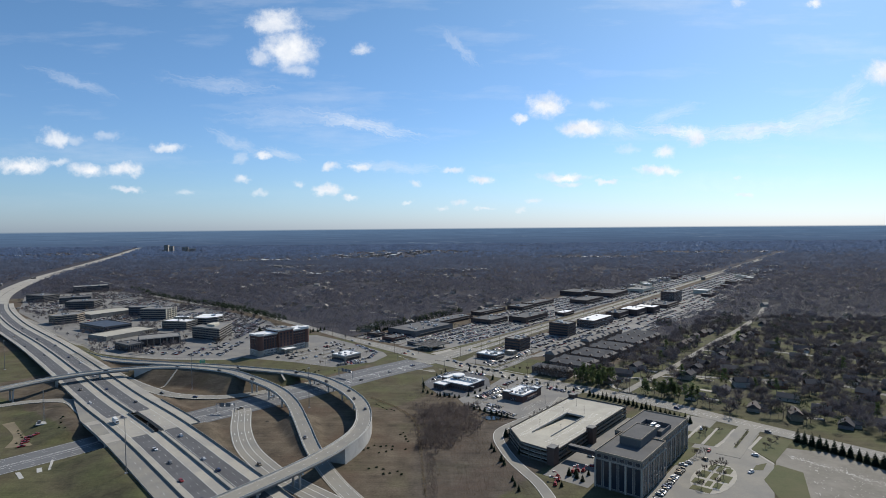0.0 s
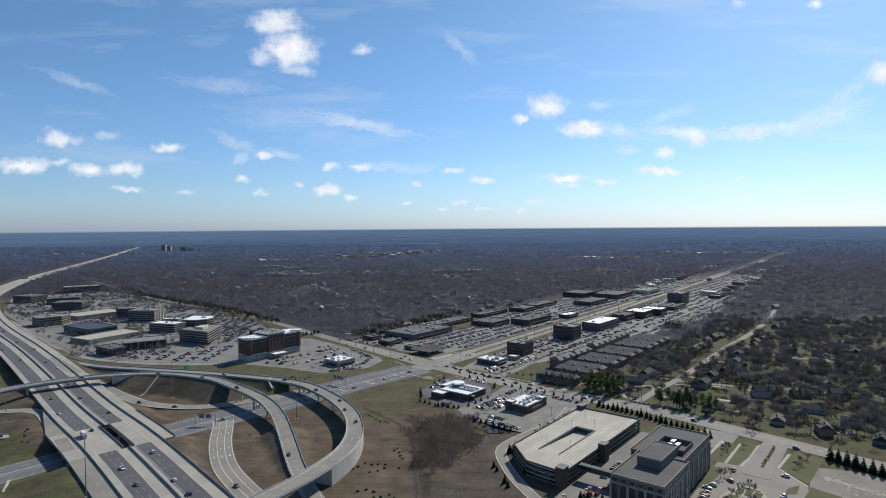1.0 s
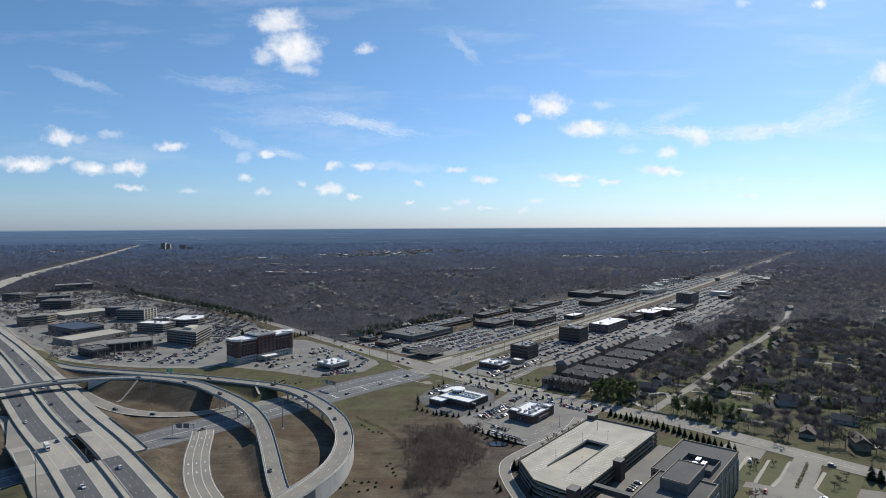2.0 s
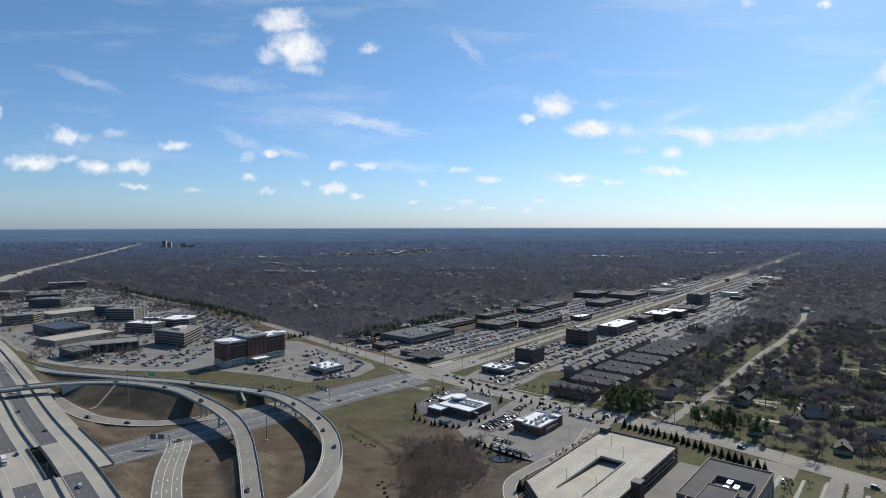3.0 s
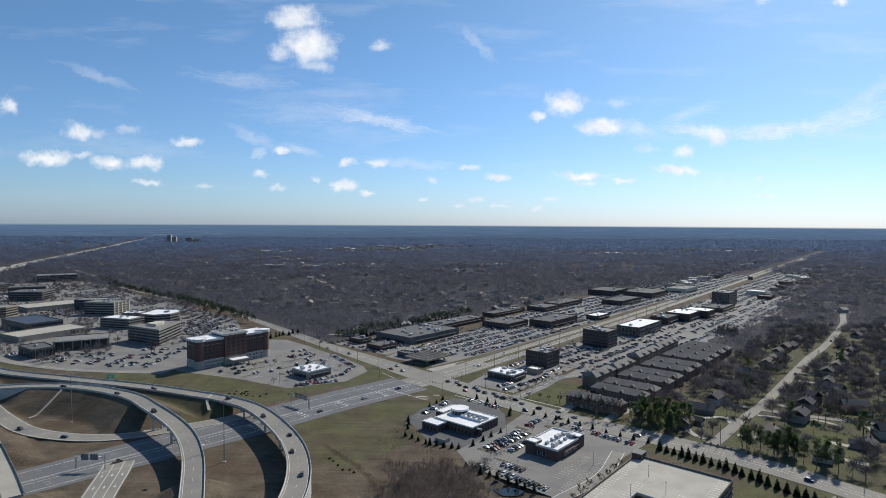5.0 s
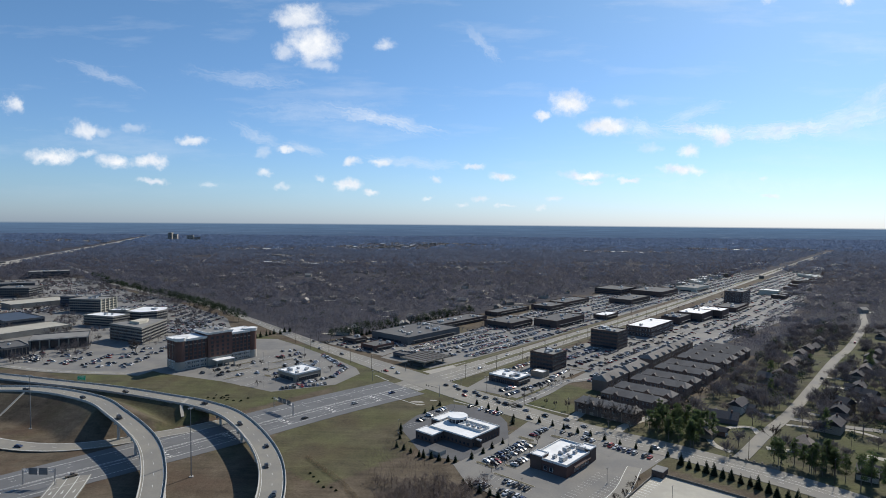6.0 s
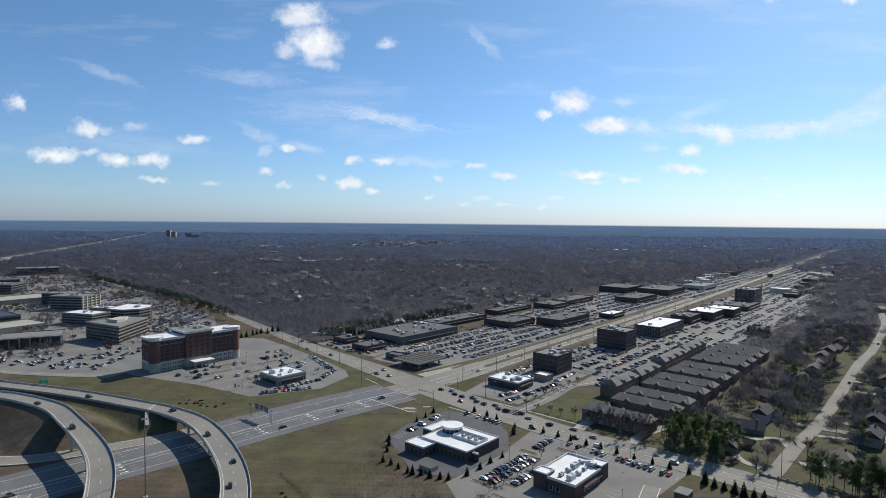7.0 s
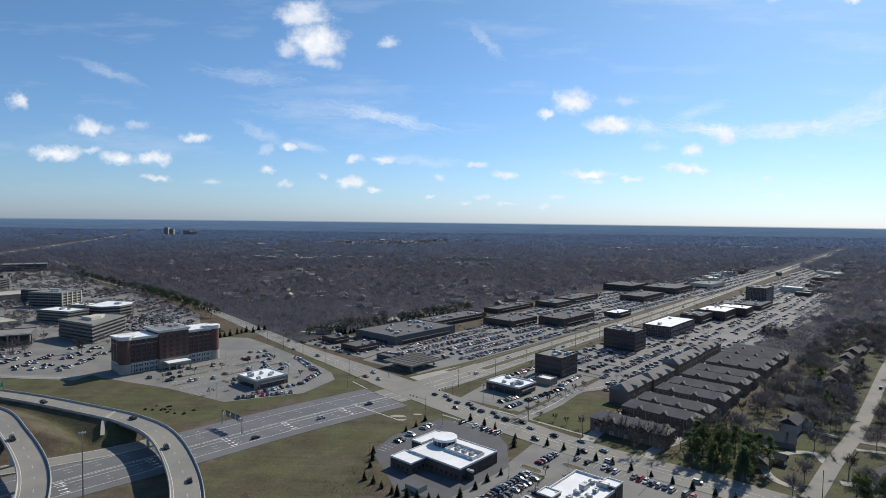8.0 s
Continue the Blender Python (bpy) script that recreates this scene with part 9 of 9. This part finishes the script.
for v in range(-235, 330, 38):
    if not -60 < v < 12:
        p = CROSS[min(range(len(CROSS)), key=lambda i: abs(plan(np.array([CROSS[i].x]), np.array([CROSS[i].y]))[1][0] - v))]
        s = across(CROSS)[CROSS.index(p)]
        side = -1 if v > 0 else 1
        utility_pole(p.x + s.x * side * 14.5, p.y + s.y * side * 14.5, 13.5, AXIS)
for u in range(40, 620, 46):
    i = min(range(len(AVENUE)), key=lambda j: abs(plan(np.array([AVENUE[j].x]), np.array([AVENUE[j].y]))[0][0] - u))
    p, s = AVENUE[i], across(AVENUE)[i]
    utility_pole(p.x + s.x * 17.5, p.y + s.y * 17.5, 12.5, AXIS + 90)
for x, y, h in ((-207, 376, 36), (-259, 598, 34), (-124, 533, 36), (-520, 690, 34)):
    mast(K * x, K * y, h)
for u, v in ((-90, 44), (-30, 40), (-60, 108), (-84, 122), (-40, 128), (-24, 160), (-70, 176), (-110, 150), (34, 30), (80, 48), (120, 30), (150, 40), (200, 60), (150, 75), (260, 60),
             (-90, -110), (-60, -150), (-20, -130), (-100, -170), (0, -180), (-40, -190), (120, -80), (180, -100), (240, -80), (60, -180), (290, -130), (360, 70), (440, 80), (520, 90)):
    lot_lamp(u, v)


def signal(u, v, deg, arm):
    x, y = W(u, v)
    t = thing("traffic_signal", "steel traffic signal pole with an arm over the lanes", "traffic signal", spin(x, y, 0, deg), "signals at the crossing")
    part("pole", Mesh().tube((0, 0, -0.3), (0, 0, 8.5), 0.18, 0.12, 7), M_POLE, t)
    part("arm", Mesh().tube((0, 0, 6.4), (arm, 0, 6.9), 0.12, 0.06, 6), M_POLE, t)
    for k in (0.55, 0.78, 0.97):
        part("signal_head", Mesh().box(arm * k - 0.2, arm * k + 0.2, -0.18, 0.18, 5.9, 7.0), M_TYRE, t)
    part("lamp_head", Mesh().box(-0.2, 1.8, -0.15, 0.15, 8.5, 8.65), M_METAL, t)


signal(-14, 12, AXIS + 90, 14)
signal(22, 4, AXIS + 180, 14)
signal(24, -62, AXIS - 90, 13)
signal(-18, -60, AXIS, 13)


def gantry(x, y, deg, wide, faces_n):
    """Sign bridge: two braced legs, a lattice beam, boards that show their backs or green faces."""
    z = float(land_height(np.array([x]), np.array([y]))[0])
    t = thing("sign_gantry", "galvanised lattice sign gantry beside the road", "sign gantry", spin(x, y, z, deg), "road sign gantries")
    for s in (-1, 1):
        m = Mesh()
        for o in (-0.5, 0.5):
            m.tube((s * wide / 2, o, -0.3), (s * wide / 2, o, 8.2), 0.14, 0.14, 6)
        for k in range(6):
            m.tube((s * wide / 2, -0.5 if k % 2 else 0.5, k * 1.35), (s * wide / 2, 0.5 if k % 2 else -0.5, k * 1.35 + 1.35), 0.06, 0.06, 4)
        part("leg", m, M_METAL, t)
    m = Mesh()
    for o in (-0.5, 0.5):
        for zz in (6.6, 7.8):
            m.tube((-wide / 2, o, zz), (wide / 2, o, zz), 0.09, 0.09, 5)
    n = int(wide / 1.6)
    for k in range(n):
        xa, xb = -wide / 2 + wide * k / n, -wide / 2 + wide * (k + 1) / n
        for o in (-0.5, 0.5):
            m.tube((xa, o, 6.6 if k % 2 else 7.8), (xb, o, 7.8 if k % 2 else 6.6), 0.05, 0.05, 4)
    part("beam", m, M_METAL, t)
    for k in range(faces_n):
        xx = (k - (faces_n - 1) / 2) * 5.2
        part("sign_board", Mesh().box(xx - 2.1, xx + 2.1, -0.75, -0.65, 5.4, 8.8), M_POLE, t, "grey back of a road sign")


gantry(K * -196, K * 520, AXIS - 90 + 40, 16, 2)
gantry(K * -108, K * 640, AXIS + 90, 22, 3)


def green_sign(x, y, deg):
    z = float(land_height(np.array([x]), np.array([y]))[0])
    t = thing("road_sign", "green highway direction sign on two posts", "road sign", spin(x, y, z, deg))
    for o in (-1.8, 1.8):
        part("post", Mesh().box(o - 0.1, o + 0.1, -0.1, 0.1, -0.4, 6.0), M_METAL, t)
    b = part("board", Mesh().box(-3.0, 3.0, -0.2, -0.11, 2.4, 6.2), M_GREEN, t, "green board")
    part("border", parapet_mesh(5.8, 3.6, 0, 0.02, 0.12, 0), M_LINE, b).matrix_basis = pose(0, -0.205, 4.3, 90, 0, 0)
    for k, (w, zz) in enumerate(((2.0, 5.3), (2.4, 4.4), (1.5, 3.4))):
        part("lettering_bar", Mesh().box(-w, w, -0.22, -0.201, zz - 0.16, zz + 0.16), M_LINE, b)


green_sign(K * -285, K * 688, 10)

# a low wall and gate piers at the entrance to the home street
gw = thing("gate_wall", "low stone entrance wall with piers and iron fence", "wall", spin(*W(10, 214), 0, AXIS - 90))
for k in range(7):
    part("pier", Mesh().bevel_box(k * 4 - 0.45, k * 4 + 0.45, -0.45, 0.45, -0.3, 2.1, 0.12), M_TAN, gw)
    if k < 6:
        part("panel", Mesh().box(k * 4 + 0.46, k * 4 + 3.54, -0.15, 0.15, -0.3, 1.1), M_TAN, gw)
# red trucks and plant at the roadworks and in the garage yard
for x, y, d in ((-322, 441, 40), (-325, 449, 55), (-330, 460, 30), (-326, 463, 70), (-328, 454, 50)):
    z = float(land_height(np.array([K * x]), np.array([K * y]))[0])
    car(K * x, K * y, z + 0.05, d, "parked on bare ground", "pickup", "red")


def lift_truck(x, y, z, deg):
    """A boom lift: chassis, wheels, turret, folded boom and basket."""
    t = thing("boom_lift", "red boom lift standing folded in a yard", "machine", spin(x, y, z, deg), "yard machines")
    part("chassis", Mesh().bevel_box(-1.6, 1.6, -1.0, 1.0, 0.4, 1.1, 0.1), PAINTS["red"], t)
    for sx in (-1.1, 1.1):
        for sy in (-1, 1):
            part("wheel", Mesh().tube((sx, sy * 1.0 - 0.15, 0.45), (sx, sy * 1.0 + 0.15, 0.45), 0.45, 0.45, 10), M_TYRE, t)
    part("turret", Mesh().bevel_box(-0.9, 0.9, -0.8, 0.8, 1.1, 2.0, 0.1), PAINTS["red"], t)
    part("boom", Mesh().tube((-1.2, 0, 2.1), (4.2, 0, 2.9), 0.28, 0.2, 6), PAINTS["red"], t)
    part("basket", Mesh().box(4.2, 5.2, -0.9, 0.9, 1.8, 2.9), M_METAL, t)


for u, v, d in ((-215, 264, 20), (-208, 262, 120), (-204, 260, 60), (-191, 264, 10), (-187, 266, 30), (-185, 269, 0)):
    lift_truck(*W(u, v), 0.05, AXIS + d)


def lattice_mast(x, y, h):
    z = float(land_height(np.array([x]), np.array([y]))[0])
    t = thing("lattice_mast", "slim steel lattice mast on a concrete pad", "mast", spin(x, y, z, 30))
    part("pad", Mesh().box(-5.5, 4.5, -4.0, 4.0, -0.5, 0.25), M_WALL, t, "pale concrete pad")
    part("cabinet", Mesh().bevel_box(-4.5, -2.2, -1.2, 1.2, 0.25, 2.4, 0.08), M_POLE, t)
    m = Mesh()
    legs = [(0.9 * math.cos(a), 0.9 * math.sin(a)) for a in (0.5, 2.6, 4.7)]
    for a, b in legs:
        m.tube((a, b, 0.2), (a * 0.35, b * 0.35, h), 0.09, 0.06, 5)
    for k in range(int(h / 2)):
        s0, s1 = 1 - 0.65 * 2 * k / h, 1 - 0.65 * (2 * k + 2) / h
        for i in range(3):
            (a, b), (c, d) = legs[i], legs[(i + 1) % 3]
            m.tube((a * s0, b * s0, 0.2 + 2 * k), (c * s1, d * s1, 2.2 + 2 * k), 0.04, 0.04, 4)
    part("tower", m, M_METAL, t)


def box_truck(x, y, z, deg):
    t = thing("box_truck", "white box truck driving on the highway", "truck", spin(x, y, z, deg))
    part("cargo_box", Mesh().bevel_box(-6.5, 1.6, -1.25, 1.25, 1.0, 3.9, 0.06), M_TRIM, t, "white cargo box")
    part("cab", Mesh().bevel_box(1.9, 4.1, -1.15, 1.15, 0.6, 2.9, 0.2), PAINTS["white"], t, "white cab")
    part("windscreen", Mesh().box(4.1, 4.14, -1.0, 1.0, 1.7, 2.6), M_CARGLASS, t)
    part("chassis", Mesh().box(-6.3, 3.8, -0.9, 0.9, 0.5, 0.98), M_TYRE, t)
    for sx in (-5.2, -4.0, 2.9):
        for sy in (-1, 1):
            part("wheel", Mesh().tube((sx, sy * 1.05 - 0.15, 0.5), (sx, sy * 1.05 + 0.15, 0.5), 0.5, 0.5, 10), M_TYRE, t)


box_truck(K * -267, K * 472, 7.08, -48)
lattice_mast(K * -335, K * 486, 27)
zz = float(land_height(np.array([K * -350]), np.array([K * 470]))[0])
soil = glide([(-372, 498, 0), (-352, 480, 0), (-336, 462, 0), (-327, 440, 0)], 2.5)
hs_ = land_height(np.array([p.x for p in soil]), np.array([p.y for p in soil]))
soil = [Vector((p.x, p.y, float(q))) for p, q in zip(soil, hs_)]
tagged(part("bare_soil", ribbon(Mesh(), soil, -11, 6, 0.12, 0.6), worn("yellow_soil", (0.20, 0.165, 0.105), 0.5, 0.06, 0.3, 0.95, 0.4, 0.1, tint=(0.12, 0.10, 0.066))), "yellowish bare soil of the roadworks", "soil", kind="structure")
# plain pale bars standing in for unreadable white marks on the grass below the boulevard
for a, b, w in (((-291, 394), (-281, 384), 2.6), ((-281, 401), (-276, 394), 3.0), ((-281, 415), (-272, 398), 1.6)):
    on_bank("slab", "plain pale bar standing for an unreadable white mark", [a, ((a[0] + b[0]) / 2, (a[1] + b[1]) / 2), b], w, M_WALL, 0.15, "slab")


# ---- far towns: pale specks between the trees ----
def far_roofs():
    r = random.Random(77)
    m = Mesh()
    n = 0
    while n < 1150:
        y = 1500 + 3700 * r.random() ** 0.8
        x = r.uniform(-0.8, 0.8) * y
        if n > 240:
            tx, ty, ta, tb = r.choice(TOWNS + TOWNS[:2])
            x, y = K * tx + r.gauss(0, 0.55) * ta, K * ty + r.gauss(0, 0.5) * tb
        elif noise.noise((x * 0.0016, y * 0.0016, 2.2)) < 0.08 and r.random() > 0.12:
            continue
        if min((x - p.x) ** 2 + (y - p.y) ** 2 for p in AVENUE[::6]) < 900:
            continue
        s = r.uniform(6, 14) if r.random() < 0.9 else r.uniform(16, 40)
        d, h, a = s * r.uniform(0.5, 1.0), r.uniform(4, 8) if s < 15 else r.uniform(6, 10), r.uniform(0, 3.14)
        c, q = math.cos(a), math.sin(a)
        poly = [(x + u * c * s - w * q * d, y + u * q * s + w * c * d) for u, w in ((-0.5, -0.5), (0.5, -0.5), (0.5, 0.5), (-0.5, 0.5))]
        k = 0 if r.random() < (0.65 if y > 2700 else 0.15) else 1
        m.prism(poly, -0.5, h, 2, top=k, bottom=False)
        n += 1
    ob = part("far_buildings", m, [M_WHITE, M_GREYROOF, M_GREYWALL])
    tagged(ob, "scattered pale roofs of far suburbs", "far buildings", kind="stuff")


far_roofs()
